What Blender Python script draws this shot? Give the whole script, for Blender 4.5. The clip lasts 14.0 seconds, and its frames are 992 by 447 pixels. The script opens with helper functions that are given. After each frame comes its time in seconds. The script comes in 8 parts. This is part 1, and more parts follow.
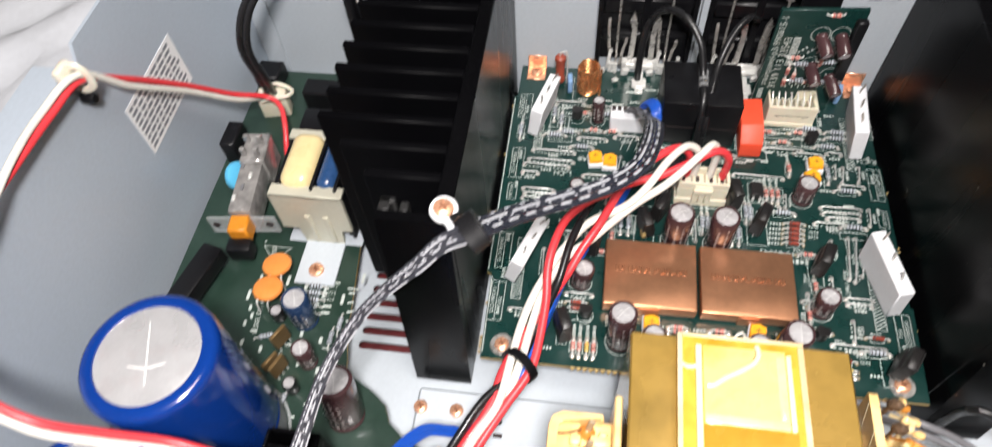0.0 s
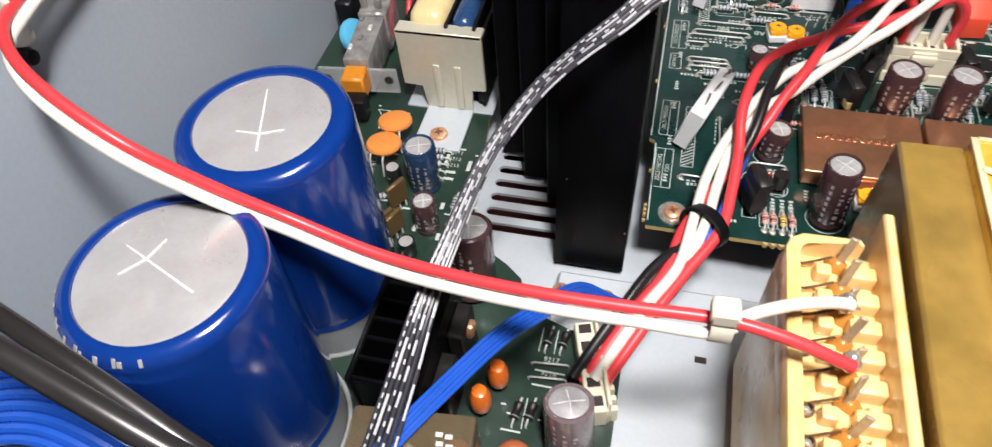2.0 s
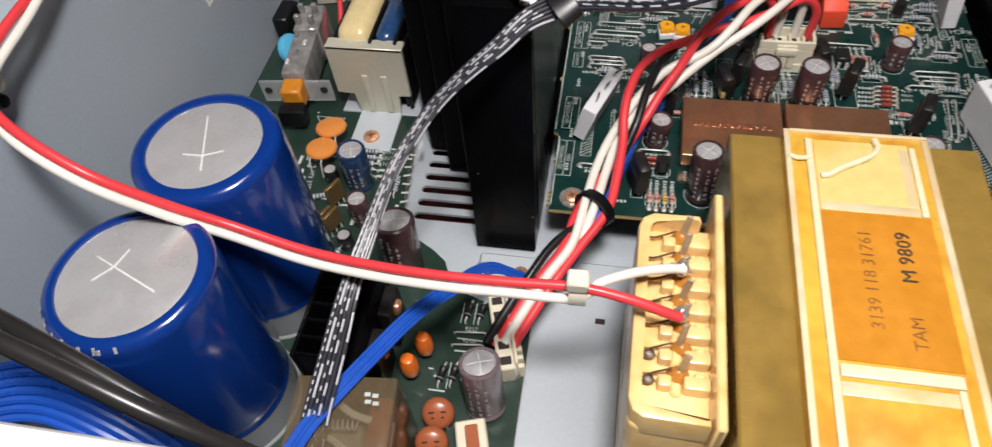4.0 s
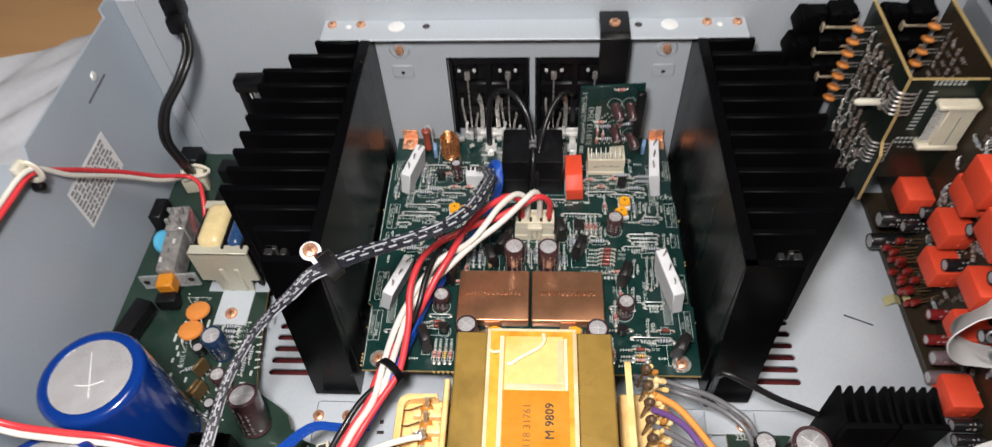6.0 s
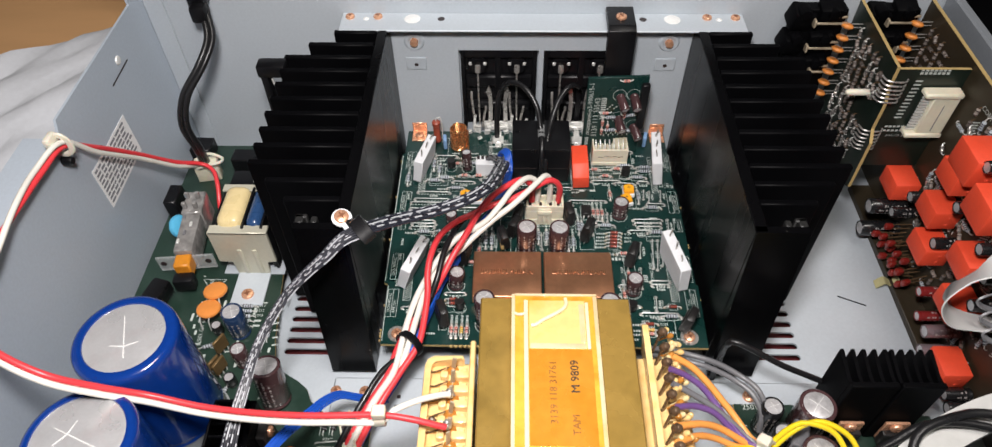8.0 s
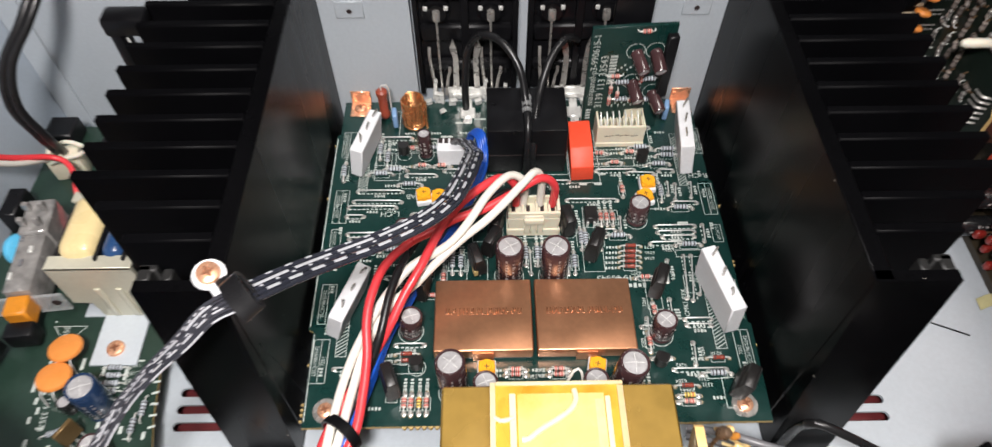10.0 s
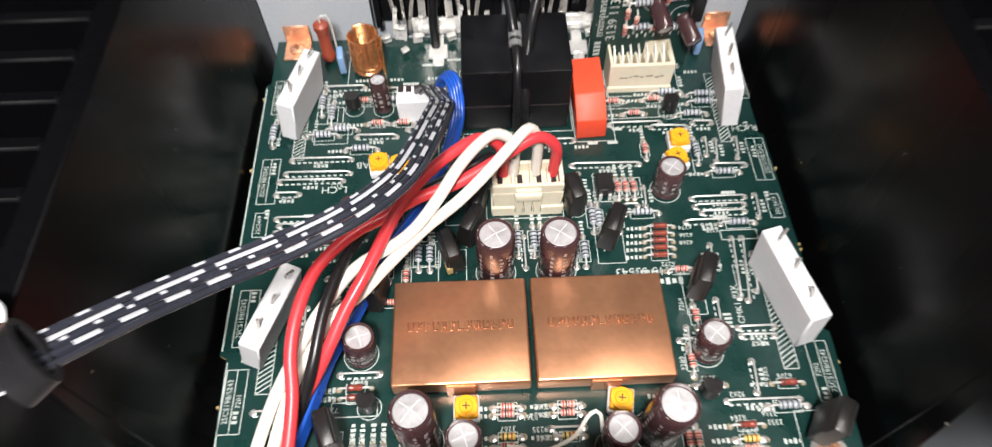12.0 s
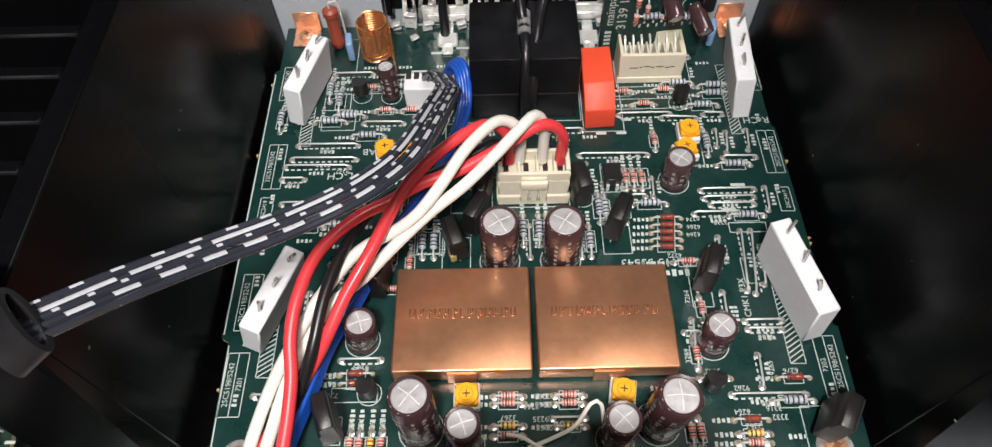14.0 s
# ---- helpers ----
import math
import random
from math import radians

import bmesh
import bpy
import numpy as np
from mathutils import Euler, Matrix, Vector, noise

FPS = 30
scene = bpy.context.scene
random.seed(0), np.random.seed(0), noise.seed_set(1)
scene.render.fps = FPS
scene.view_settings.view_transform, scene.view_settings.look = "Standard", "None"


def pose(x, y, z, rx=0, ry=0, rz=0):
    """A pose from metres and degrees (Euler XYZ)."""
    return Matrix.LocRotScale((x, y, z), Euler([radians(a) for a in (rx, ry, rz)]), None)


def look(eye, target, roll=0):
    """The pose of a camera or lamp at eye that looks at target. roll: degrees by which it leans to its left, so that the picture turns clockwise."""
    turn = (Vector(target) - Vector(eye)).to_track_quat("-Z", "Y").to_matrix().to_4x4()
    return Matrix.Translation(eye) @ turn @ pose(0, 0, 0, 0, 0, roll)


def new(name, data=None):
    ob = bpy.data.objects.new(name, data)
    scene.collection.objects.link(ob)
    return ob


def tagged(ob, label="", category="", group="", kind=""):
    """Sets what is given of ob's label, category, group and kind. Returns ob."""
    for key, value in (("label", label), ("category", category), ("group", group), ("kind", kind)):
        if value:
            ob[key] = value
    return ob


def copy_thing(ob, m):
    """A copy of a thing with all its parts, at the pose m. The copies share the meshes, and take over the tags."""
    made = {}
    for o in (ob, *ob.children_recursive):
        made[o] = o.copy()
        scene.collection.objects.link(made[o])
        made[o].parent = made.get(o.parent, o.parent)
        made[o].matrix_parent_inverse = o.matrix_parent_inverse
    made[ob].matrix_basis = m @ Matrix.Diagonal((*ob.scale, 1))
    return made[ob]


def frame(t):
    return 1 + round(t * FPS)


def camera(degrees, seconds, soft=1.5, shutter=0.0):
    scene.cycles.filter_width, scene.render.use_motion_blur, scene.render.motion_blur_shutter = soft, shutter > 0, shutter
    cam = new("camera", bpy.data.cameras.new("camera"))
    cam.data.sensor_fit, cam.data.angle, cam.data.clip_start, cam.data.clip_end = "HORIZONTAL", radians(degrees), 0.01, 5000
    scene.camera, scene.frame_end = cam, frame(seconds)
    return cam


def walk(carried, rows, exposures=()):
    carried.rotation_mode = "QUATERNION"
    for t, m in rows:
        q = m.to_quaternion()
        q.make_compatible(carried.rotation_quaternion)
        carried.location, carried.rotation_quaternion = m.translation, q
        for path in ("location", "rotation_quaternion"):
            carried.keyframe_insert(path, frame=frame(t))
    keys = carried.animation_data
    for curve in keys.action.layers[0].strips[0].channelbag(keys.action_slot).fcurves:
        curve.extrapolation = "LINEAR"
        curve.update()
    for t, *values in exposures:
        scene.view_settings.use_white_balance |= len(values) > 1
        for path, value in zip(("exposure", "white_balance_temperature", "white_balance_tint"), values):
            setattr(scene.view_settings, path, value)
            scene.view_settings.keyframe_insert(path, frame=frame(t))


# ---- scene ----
cam = camera(69.28, 14.0, soft=1.3, shutter=0.5)
PATH = [
    (0, (-0.04324, -0.07437, 0.23631), (-0.07830, 0.08997, -0.01222), -5.23),
    (0.5, (-0.04664, -0.10583, 0.22175), (-0.08781, 0.06135, -0.02393), -5.05),
    (1, (-0.04995, -0.13348, 0.21310), (-0.09625, 0.04785, -0.02137), -4.85),
    (1.5, (-0.06586, -0.12203, 0.18313), (-0.11436, 0.06120, -0.04941), -4.52),
    (2, (-0.07660, -0.10522, 0.16133), (-0.13425, 0.07319, -0.07286), -5.69),
    (2.2, (-0.07614, -0.10426, 0.16305), (-0.13877, 0.07317, -0.07061), -6.99),
    (4.3, (-0.05010, -0.11861, 0.19225), (-0.08962, 0.05412, -0.04983), -5.74),
    (4.5, (-0.04611, -0.11254, 0.19491), (-0.08110, 0.06001, -0.04799), -5.18),
    (5, (-0.02949, -0.08852, 0.20620), (-0.05438, 0.08077, -0.04022), -4.78),
    (5.5, (-0.01214, -0.09160, 0.25708), (-0.03170, 0.07509, 0.00842), -3.72),
    (6, (0.00373, -0.12114, 0.29005), (-0.01365, 0.06507, 0.05547), -3.75),
    (6.5, (0.00020, -0.14815, 0.29691), (-0.01219, 0.05164, 0.07345), -1.38),
    (7, (-0.00202, -0.15874, 0.29617), (-0.01415, 0.04525, 0.07654), -1.43),
    (7.5, (-0.01107, -0.15717, 0.28723), (-0.01757, 0.04160, 0.06262), -0.68),
    (8, (-0.01544, -0.14854, 0.28488), (-0.02132, 0.04821, 0.05849), -0.77),
    (8.5, (-0.01662, -0.14061, 0.28561), (-0.02082, 0.05630, 0.05932), -0.41),
    (8.7, (-0.01758, -0.13755, 0.28710), (-0.02246, 0.05977, 0.06118), -0.56),
    (10.8, (-0.01187, -0.02639, 0.19037), (-0.00551, 0.14098, -0.05853), 0.35),
    (11, (-0.01140, -0.02834, 0.19351), (-0.00549, 0.14041, -0.05445), 0.17),
    (11.5, (-0.00807, -0.03166, 0.19482), (-0.00482, 0.13965, -0.05144), -0.89),
    (12, (-0.00953, -0.01170, 0.16820), (-0.00505, 0.15012, -0.08437), -0.84),
    (12.5, (-0.01283, 0.00299, 0.15365), (-0.00317, 0.15731, -0.10344), 1.35),
    (13, (-0.01461, -0.01582, 0.15634), (-0.00732, 0.14185, -0.09878), 1.51),
    (13.5, (-0.01152, -0.01390, 0.16520), (-0.00966, 0.14519, -0.08914), -0.63),
    (14, (-0.00703, -0.01321, 0.16534), (-0.00864, 0.14824, -0.08751), -1.67),
]
WALK_EXPOSURES = [(0.0, 0.30), (0.5, 0.1), (1.0, -0.12), (1.5, -0.05), (2.0, 0.08), (4.5, -0.50), (5.0, -0.5), (5.5, -0.35), (6.0, -0.22), (8.5, -0.12), (11.0, 0.3), (12.0, 0.48), (12.5, 0.3), (13.0, 0.10), (14.0, -0.02)]
walk(cam, [(t, look(eye, target, roll)) for t, eye, target, roll in PATH], WALK_EXPOSURES)

# ---- light: a small white lamp, fixed in place of the phone's moving light, and the dim room lamp ----
world = bpy.data.worlds.new("world")
scene.world = world
world.use_nodes = True
world.node_tree.nodes["Background"].inputs[0].default_value = (0.75, 0.85, 1.0, 1)
world.node_tree.nodes["Background"].inputs[1].default_value = 0.012


def area_lamp(name, eye, target, size, watts, colour):
    data = bpy.data.lights.new(name, "AREA")
    data.shape, data.size, data.energy, data.color = "DISK", size, watts, colour
    ob = new(name, data)
    ob.matrix_world = look(eye, target)
    return ob


area_lamp("phone_lamp", (-0.035, -0.12, 0.36), (-0.01, 0.05, 0.0), 0.05, 2.2, (1.0, 0.95, 0.935))
area_lamp("room_lamp", (0.5, -0.3, 2.3), (0, 0, 0), 0.9, 26, (1.0, 0.94, 0.88))

# ---- mesh helpers: all lengths below are millimetres ----
MM = 0.001


def smooth_by_angle(bm, degrees=38):
    for f in bm.faces:
        f.smooth = True
    for e in bm.edges:
        e.smooth = e.calc_face_angle(4) < radians(degrees)


def mesh_from(name, bm, materials, smooth=True):
    bmesh.ops.recalc_face_normals(bm, faces=bm.faces)
    if smooth:
        smooth_by_angle(bm)
    me = bpy.data.meshes.new(name)
    bm.transform(Matrix.Scale(MM, 4))
    bm.to_mesh(me)
    bm.free()
    for m in materials if isinstance(materials, (list, tuple)) else [materials]:
        me.materials.append(m)
    return me


def part(name, bm, material, parent=None, label="", at=None, turn=(0, 0, 0), smooth=True):
    ob = new(name, mesh_from(name, bm, material, smooth) if isinstance(bm, bmesh.types.BMesh) else bm)
    if at is not None or turn != (0, 0, 0):
        a = at or (0, 0, 0)
        ob.matrix_basis = pose(a[0] * MM, a[1] * MM, a[2] * MM, *turn)
    if parent is not None:
        ob.parent = parent
    if label:
        ob["label"] = label
    return ob


def thing(name, label, category, at=(0, 0, 0), turn=(0, 0, 0), group="", kind=""):
    ob = new(name)
    ob.empty_display_size = 0.005
    ob.matrix_basis = pose(at[0] * MM, at[1] * MM, at[2] * MM, *turn)
    return tagged(ob, label, category, group, kind)


def place(x, y, z=0.0, rz=0.0, rx=0.0, ry=0.0):
    return pose(x * MM, y * MM, z * MM, rx, ry, rz)


def box(bm, x0, x1, y0, y1, z0, z1, bevel=0.0, index=0, m=None, segments=1):
    co = [(x, y, z) for x in (x0, x1) for y in (y0, y1) for z in (z0, z1)]
    vs = [bm.verts.new(c) for c in co]
    fs = [bm.faces.new([vs[i] for i in q]) for q in ((0, 1, 3, 2), (4, 6, 7, 5), (0, 4, 5, 1), (2, 3, 7, 6), (0, 2, 6, 4), (1, 5, 7, 3))]
    for f in fs:
        f.material_index = index
    if bevel:
        es = list({e for f in fs for e in f.edges})
        made = bmesh.ops.bevel(bm, geom=es, offset=bevel, segments=segments, profile=0.5, affect="EDGES")
        for f in made["faces"]:
            f.material_index = index
        vs = list({v for f in made["faces"] for v in f.verts} | {v for v in vs if v.is_valid})
    if m is not None:
        bmesh.ops.transform(bm, matrix=m, verts=[v for v in vs if v.is_valid])
    return vs


def lathe(bm, profile, seg=24, at=(0, 0, 0), m=None, index=0):
    """Turns (r, z) pairs round the z axis; a radius of nought closes the end."""
    rings, made = [], []
    for r, z in profile:
        if r < 1e-6:
            ring = [bm.verts.new((at[0], at[1], at[2] + z))]
        else:
            ring = [bm.verts.new((at[0] + r * math.cos(2 * math.pi * k / seg), at[1] + r * math.sin(2 * math.pi * k / seg), at[2] + z)) for k in range(seg)]
        rings.append(ring)
        made += ring
    for a, b in zip(rings, rings[1:]):
        for k in range(seg):
            q = [a[k % len(a)], a[(k + 1) % len(a)], b[(k + 1) % len(b)], b[k % len(b)]]
            q = list(dict.fromkeys(q))
            if len(q) >= 3:
                bm.faces.new(q).material_index = index
    if m is not None:
        bmesh.ops.transform(bm, matrix=m, verts=made)
    return made


def rod(bm, a, b, r, seg=8, index=0):
    a, b = Vector(a), Vector(b)
    turn = (b - a).to_track_quat("Z", "Y").to_matrix().to_4x4()
    h = (b - a).length
    return lathe(bm, [(0, 0), (r, 0), (r, h), (0, h)], seg, m=Matrix.Translation(a) @ turn, index=index)


def spline(points, step=2.0):
    """A smooth line through the points, as a list of places about a step apart."""
    p = [Vector(q) for q in points]
    p = [2 * p[0] - p[1]] + p + [2 * p[-1] - p[-2]]
    out = []
    for a, b, c, d in zip(p, p[1:], p[2:], p[3:]):
        n = max(2, int((c - b).length / step))
        for k in range(n):
            t = k / n
            out.append(0.5 * (2 * b + (c - a) * t + (2 * a - 5 * b + 4 * c - d) * t * t + (3 * b - a - 3 * c + d) * t**3))
    return out + [p[-2]]


def frames_along(line, up=(0, 0, 1)):
    """For each place on a line its place, side and top direction, with no twist."""
    out, side = [], None
    for k, q in enumerate(line):
        ahead = (line[min(k + 1, len(line) - 1)] - line[max(k - 1, 0)]).normalized()
        if side is None:
            side = ahead.cross(Vector(up))
            if side.length < 0.05:
                side = ahead.cross(Vector((0.3, 1, 0.2)))
            side.normalize()
        side = (side - ahead * side.dot(ahead)).normalized()
        out.append((q, side, side.cross(ahead)))
    return out


def sweep(bm, points, r, seg=10, step=2.0, up=(0, 0, 1), index=0, flat=1.0, shift=(0, 0), smooth_line=True):
    """A round (or flattened) cord along a smooth line. shift moves it sideways and upwards off the line."""
    line = spline(points, step) if smooth_line else [Vector(q) for q in points]
    rings = []
    for q, side, top in frames_along(line, up):
        c = q + side * shift[0] + top * shift[1]
        rings.append([bm.verts.new(c + side * (r * math.cos(2 * math.pi * k / seg)) + top * (r * flat * math.sin(2 * math.pi * k / seg))) for k in range(seg)])
    for a, b in zip(rings, rings[1:]):
        for k in range(seg):
            bm.faces.new((a[k], a[(k + 1) % seg], b[(k + 1) % seg], b[k])).material_index = index
    for end in (rings[0], rings[-1]):
        bm.faces.new(end).material_index = index
    return rings


def strip(bm, points, width, thick, step=2.0, up=(0, 0, 1), index=0):
    """A flat band along a smooth line."""
    rings = []
    for q, side, top in frames_along(spline(points, step), up):
        rings.append([bm.verts.new(q + side * a * width / 2 + top * b * thick / 2) for a, b in ((-1, -1), (1, -1), (1, 1), (-1, 1))])
    for a, b in zip(rings, rings[1:]):
        for k in range(4):
            bm.faces.new((a[k], a[(k + 1) % 4], b[(k + 1) % 4], b[k])).material_index = index
    for end in (rings[0], rings[-1]):
        bm.faces.new(end).material_index = index


def prism(bm, outline, z0, z1, index=0, m=None):
    """A plate with the given outline in x and y."""
    lo, hi = [bm.verts.new((x, y, z0)) for x, y in outline], [bm.verts.new((x, y, z1)) for x, y in outline]
    bm.faces.new(lo[::-1]).material_index = index
    bm.faces.new(hi).material_index = index
    for k in range(len(lo)):
        n = (k + 1) % len(lo)
        bm.faces.new((lo[k], lo[n], hi[n], hi[k])).material_index = index
    if m is not None:
        bmesh.ops.transform(bm, matrix=m, verts=lo + hi)
    return lo + hi


def letters(bm, text, size, m, index=0, thick=0.0):
    """Writing in the built-in font, size millimetres high, laid at the pose m (in millimetres)."""
    cu = bpy.data.curves.new("writing", "FONT")
    cu.body, cu.size, cu.align_x, cu.align_y, cu.extrude, cu.resolution_u = text, size * 1.4, "CENTER", "CENTER", thick, 2
    ob = bpy.data.objects.new("writing", cu)
    me = bpy.data.meshes.new_from_object(ob)
    for v in me.vertices:
        v.co = m @ v.co
    first = len(bm.faces)
    bm.from_mesh(me)
    bm.faces.ensure_lookup_table()
    for f in bm.faces[first:]:
        f.material_index = index
    bpy.data.objects.remove(ob)
    bpy.data.curves.remove(cu)
    bpy.data.meshes.remove(me)


def mm_pose(x, y, z=0.0, rz=0.0, rx=0.0, ry=0.0):
    return Matrix.LocRotScale((x, y, z), Euler([radians(a) for a in (rx, ry, rz)]), None)


# ---- materials ----
def surface(name, colour, rough=0.5, metal=0.0, vary=0.12, grain=900.0, patch=60.0, bump=0.0, bump_scale=1500.0, stain=None, stain_amount=0.0,
            coat=0.0, stretch=(1, 1, 1), per_piece=0.0, rough_vary=0.1, transmission=0.0, alpha=1.0, sub=0.0, spec=0.5):
    """A procedural surface: a base colour that varies in a fine and a broad pattern, with stains, relief and uneven gloss."""
    mat = bpy.data.materials.new(name)
    mat.use_nodes = True
    nt = mat.node_tree
    n, l = nt.nodes, nt.links
    b = n["Principled BSDF"]
    co = n.new("ShaderNodeTexCoord")
    mp = n.new("ShaderNodeMapping")
    mp.inputs["Scale"].default_value = stretch
    l.new(co.outputs["Object"], mp.inputs["Vector"])
    fine, broad = n.new("ShaderNodeTexNoise"), n.new("ShaderNodeTexNoise")
    for node, scale, detail in ((fine, grain, 3.0), (broad, patch, 4.0)):
        node.inputs["Scale"].default_value, node.inputs["Detail"].default_value = scale, detail
        l.new(mp.outputs["Vector"], node.inputs["Vector"])
    add = n.new("ShaderNodeMath")
    add.operation = "ADD"
    l.new(fine.outputs["Fac"], add.inputs[0])
    l.new(broad.outputs["Fac"], add.inputs[1])
    scale_node = n.new("ShaderNodeMapRange")
    scale_node.inputs["From Min"].default_value, scale_node.inputs["From Max"].default_value = 0.6, 1.4
    scale_node.inputs["To Min"].default_value, scale_node.inputs["To Max"].default_value = 1 - vary, 1 + vary
    l.new(add.outputs[0], scale_node.inputs["Value"])
    mul = n.new("ShaderNodeVectorMath")
    mul.operation = "SCALE"
    mul.inputs[0].default_value = colour[:3]
    l.new(scale_node.outputs["Result"], mul.inputs["Scale"])
    last = mul.outputs["Vector"]
    if per_piece:
        info = n.new("ShaderNodeObjectInfo")
        rng = n.new("ShaderNodeMapRange")
        rng.inputs["To Min"].default_value, rng.inputs["To Max"].default_value = 1 - per_piece, 1 + per_piece
        l.new(info.outputs["Random"], rng.inputs["Value"])
        again = n.new("ShaderNodeVectorMath")
        again.operation = "SCALE"
        l.new(last, again.inputs[0])
        l.new(rng.outputs["Result"], again.inputs["Scale"])
        last = again.outputs["Vector"]
    if stain:
        spots = n.new("ShaderNodeTexNoise")
        spots.inputs["Scale"].default_value, spots.inputs["Detail"].default_value = patch * 1.7, 5.0
        l.new(co.outputs["Object"], spots.inputs["Vector"])
        ramp = n.new("ShaderNodeMapRange")
        ramp.inputs["From Min"].default_value, ramp.inputs["From Max"].default_value = 0.5, 0.72
        ramp.inputs["To Max"].default_value = stain_amount
        l.new(spots.outputs["Fac"], ramp.inputs["Value"])
        mix = n.new("ShaderNodeMix")
        mix.data_type = "RGBA"
        l.new(ramp.outputs["Result"], mix.inputs["Factor"])
        l.new(last, mix.inputs["A"])
        mix.inputs["B"].default_value = (*stain, 1)
        last = mix.outputs["Result"]
    l.new(last, b.inputs["Base Color"])
    rr = n.new("ShaderNodeMapRange")
    rr.inputs["From Min"].default_value, rr.inputs["From Max"].default_value = 0.3, 0.7
    rr.inputs["To Min"].default_value, rr.inputs["To Max"].default_value = max(0.02, rough - rough_vary), min(1, rough + rough_vary)
    l.new(broad.outputs["Fac"], rr.inputs["Value"])
    l.new(rr.outputs["Result"], b.inputs["Roughness"])
    b.inputs["Metallic"].default_value, b.inputs["Coat Weight"].default_value = metal, coat
    b.inputs["Coat Roughness"].default_value = 0.08
    b.inputs["Transmission Weight"].default_value, b.inputs["Alpha"].default_value = transmission, alpha
    b.inputs["Specular IOR Level"].default_value = spec
    if sub:
        b.inputs["Subsurface Weight"].default_value, b.inputs["Subsurface Scale"].default_value = sub, 0.002
    if bump:
        tex, bm_node = n.new("ShaderNodeTexNoise"), n.new("ShaderNodeBump")
        tex.inputs["Scale"].default_value, tex.inputs["Detail"].default_value = bump_scale, 3.0
        l.new(mp.outputs["Vector"], tex.inputs["Vector"])
        bm_node.inputs["Strength"].default_value, bm_node.inputs["Distance"].default_value = bump, 0.0003
        l.new(tex.outputs["Fac"], bm_node.inputs["Height"])
        l.new(bm_node.outputs["Normal"], b.inputs["Normal"])
    return mat


M_STEEL = surface("zinc_steel", (0.475, 0.52, 0.56), 0.52, 0.12, 0.06, 700, 14, 0.05, 2500, rough_vary=0.08)
M_STEEL_DARK = surface("side_steel", (0.46, 0.52, 0.59), 0.40, 0.15, 0.07, 700, 12, 0.05, 2500)
M_BLACK_ALU = surface("black_anodised", (0.0022, 0.0022, 0.0026), 0.27, 0.0, 0.3, 900, 25, 0.08, 1800, rough_vary=0.08, stretch=(1, 1, 0.08), spec=0.10)


def dusty(mat, spacing, size, colour=(0.30, 0.28, 0.25)):
    """Sparse pale dust specks on a surface, a few tenths of a millimetre across."""
    nt = mat.node_tree
    n, l = nt.nodes, nt.links
    b = n["Principled BSDF"]
    co = n.new("ShaderNodeTexCoord")
    cells, some, limit = n.new("ShaderNodeTexVoronoi"), n.new("ShaderNodeTexNoise"), n.new("ShaderNodeMath")
    cells.inputs["Scale"].default_value = 1000.0 / spacing
    some.inputs["Scale"].default_value = 420.0 / spacing
    for node in (cells, some):
        l.new(co.outputs["Object"], node.inputs["Vector"])
    reach = n.new("ShaderNodeMapRange")
    reach.inputs["From Min"].default_value, reach.inputs["From Max"].default_value = 0.42, 0.70
    reach.inputs["To Min"].default_value, reach.inputs["To Max"].default_value = 0.0, size / spacing
    l.new(some.outputs["Fac"], reach.inputs["Value"])
    limit.operation = "LESS_THAN"
    l.new(cells.outputs["Distance"], limit.inputs[0])
    l.new(reach.outputs["Result"], limit.inputs[1])
    mix = n.new("ShaderNodeMix")
    mix.data_type = "RGBA"
    l.new(limit.outputs[0], mix.inputs[0])
    l.new(b.inputs["Base Color"].links[0].from_socket, mix.inputs[6])
    mix.inputs[7].default_value = (*colour, 1)
    l.new(mix.outputs[2], b.inputs["Base Color"])
    return mat


dusty(M_BLACK_ALU, 6.0, 0.45)
M_BLACK_FIN = surface("black_fin", (0.0020, 0.0020, 0.0025), 0.5, 0.0, 0.3, 900, 25, 0.1, 1800, spec=0.05)
M_PCB = surface("green_board", (0.005, 0.029, 0.025), 0.32, 0.0, 0.22, 500, 90, 0.15, 900, coat=0.3)
M_PCB_DARK = surface("dark_green_board", (0.014, 0.034, 0.024), 0.4, 0.0, 0.2, 500, 80, 0.12, 900, coat=0.2)
M_PCB_INPUT = surface("input_board", (0.006, 0.013, 0.009), 0.4, 0.0, 0.2, 500, 80, 0.12, 900, coat=0.1)
M_DARK_GREY = surface("dark_grey_metal", (0.010, 0.010, 0.010), 0.5)
M_PCB_EDGE = surface("board_edge", (0.42, 0.30, 0.12), 0.7, 0.0, 0.2)
M_PRINT = surface("white_print", (0.48, 0.52, 0.49), 0.6, 0.0, 0.15, 2500, 300)
M_COPPER = surface("copper_plate", (0.68, 0.335, 0.185), 0.36, 0.9, 0.10, 500, 30, 0.10, 700, rough_vary=0.08, stain=(0.55, 0.24, 0.13), stain_amount=0.25)
M_COPPER_SCREW = surface("copper_screw", (0.78, 0.42, 0.26), 0.30, 0.6, 0.12, 900, 200)
M_COPPER_WIRE = surface("copper_wire", (0.80, 0.36, 0.15), 0.24, 0.85, 0.10, 900, 200)
M_COPPER_DARK = surface("screw_slot", (0.22, 0.09, 0.045), 0.45, 0.3)
M_BLUE = surface("blue_sleeve", (0.004, 0.032, 0.20), 0.15, 0.0, 0.1, 600, 50, 0.04, 500, coat=0.6)
M_ALU = surface("aluminium_top", (0.66, 0.66, 0.67), 0.34, 0.55, 0.06, 900, 90, 0.06, 1200, stain=(0.60, 0.50, 0.50), stain_amount=0.25)
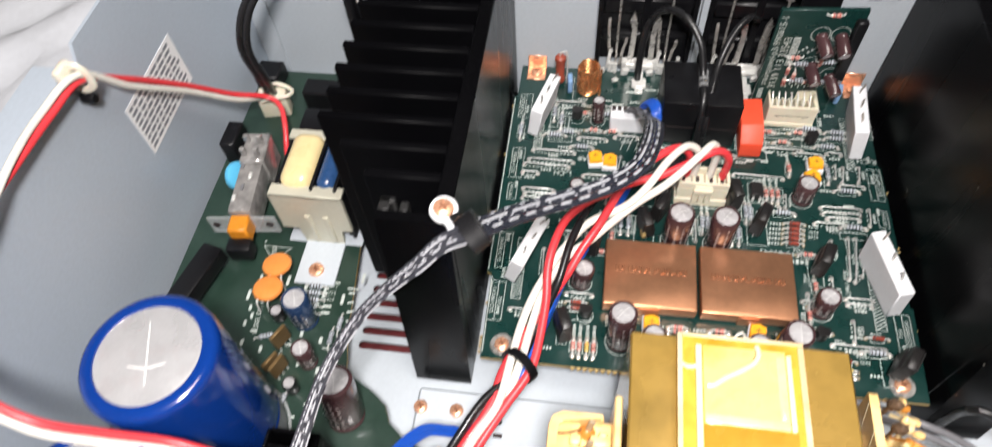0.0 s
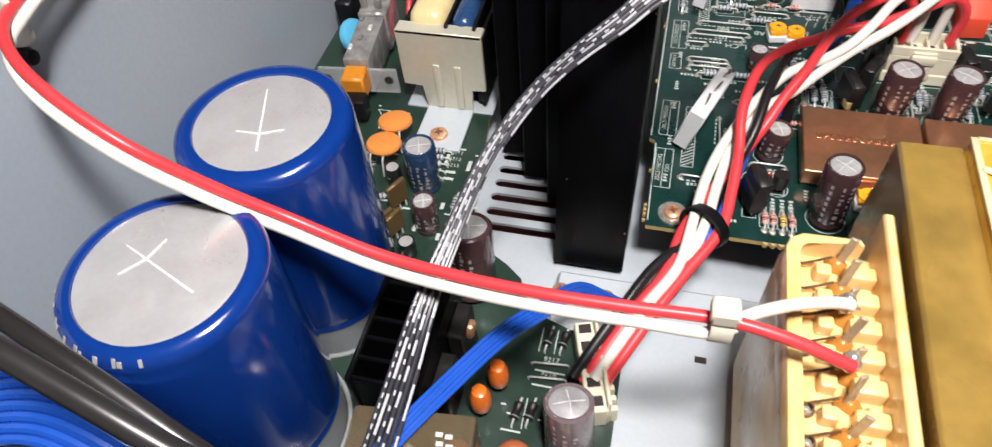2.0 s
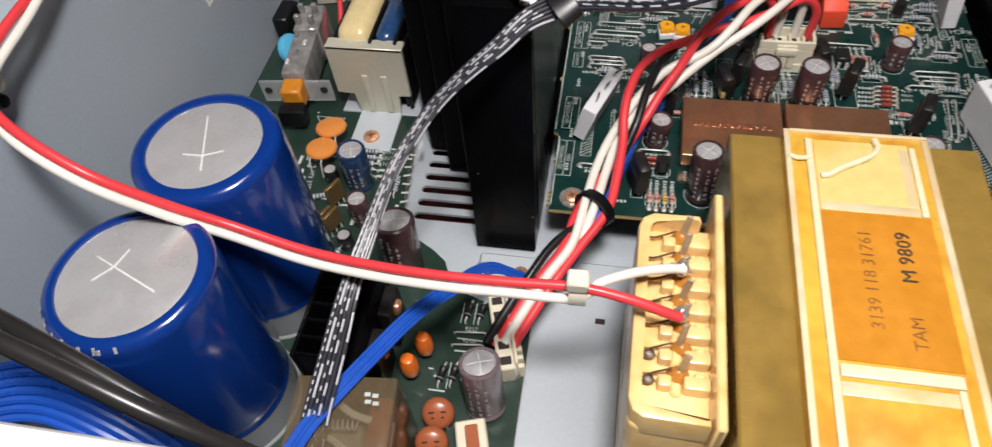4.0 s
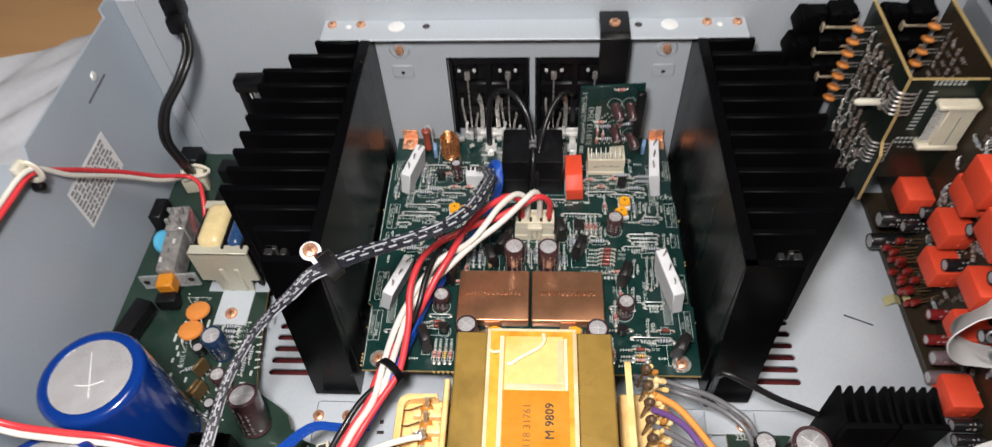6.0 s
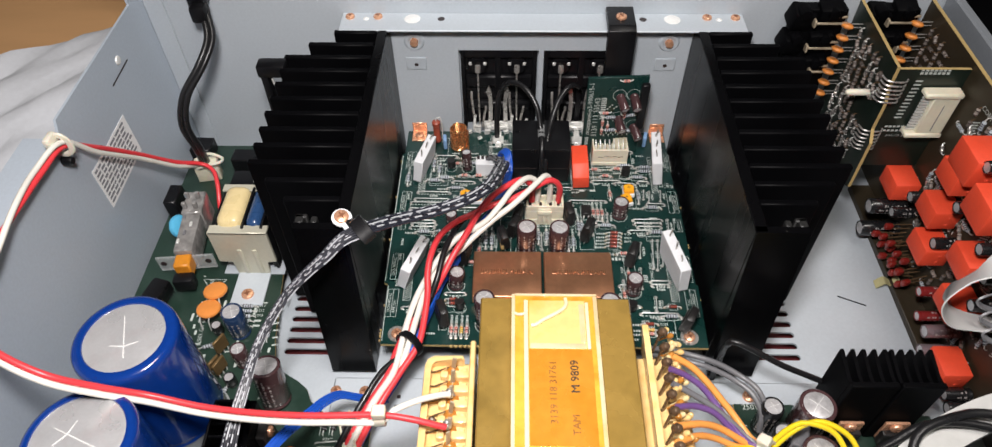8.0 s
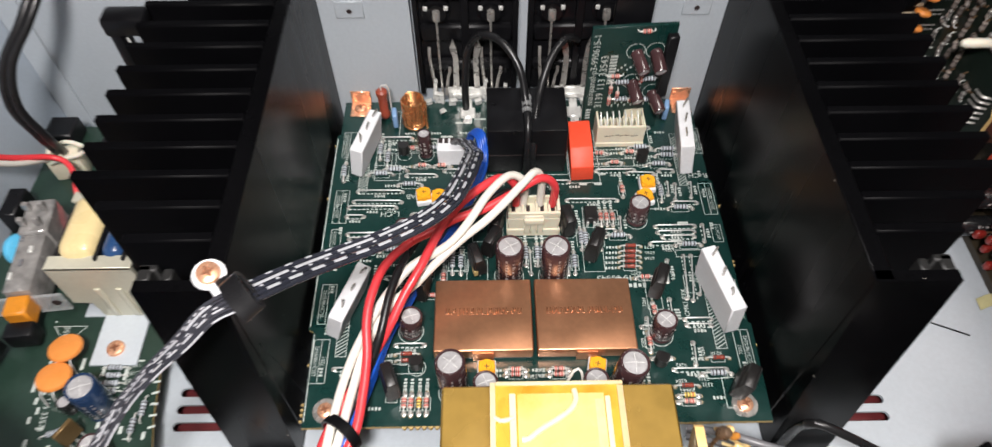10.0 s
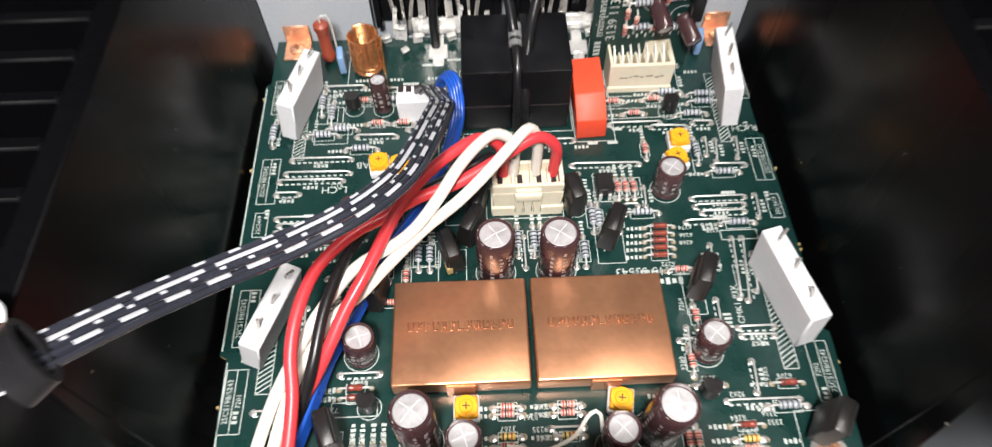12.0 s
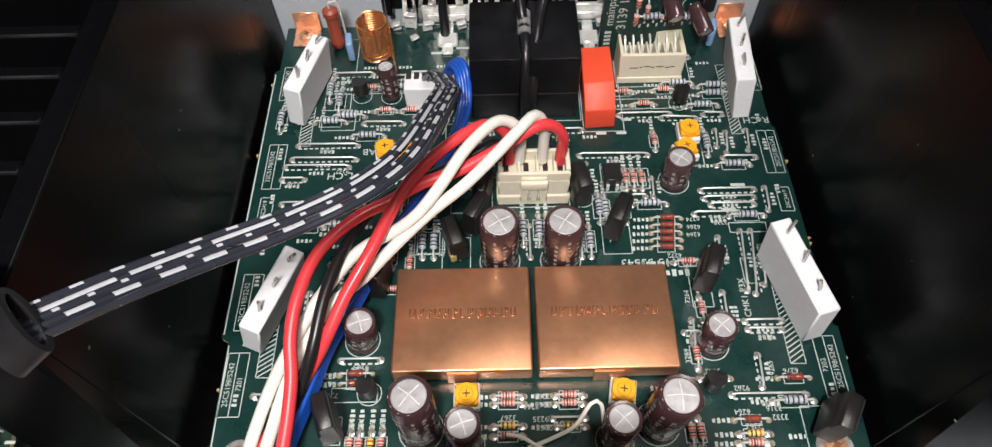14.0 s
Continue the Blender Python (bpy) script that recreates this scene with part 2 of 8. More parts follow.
M_YELLOW = surface("varnished_tape", (0.66, 0.38, 0.05), 0.26, 0.0, 0.18, 300, 38, 0.08, 300, stain=(0.55, 0.20, 0.012), stain_amount=0.9, coat=0.5)
M_BOBBIN = surface("bobbin_plastic", (0.82, 0.58, 0.25), 0.33, 0.0, 0.10, 300, 60, 0.05, 500, stain=(0.62, 0.30, 0.04), stain_amount=0.5, coat=0.3)
M_CORE = surface("olive_core", (0.345, 0.218, 0.052), 0.26, 0.25, 0.12, 250, 40, 0.06, 900, stain=(0.12, 0.08, 0.02), stain_amount=0.45, coat=0.4)
M_LABEL = surface("amber_label", (0.54, 0.22, 0.022), 0.26, 0.0, 0.12, 300, 60, 0.06, 300, stain=(0.45, 0.17, 0.01), stain_amount=0.5, coat=0.5)
M_INK = surface("dark_ink", (0.055, 0.03, 0.012), 0.6)
M_INK_FAINT = surface("faint_ink", (0.22, 0.085, 0.016), 0.5, 0.0, 0.5, 1500, 300)
M_SHADED_TABLE = surface("shaded_table_red", (0.10, 0.012, 0.014), 0.45, 0.0, 0.2, 300, 20)
M_TABLE = surface("tan_wood", (0.66, 0.38, 0.18), 0.55, 0.0, 0.10, 60, 6, 0.05, 300, stretch=(0.15, 1, 1))
M_ROOM = surface("dark_room", (0.035, 0.03, 0.03), 0.9, 0.0, 0.15, 5, 1)
M_CLOTH = surface("white_cloth", (0.60, 0.62, 0.66), 0.8, 0.0, 0.07, 300, 9, 0.2, 60)

M_CERAMIC = surface("white_ceramic", (0.72, 0.73, 0.75), 0.7, 0.0, 0.05, 900, 120, 0.15, 1500, spec=0.3)
M_TIN = surface("tinned_wire", (0.74, 0.74, 0.71), 0.34, 0.35, 0.12, 900, 300)
M_LINK = surface("dull_link", (0.52, 0.53, 0.51), 0.40, 0.3, 0.2, 900, 300)
M_SOLDER_DARK = surface("dark_solder", (0.17, 0.11, 0.07), 0.3, 0.5, 0.3, 900, 300)
M_LAND = surface("bare_land", (0.27, 0.22, 0.14), 0.5, 0.1, 0.35, 1500, 500)
M_RECESS = surface("recess_plastic", (0.17, 0.145, 0.135), 0.6, 0.0, 0.15, 300, 40)
M_PLUNGER = surface("plunger_orange", (0.60, 0.22, 0.015), 0.4, 0.0, 0.15, 600, 200)
# right wall only: about half the brightness of the side steel
M_STEEL_RIGHT = surface("right_wall_steel", (0.24, 0.26, 0.285), 0.45, 0.15, 0.08, 700, 12, 0.05, 2500)
M_DARK_SLEEVE = surface("dark_sleeve", (0.020, 0.019, 0.019), 0.28, 0.0, 0.15, 300, 60)
M_SOLDER = surface("solder", (0.50, 0.48, 0.45), 0.3, 0.7, 0.2, 900, 400)
M_BROWN = surface("brown_sleeve", (0.055, 0.027, 0.029), 0.22, 0.0, 0.12, 700, 200, coat=0.4, per_piece=0.2)
M_GREY_PRINT = surface("grey_print", (0.30, 0.27, 0.26), 0.5, 0.0, 0.3, 1800, 300)
M_NAVY = surface("navy_sleeve", (0.015, 0.035, 0.085), 0.22, 0.0, 0.12, 700, 200, coat=0.4)
M_BLACK_SLEEVE = surface("black_sleeve", (0.012, 0.012, 0.013), 0.25, 0.0, 0.1, coat=0.3)
M_CAN = surface("capacitor_top", (0.56, 0.55, 0.56), 0.38, 0.45, 0.16, 900, 260, 0.12, 1100, stain=(0.26, 0.25, 0.25), stain_amount=0.5)
M_CAN_BASE = surface("dull_can", (0.16, 0.19, 0.22), 0.4, 0.3, 0.15, 500, 120)
M_SCORE = surface("scored_line", (0.82, 0.82, 0.80), 0.45, 0.2)
M_BLACK_PLASTIC = surface("black_plastic", (0.005, 0.005, 0.006), 0.36, 0.0, 0.2, 700, 120, 0.1, 1200, spec=0.28)
M_EPOXY = surface("moulded_epoxy", (0.012, 0.011, 0.011), 0.38, 0.0, 0.2, 1200, 200, 0.2, 2000, per_piece=0.2)
M_CREAM = surface("cream_nylon", (0.68, 0.63, 0.49), 0.45, 0.0, 0.06, 500, 100, 0.06, 900, sub=0.1)
M_RED_BOX = surface("red_film_case", (0.80, 0.075, 0.03), 0.58, 0.0, 0.06, 600, 120, 0.06, 900, per_piece=0.06)
M_TRIM = surface("trimmer_yellow", (0.85, 0.38, 0.015), 0.4, 0.0, 0.08, 900, 200)
M_BAND_PINK = surface("pink_resistor", (0.62, 0.42, 0.36), 0.45, 0.0, 0.12, 900, 300, per_piece=0.15)
M_BAND_GREY = surface("grey_resistor", (0.40, 0.44, 0.48), 0.40, 0.0, 0.12, 900, 300, per_piece=0.15)
M_DIM = surface("shaded_resistor", (0.20, 0.17, 0.15), 0.45, 0.0, 0.25, 900, 300, per_piece=0.5)
M_BAND_YELLOW = surface("yellow_resistor", (0.72, 0.52, 0.12), 0.45, 0.0, 0.12, 900, 300)
M_STRIPE_RED = surface("red_band", (0.42, 0.04, 0.03), 0.45)
M_STRIPE_DARK = surface("dark_band", (0.03, 0.02, 0.02), 0.45)
M_DIODE = surface("diode_glass", (0.23, 0.045, 0.03), 0.15, 0.0, 0.15, coat=0.5)
M_RED_BROWN = surface("red_brown_resistor", (0.28, 0.055, 0.03), 0.4, 0.0, 0.1)
M_LIGHT_BLUE = surface("pale_blue_film", (0.20, 0.34, 0.56), 0.4, 0.0, 0.1)
M_CLEAR = surface("clear_plastic", (0.75, 0.77, 0.78), 0.12, 0.0, 0.05, alpha=0.22)
M_RED_WIRE = surface("red_insulation", (0.71, 0.048, 0.058), 0.36, 0.0, 0.06, 300, 60, spec=0.5)
M_WHITE_WIRE = surface("white_insulation", (0.76, 0.73, 0.66), 0.34, 0.0, 0.05, 300, 60)
M_BLACK_WIRE = surface("black_insulation", (0.010, 0.010, 0.011), 0.32, 0.0, 0.2, 300, 60)
M_BLUE_WIRE = surface("blue_insulation", (0.014, 0.085, 0.46), 0.3, 0.0, 0.08, 300, 60)
M_NAVY_WIRE = surface("dark_navy_insulation", (0.024, 0.026, 0.036), 0.30, 0.0, 0.15, 300, 60)
M_GREY_WIRE = surface("dark_grey_insulation", (0.035, 0.036, 0.045), 0.30, 0.0, 0.15, 300, 60)
M_MID_GREY = surface("grey_insulation", (0.16, 0.16, 0.17), 0.34, 0.0, 0.1, 300, 60)
M_ORANGE_WIRE = surface("orange_insulation", (0.78, 0.32, 0.075), 0.32, 0.0, 0.06, 300, 60)
M_PURPLE_WIRE = surface("purple_insulation", (0.15, 0.075, 0.235), 0.32, 0.0, 0.08, 300, 60)
M_YELLOW_WIRE = surface("yellow_insulation", (0.80, 0.60, 0.02), 0.32, 0.0, 0.06, 300, 60)
M_WIRE_PRINT = surface("wire_print", (0.46, 0.47, 0.50), 0.45)
M_NYLON = surface("natural_nylon", (0.70, 0.66, 0.55), 0.4, 0.0, 0.05, sub=0.15)
M_ORANGE_DISC = surface("orange_disc", (0.68, 0.24, 0.05), 0.4, 0.0, 0.08, 900, 200)
M_STEEL_BRIGHT = surface("bright_steel", (0.60, 0.58, 0.47), 0.46, 0.35, 0.06, 500, 60, 0.05, 1200)
M_SLEEVE_GREY = surface("worn_white_sleeve", (0.52, 0.52, 0.50), 0.45, 0.0, 0.12, 200, 40)
M_FFC = surface("flat_cable_white", (0.74, 0.74, 0.73), 0.4, 0.0, 0.03, 300, 40)
M_YELLOW_TAPE = surface("yellow_tape", (0.46, 0.42, 0.22), 0.4, 0.0, 0.15, 300, 80)
M_FFC_BLUE = surface("flat_cable_blue", (0.02, 0.20, 0.62), 0.4)
M_DARK_BROWN_BOARD = surface("brown_side_board", (0.030, 0.022, 0.012), 0.5, 0.0, 0.2, 500, 80)
M_PAPER = surface("white_sticker", (0.84, 0.84, 0.84), 0.55, 0.0, 0.04, 600, 40)
M_SHADOW_PRINT = surface("sticker_print", (0.20, 0.21, 0.23), 0.6)
M_TAPE_EDGE = surface("tape_edge", (0.66, 0.56, 0.36), 0.24, 0.0, 0.2, 200, 30, 0.10, 350, stain=(0.62, 0.32, 0.05), stain_amount=0.8, coat=0.5)
M_BEAD = surface("hard_glue", (0.77, 0.66, 0.43), 0.35, 0.0, 0.10, 400, 60, 0.12, 500, coat=0.3)
M_TAPE = surface("pale_tape", (0.70, 0.53, 0.20), 0.25, 0.0, 0.12, 300, 45, 0.10, 350, stain=(0.68, 0.38, 0.05), stain_amount=0.8, coat=0.5)
M_BURNT_SHADED = surface("burnt_and_shaded_wire", (0.12, 0.07, 0.035), 0.45, 0.2, 0.4, 400, 200)
M_PIN = surface("dull_pin", (0.46, 0.38, 0.27), 0.4, 0.4, 0.2, 600, 200)
M_ROSIN = surface("rosin", (0.46, 0.19, 0.035), 0.2, 0.0, 0.2, coat=0.5)
M_CREAM_COIL = surface("cream_tape", (0.72, 0.58, 0.30), 0.3, 0.0, 0.08, 300, 80, 0.08, 500, coat=0.4)
M_BLUE_COIL = surface("blue_tape", (0.02, 0.06, 0.16), 0.25, 0.0, 0.12, 300, 80, 0.08, 500, coat=0.4)
M_SMOKE = surface("smoky_plastic", (0.26, 0.25, 0.24), 0.2, 0.2, 0.45, 300, 160, 0.1, 900, coat=0.4)
M_SMOKE_BROWN = surface("smoky_brown_cover", (0.16, 0.12, 0.07), 0.15, 0.0, 0.2, 300, 120, coat=0.5, alpha=0.6)
M_CYAN = surface("light_blue_disc", (0.10, 0.45, 0.70), 0.35, 0.0, 0.1)
M_MAUVE = surface("mauve_sleeve", (0.16, 0.12, 0.13), 0.28, 0.0, 0.1, coat=0.4)
M_BRASS = surface("brass_plate", (0.22, 0.14, 0.06), 0.4, 0.6, 0.15)
M_ORANGE_BEAD = surface("orange_bead", (0.78, 0.17, 0.02), 0.3, 0.0, 0.06, coat=0.3)
M_BROWN_DISC = surface("brown_disc", (0.35, 0.10, 0.04), 0.35, 0.0, 0.12, coat=0.3)
M_DULL_RED = surface("dull_red_sleeve", (0.20, 0.018, 0.018), 0.28, 0.0, 0.1, coat=0.3)
M_DIP_RED = surface("dipped_red", (0.20, 0.016, 0.012), 0.3, 0.0, 0.1, coat=0.3)

# ---- the room round the case ----
bm = bmesh.new()
box(bm, -1500, 1500, -1500, 1500, -70, -36)
tagged(part("tabletop", bm, M_TABLE), "tan wooden table top under the open case", "table", kind="structure")
# added sheet: its dark red stands in for the shaded table under the slots
bm = bmesh.new()
box(bm, -204, 204, -200, 176, -36, -33.5, 0.8)
tagged(part("mat", bm, M_SHADED_TABLE), "dark red sheet added under the vent slots for the table in shade", "mat", kind="structure")
# unseen walls and ceiling, added dark so little light reaches the black parts
for nm, b, mat, lab in (
    ("wall_back", (-1500, 1500, 1500, 1560, -70, 2400), M_ROOM, "unseen dark far wall of the room"),
    ("wall_west", (-1560, -1500, -1560, 1560, -70, 2400), M_ROOM, "unseen dark side wall of the room"),
    ("wall_east", (1500, 1560, -1560, 1560, -70, 2400), M_ROOM, "unseen dark side wall of the room"),
    ("wall_south", (-1500, 1500, -1560, -1500, -70, 2400), M_ROOM, "unseen dark wall behind the camera"),
    ("ceiling", (-1560, 1560, -1560, 1560, 2400, 2450), M_ROOM, "unseen dark ceiling of the room"),
):
    bm = bmesh.new()
    box(bm, *b)
    tagged(part(nm, bm, mat), lab, nm.split("_")[0], kind="structure")

# ---- the case: floor with vent slots, side wall, rear panel ----
SLOT_Y = [35.5 + 6.4 * k for k in range(6)]
SLOT_X = [(-127.0, -86.0), (86.0, 127.5)]


def slotted_plate(bm, x0, x1, y0, y1, z0, z1, slots, r):
    """A plate cut through by slots with round ends: slots are (x0, x1, y)."""
    ys = sorted({y0, y1, *(s[2] - r for s in slots), *(s[2] + r for s in slots)})
    for a, b in zip(ys, ys[1:]):
        row = sorted([s for s in slots if s[2] - r <= a + 1e-6 and b <= s[2] + r + 1e-6])
        xs = [x0] + [v for s in row for v in (s[0], s[1])] + [x1]
        for p, q in zip(xs[::2], xs[1::2]):
            box(bm, p, q, a, b, z0, z1)
    for s0, s1, y in slots:
        for cx, d in ((s0 + r, -1), (s1 - r, 1)):
            for e in (-1, 1):
                arc = [(cx + d * r * math.cos(k * math.pi / 12), y + e * r * math.sin(k * math.pi / 12)) for k in range(7)]
                prism(bm, [(cx + d * r, y + e * r)] + arc, z0, z1)


bm = bmesh.new()
slotted_plate(bm, -209, 209, -215, 180, -26.2, -25, [(a, b, y) for y in SLOT_Y for a, b in SLOT_X], 1.7)
case_floor = tagged(part("floor", bm, M_STEEL, smooth=False), "bare grey zinc-plated steel case floor with vent slots", "case floor", kind="structure")

bm = bmesh.new()
box(bm, -98, 150, -215, 19, -25, -20, 0.8)
tagged(part("front_plate", bm, M_STEEL), "raised grey steel mounting plate under the transformer", "mounting plate", kind="structure")

bm = bmesh.new()
prism(bm, [(-215, -26.2), (180, -26.2), (180, 92), (166, 92), (166, 87), (79, 87), (76, 81), (-215, 81)], 0, 1.2, m=Matrix(((0, 0, 1, -208.4), (1, 0, 0, 0), (0, 1, 0, 0), (0, 0, 0, 1))))
box(bm, -222, -207.2, -215, 74, 80, 81.2, 0.4)
box(bm, -222, -220.8, -215, 74, 60, 80, 0.3)
tagged(part("wall_left", bm, M_STEEL_DARK, smooth=False), "blue-grey painted steel side wall of the case", "case wall", kind="structure")
bm = bmesh.new()
box(bm, 204.6, 205.8, -215, 180, -26.2, 87, 0.3)
box(bm, 205.8, 209.5, -215, 178, 85.8, 87, 0.3)
tagged(part("wall_right", bm, M_STEEL_RIGHT, smooth=False), "blue-grey steel side wall of the case", "case wall", kind="structure")
bm = bmesh.new()
box(bm, -212, 209.5, 180, 181.2, -26.2, 97, 0.3)
box(bm, -212, 209.5, 181.2, 191, 95.8, 97, 0.3)
box(bm, -207.0, -197, 178.6, 179.8, -20, 88, 0.2)
tagged(part("wall_rear", bm, M_STEEL, smooth=False), "light grey steel rear panel with a folded top edge", "rear panel", kind="structure")

# bracket between the heatsinks, with two cut-outs for the loudspeaker terminals
bm = bmesh.new()
XS, ZS = (-79, -44, -0.8, 1.8, 44, 79), (-20, -2, 56, 73)
sheet = [[[bm.verts.new((x, y, z)) for z in ZS] for x in XS] for y in (173, 174.2)]
filled = lambda i, j: 0 <= i < 5 and 0 <= j < 3 and not (j == 1 and i in (1, 3))
for i in range(5):
    for j in range(3):
        if not filled(i, j):
            continue
        for s in sheet:
            bm.faces.new((s[i][j], s[i + 1][j], s[i + 1][j + 1], s[i][j + 1]))
        for di, dj, p, q in ((-1, 0, (i, j), (i, j + 1)), (1, 0, (i + 1, j), (i + 1, j + 1)), (0, -1, (i, j), (i + 1, j)), (0, 1, (i, j + 1), (i + 1, j + 1))):
            if not filled(i + di, j + dj):
                bm.faces.new((sheet[0][p[0]][p[1]], sheet[0][q[0]][q[1]], sheet[1][q[0]][q[1]], sheet[1][p[0]][p[1]]))
bmesh.ops.recalc_face_normals(bm, faces=bm.faces)
bracket = tagged(part("bracket", bm, M_STEEL, smooth=False), "light grey folded steel bracket joining both heatsinks", "bracket")
bm = bmesh.new()
box(bm, -104, 104, 164, 180, 73, 74.2, 0.4)
part("flange", bm, M_STEEL, bracket, smooth=False)


# ---- heatsinks ----
def heatsink(side):
    hs = thing("heatsink", "large black anodised aluminium heatsink with stepped vertical fins", "heatsink", group="heatsinks beside the main board")
    f = lambda a, b: (min(side * a, side * b), max(side * a, side * b))
    bm = bmesh.new()
    box(bm, *f(79, 84), 31.5, 172.8, -22, 74, 0.4)
    part("base_plate", bm, M_BLACK_ALU, hs, "glossy black inner face")
    bm = bmesh.new()
    prism(bm, [(31.2, 74), (34.4, 74), (34.4, -22), (23.2, -22)], 0, 1, m=Matrix(((0, 0, side * 21.0, side * 79.2), (1, 0, 0, 0), (0, 1, 0, 0), (0, 0, 0, 1))))
    part("end_plate", bm, M_BLACK_ALU, hs)
    # the bosses' grey stands in for light caught on their black ends
    for a, b in ((96.8, 100.2), (91.4, 94.0)):
        bm = bmesh.new()
        box(bm, *f(a, b), 34.4, 39.2 if a > 95 else 38.2, -22, 73.8, 0.5)
        box(bm, *f(a - 1.2, b), 37.2, 39.4, -22, 73.8, 0.5) if a > 95 else None
        part("screw_boss", bm, M_DARK_GREY, hs, "black hooked boss, greyed for the light on it")
    tips = {0: 106, 1: 117, 10: 117, 11: 107}
    for k in range(12):
        y = 163.5 - 10.55 * k
        bm = bmesh.new()
        box(bm, *f(84, tips.get(k, 127)), y - 1.5, y + 1.5, -22, 74, 0.5)
        part("fin", bm, M_BLACK_FIN, hs)
    return hs


for side in (-1, 1):
    heatsink(side)

# ---- circuit boards ----
def board(name, label, outline, z, thick, mat, kind=""):
    b = thing(name, label, "circuit board", kind=kind)
    bm = bmesh.new()
    prism(bm, outline, z - thick, z)
    for f in bm.faces:
        f.material_index = 0 if abs(f.calc_center_median().z - (z - thick / 2)) > thick / 4 else 1
    part("panel", bm, [mat, M_PCB_EDGE], b, smooth=False)
    return b


MAIN_OUTLINE = [(-74.6, 25), (75.6, 25), (76.4, 60), (75.4, 60.5), (75.2, 124), (74, 125), (74, 171), (-76, 171), (-76, 152), (-77.4, 151), (-77, 60), (-75.2, 59)]
main_board = board("main_circuit_board", "dark green main circuit board with white printed markings", MAIN_OUTLINE, 0, 1.6, M_PCB)
SUPPLY_OUTLINE = [(-204, -120), (-74.5, -120), (-75.5, -7.5), (-90.4, -6.8), (-97.3, -4.5), (-104.2, 1), (-107, 7), (-112, 11), (-124, 18), (-127.5, 33), (-130, 55), (-134, 90), (-134, 168), (-204, 168)]
supply_board = board("supply_circuit_board", "dark green power supply circuit board beside the case wall", SUPPLY_OUTLINE, -10, 1.6, M_PCB_DARK)

random.seed(21)
for side, spots in ((-1, (27.5, 29.5, 31.2, 33, 47, 88, 118, 146)), (1, (52, 84.5, 86.2, 112))):
    for y in spots:
        x = (-74.9 if y < 59 else -77.1) if side < 0 else (75.8 if y < 60 else 75.3)
        bm = bmesh.new()
        box(bm, min(x, x + side * 0.9), max(x, x + side * 0.9), y - 0.5, y + random.uniform(0.1, 0.5), -1.5, -0.1, 0.15)
        part("edge_nib", bm, M_PCB_EDGE, main_board, "tan broken edge nib")
for k in range(9):
    bm = bmesh.new()
    lathe(bm, [(0, -0.1), (0.75, -0.1), (0.75, -1.5), (0, -1.5)], 10, (-42 + 2.1 * k, 24.9, 0))
    part("edge_nib", bm, M_PCB_EDGE, main_board, "tan broken edge nib")

# ---- transformer ----
tr = thing("transformer", "large mains transformer with yellow varnished tape and olive steel core", "transformer")
bm = bmesh.new()
box(bm, -26.8, 32, -74, 16.4, -20, 50.6, 0.6)
part("core", bm, M_CORE, tr, "olive varnished laminated steel core")
bm = bmesh.new()
box(bm, -14.4, 18.3, -78, 15.8, 40, 54, 1.2, segments=2)
part("coil_wrap", bm, M_YELLOW, tr, "amber varnished tape over the winding")
# raised glue beads and tape edges on the winding
for x0, x1, y0, y1 in ((-9.9, -8.2, -76, 12.5), (13.6, 15.0, -9.2, 11.6), (-8.0, 14.6, -50.2, -47.4), (13.0, 14.4, -76, -50.4)):
    bm = bmesh.new()
    box(bm, x0, x1, y0, y1, 53.8, 54.7, 0.35, segments=2)
    part("glue_bead", bm, M_BEAD, tr, "pale hardened glue bead")
for x0, x1, y0, y1, z1 in ((-14.6, -13.2, -78, 15.5, 54.35), (16.9, 18.5, -78, 14.5, 54.35), (-13.2, 18.5, 14.7, 15.7, 54.4), (-7.6, 13.4, -9.0, -6.6, 54.16), (11.2, 13.4, -6.4, 11.0, 54.16), (-8.0, 14.6, -54.0, -51.0, 54.14)):
    bm = bmesh.new()
    box(bm, x0, x1, y0, y1, 53.6, z1, 0.2, segments=2)
    part("tape_edge", bm, M_TAPE_EDGE, tr, "translucent varnished tape edge")
bm = bmesh.new()
box(bm, -7.8, 13.5, -9.0, 12.5, 53.9, 54.1)
part("pale_tape", bm, M_TAPE, tr, "pale yellow tape patch")
bm = bmesh.new()
sweep(bm, [(6.2, 13.2, 54.6), (6.5, 10.6, 54.9), (5.0, 8.0, 54.9), (1.6, 5.6, 54.9), (-2.4, 3.2, 54.9), (-5.4, 1.0, 54.8), (-7.0, 0.8, 54.6)], 0.75, 8, 1.0)
sweep(bm, [(-13.6, 6.4, 54.6), (-12, 5.4, 54.9), (-10.2, 5.6, 55.0), (-9.0, 6.2, 54.7)], 0.6, 8, 1.0)
part("winding_end", bm, M_BEAD, tr, "white sleeved winding end")
bm = bmesh.new()
box(bm, -8.0, 15.2, -46.6, -9.3, 54.0, 54.25)
tag = part("paper_label", bm, M_LABEL, tr, "amber paper label with printed numbers")
bm = bmesh.new()
letters(bm, "3139 118 31761", 2.7, mm_pose(0.6, -26.5, 54.29, 90))
letters(bm, "TAM", 2.7, mm_pose(8.2, -39.0, 54.29, 90))
part("print", bm, M_INK_FAINT, tag, "faint stamped number", smooth=False)
bm = bmesh.new()
for dx in (0, 0.16):
    letters(bm, "M 9809", 3.1, mm_pose(8.4 + dx, -20.5 + dx, 54.29 + dx * 0.05, 90))
part("print", bm, M_INK, tag, smooth=False)

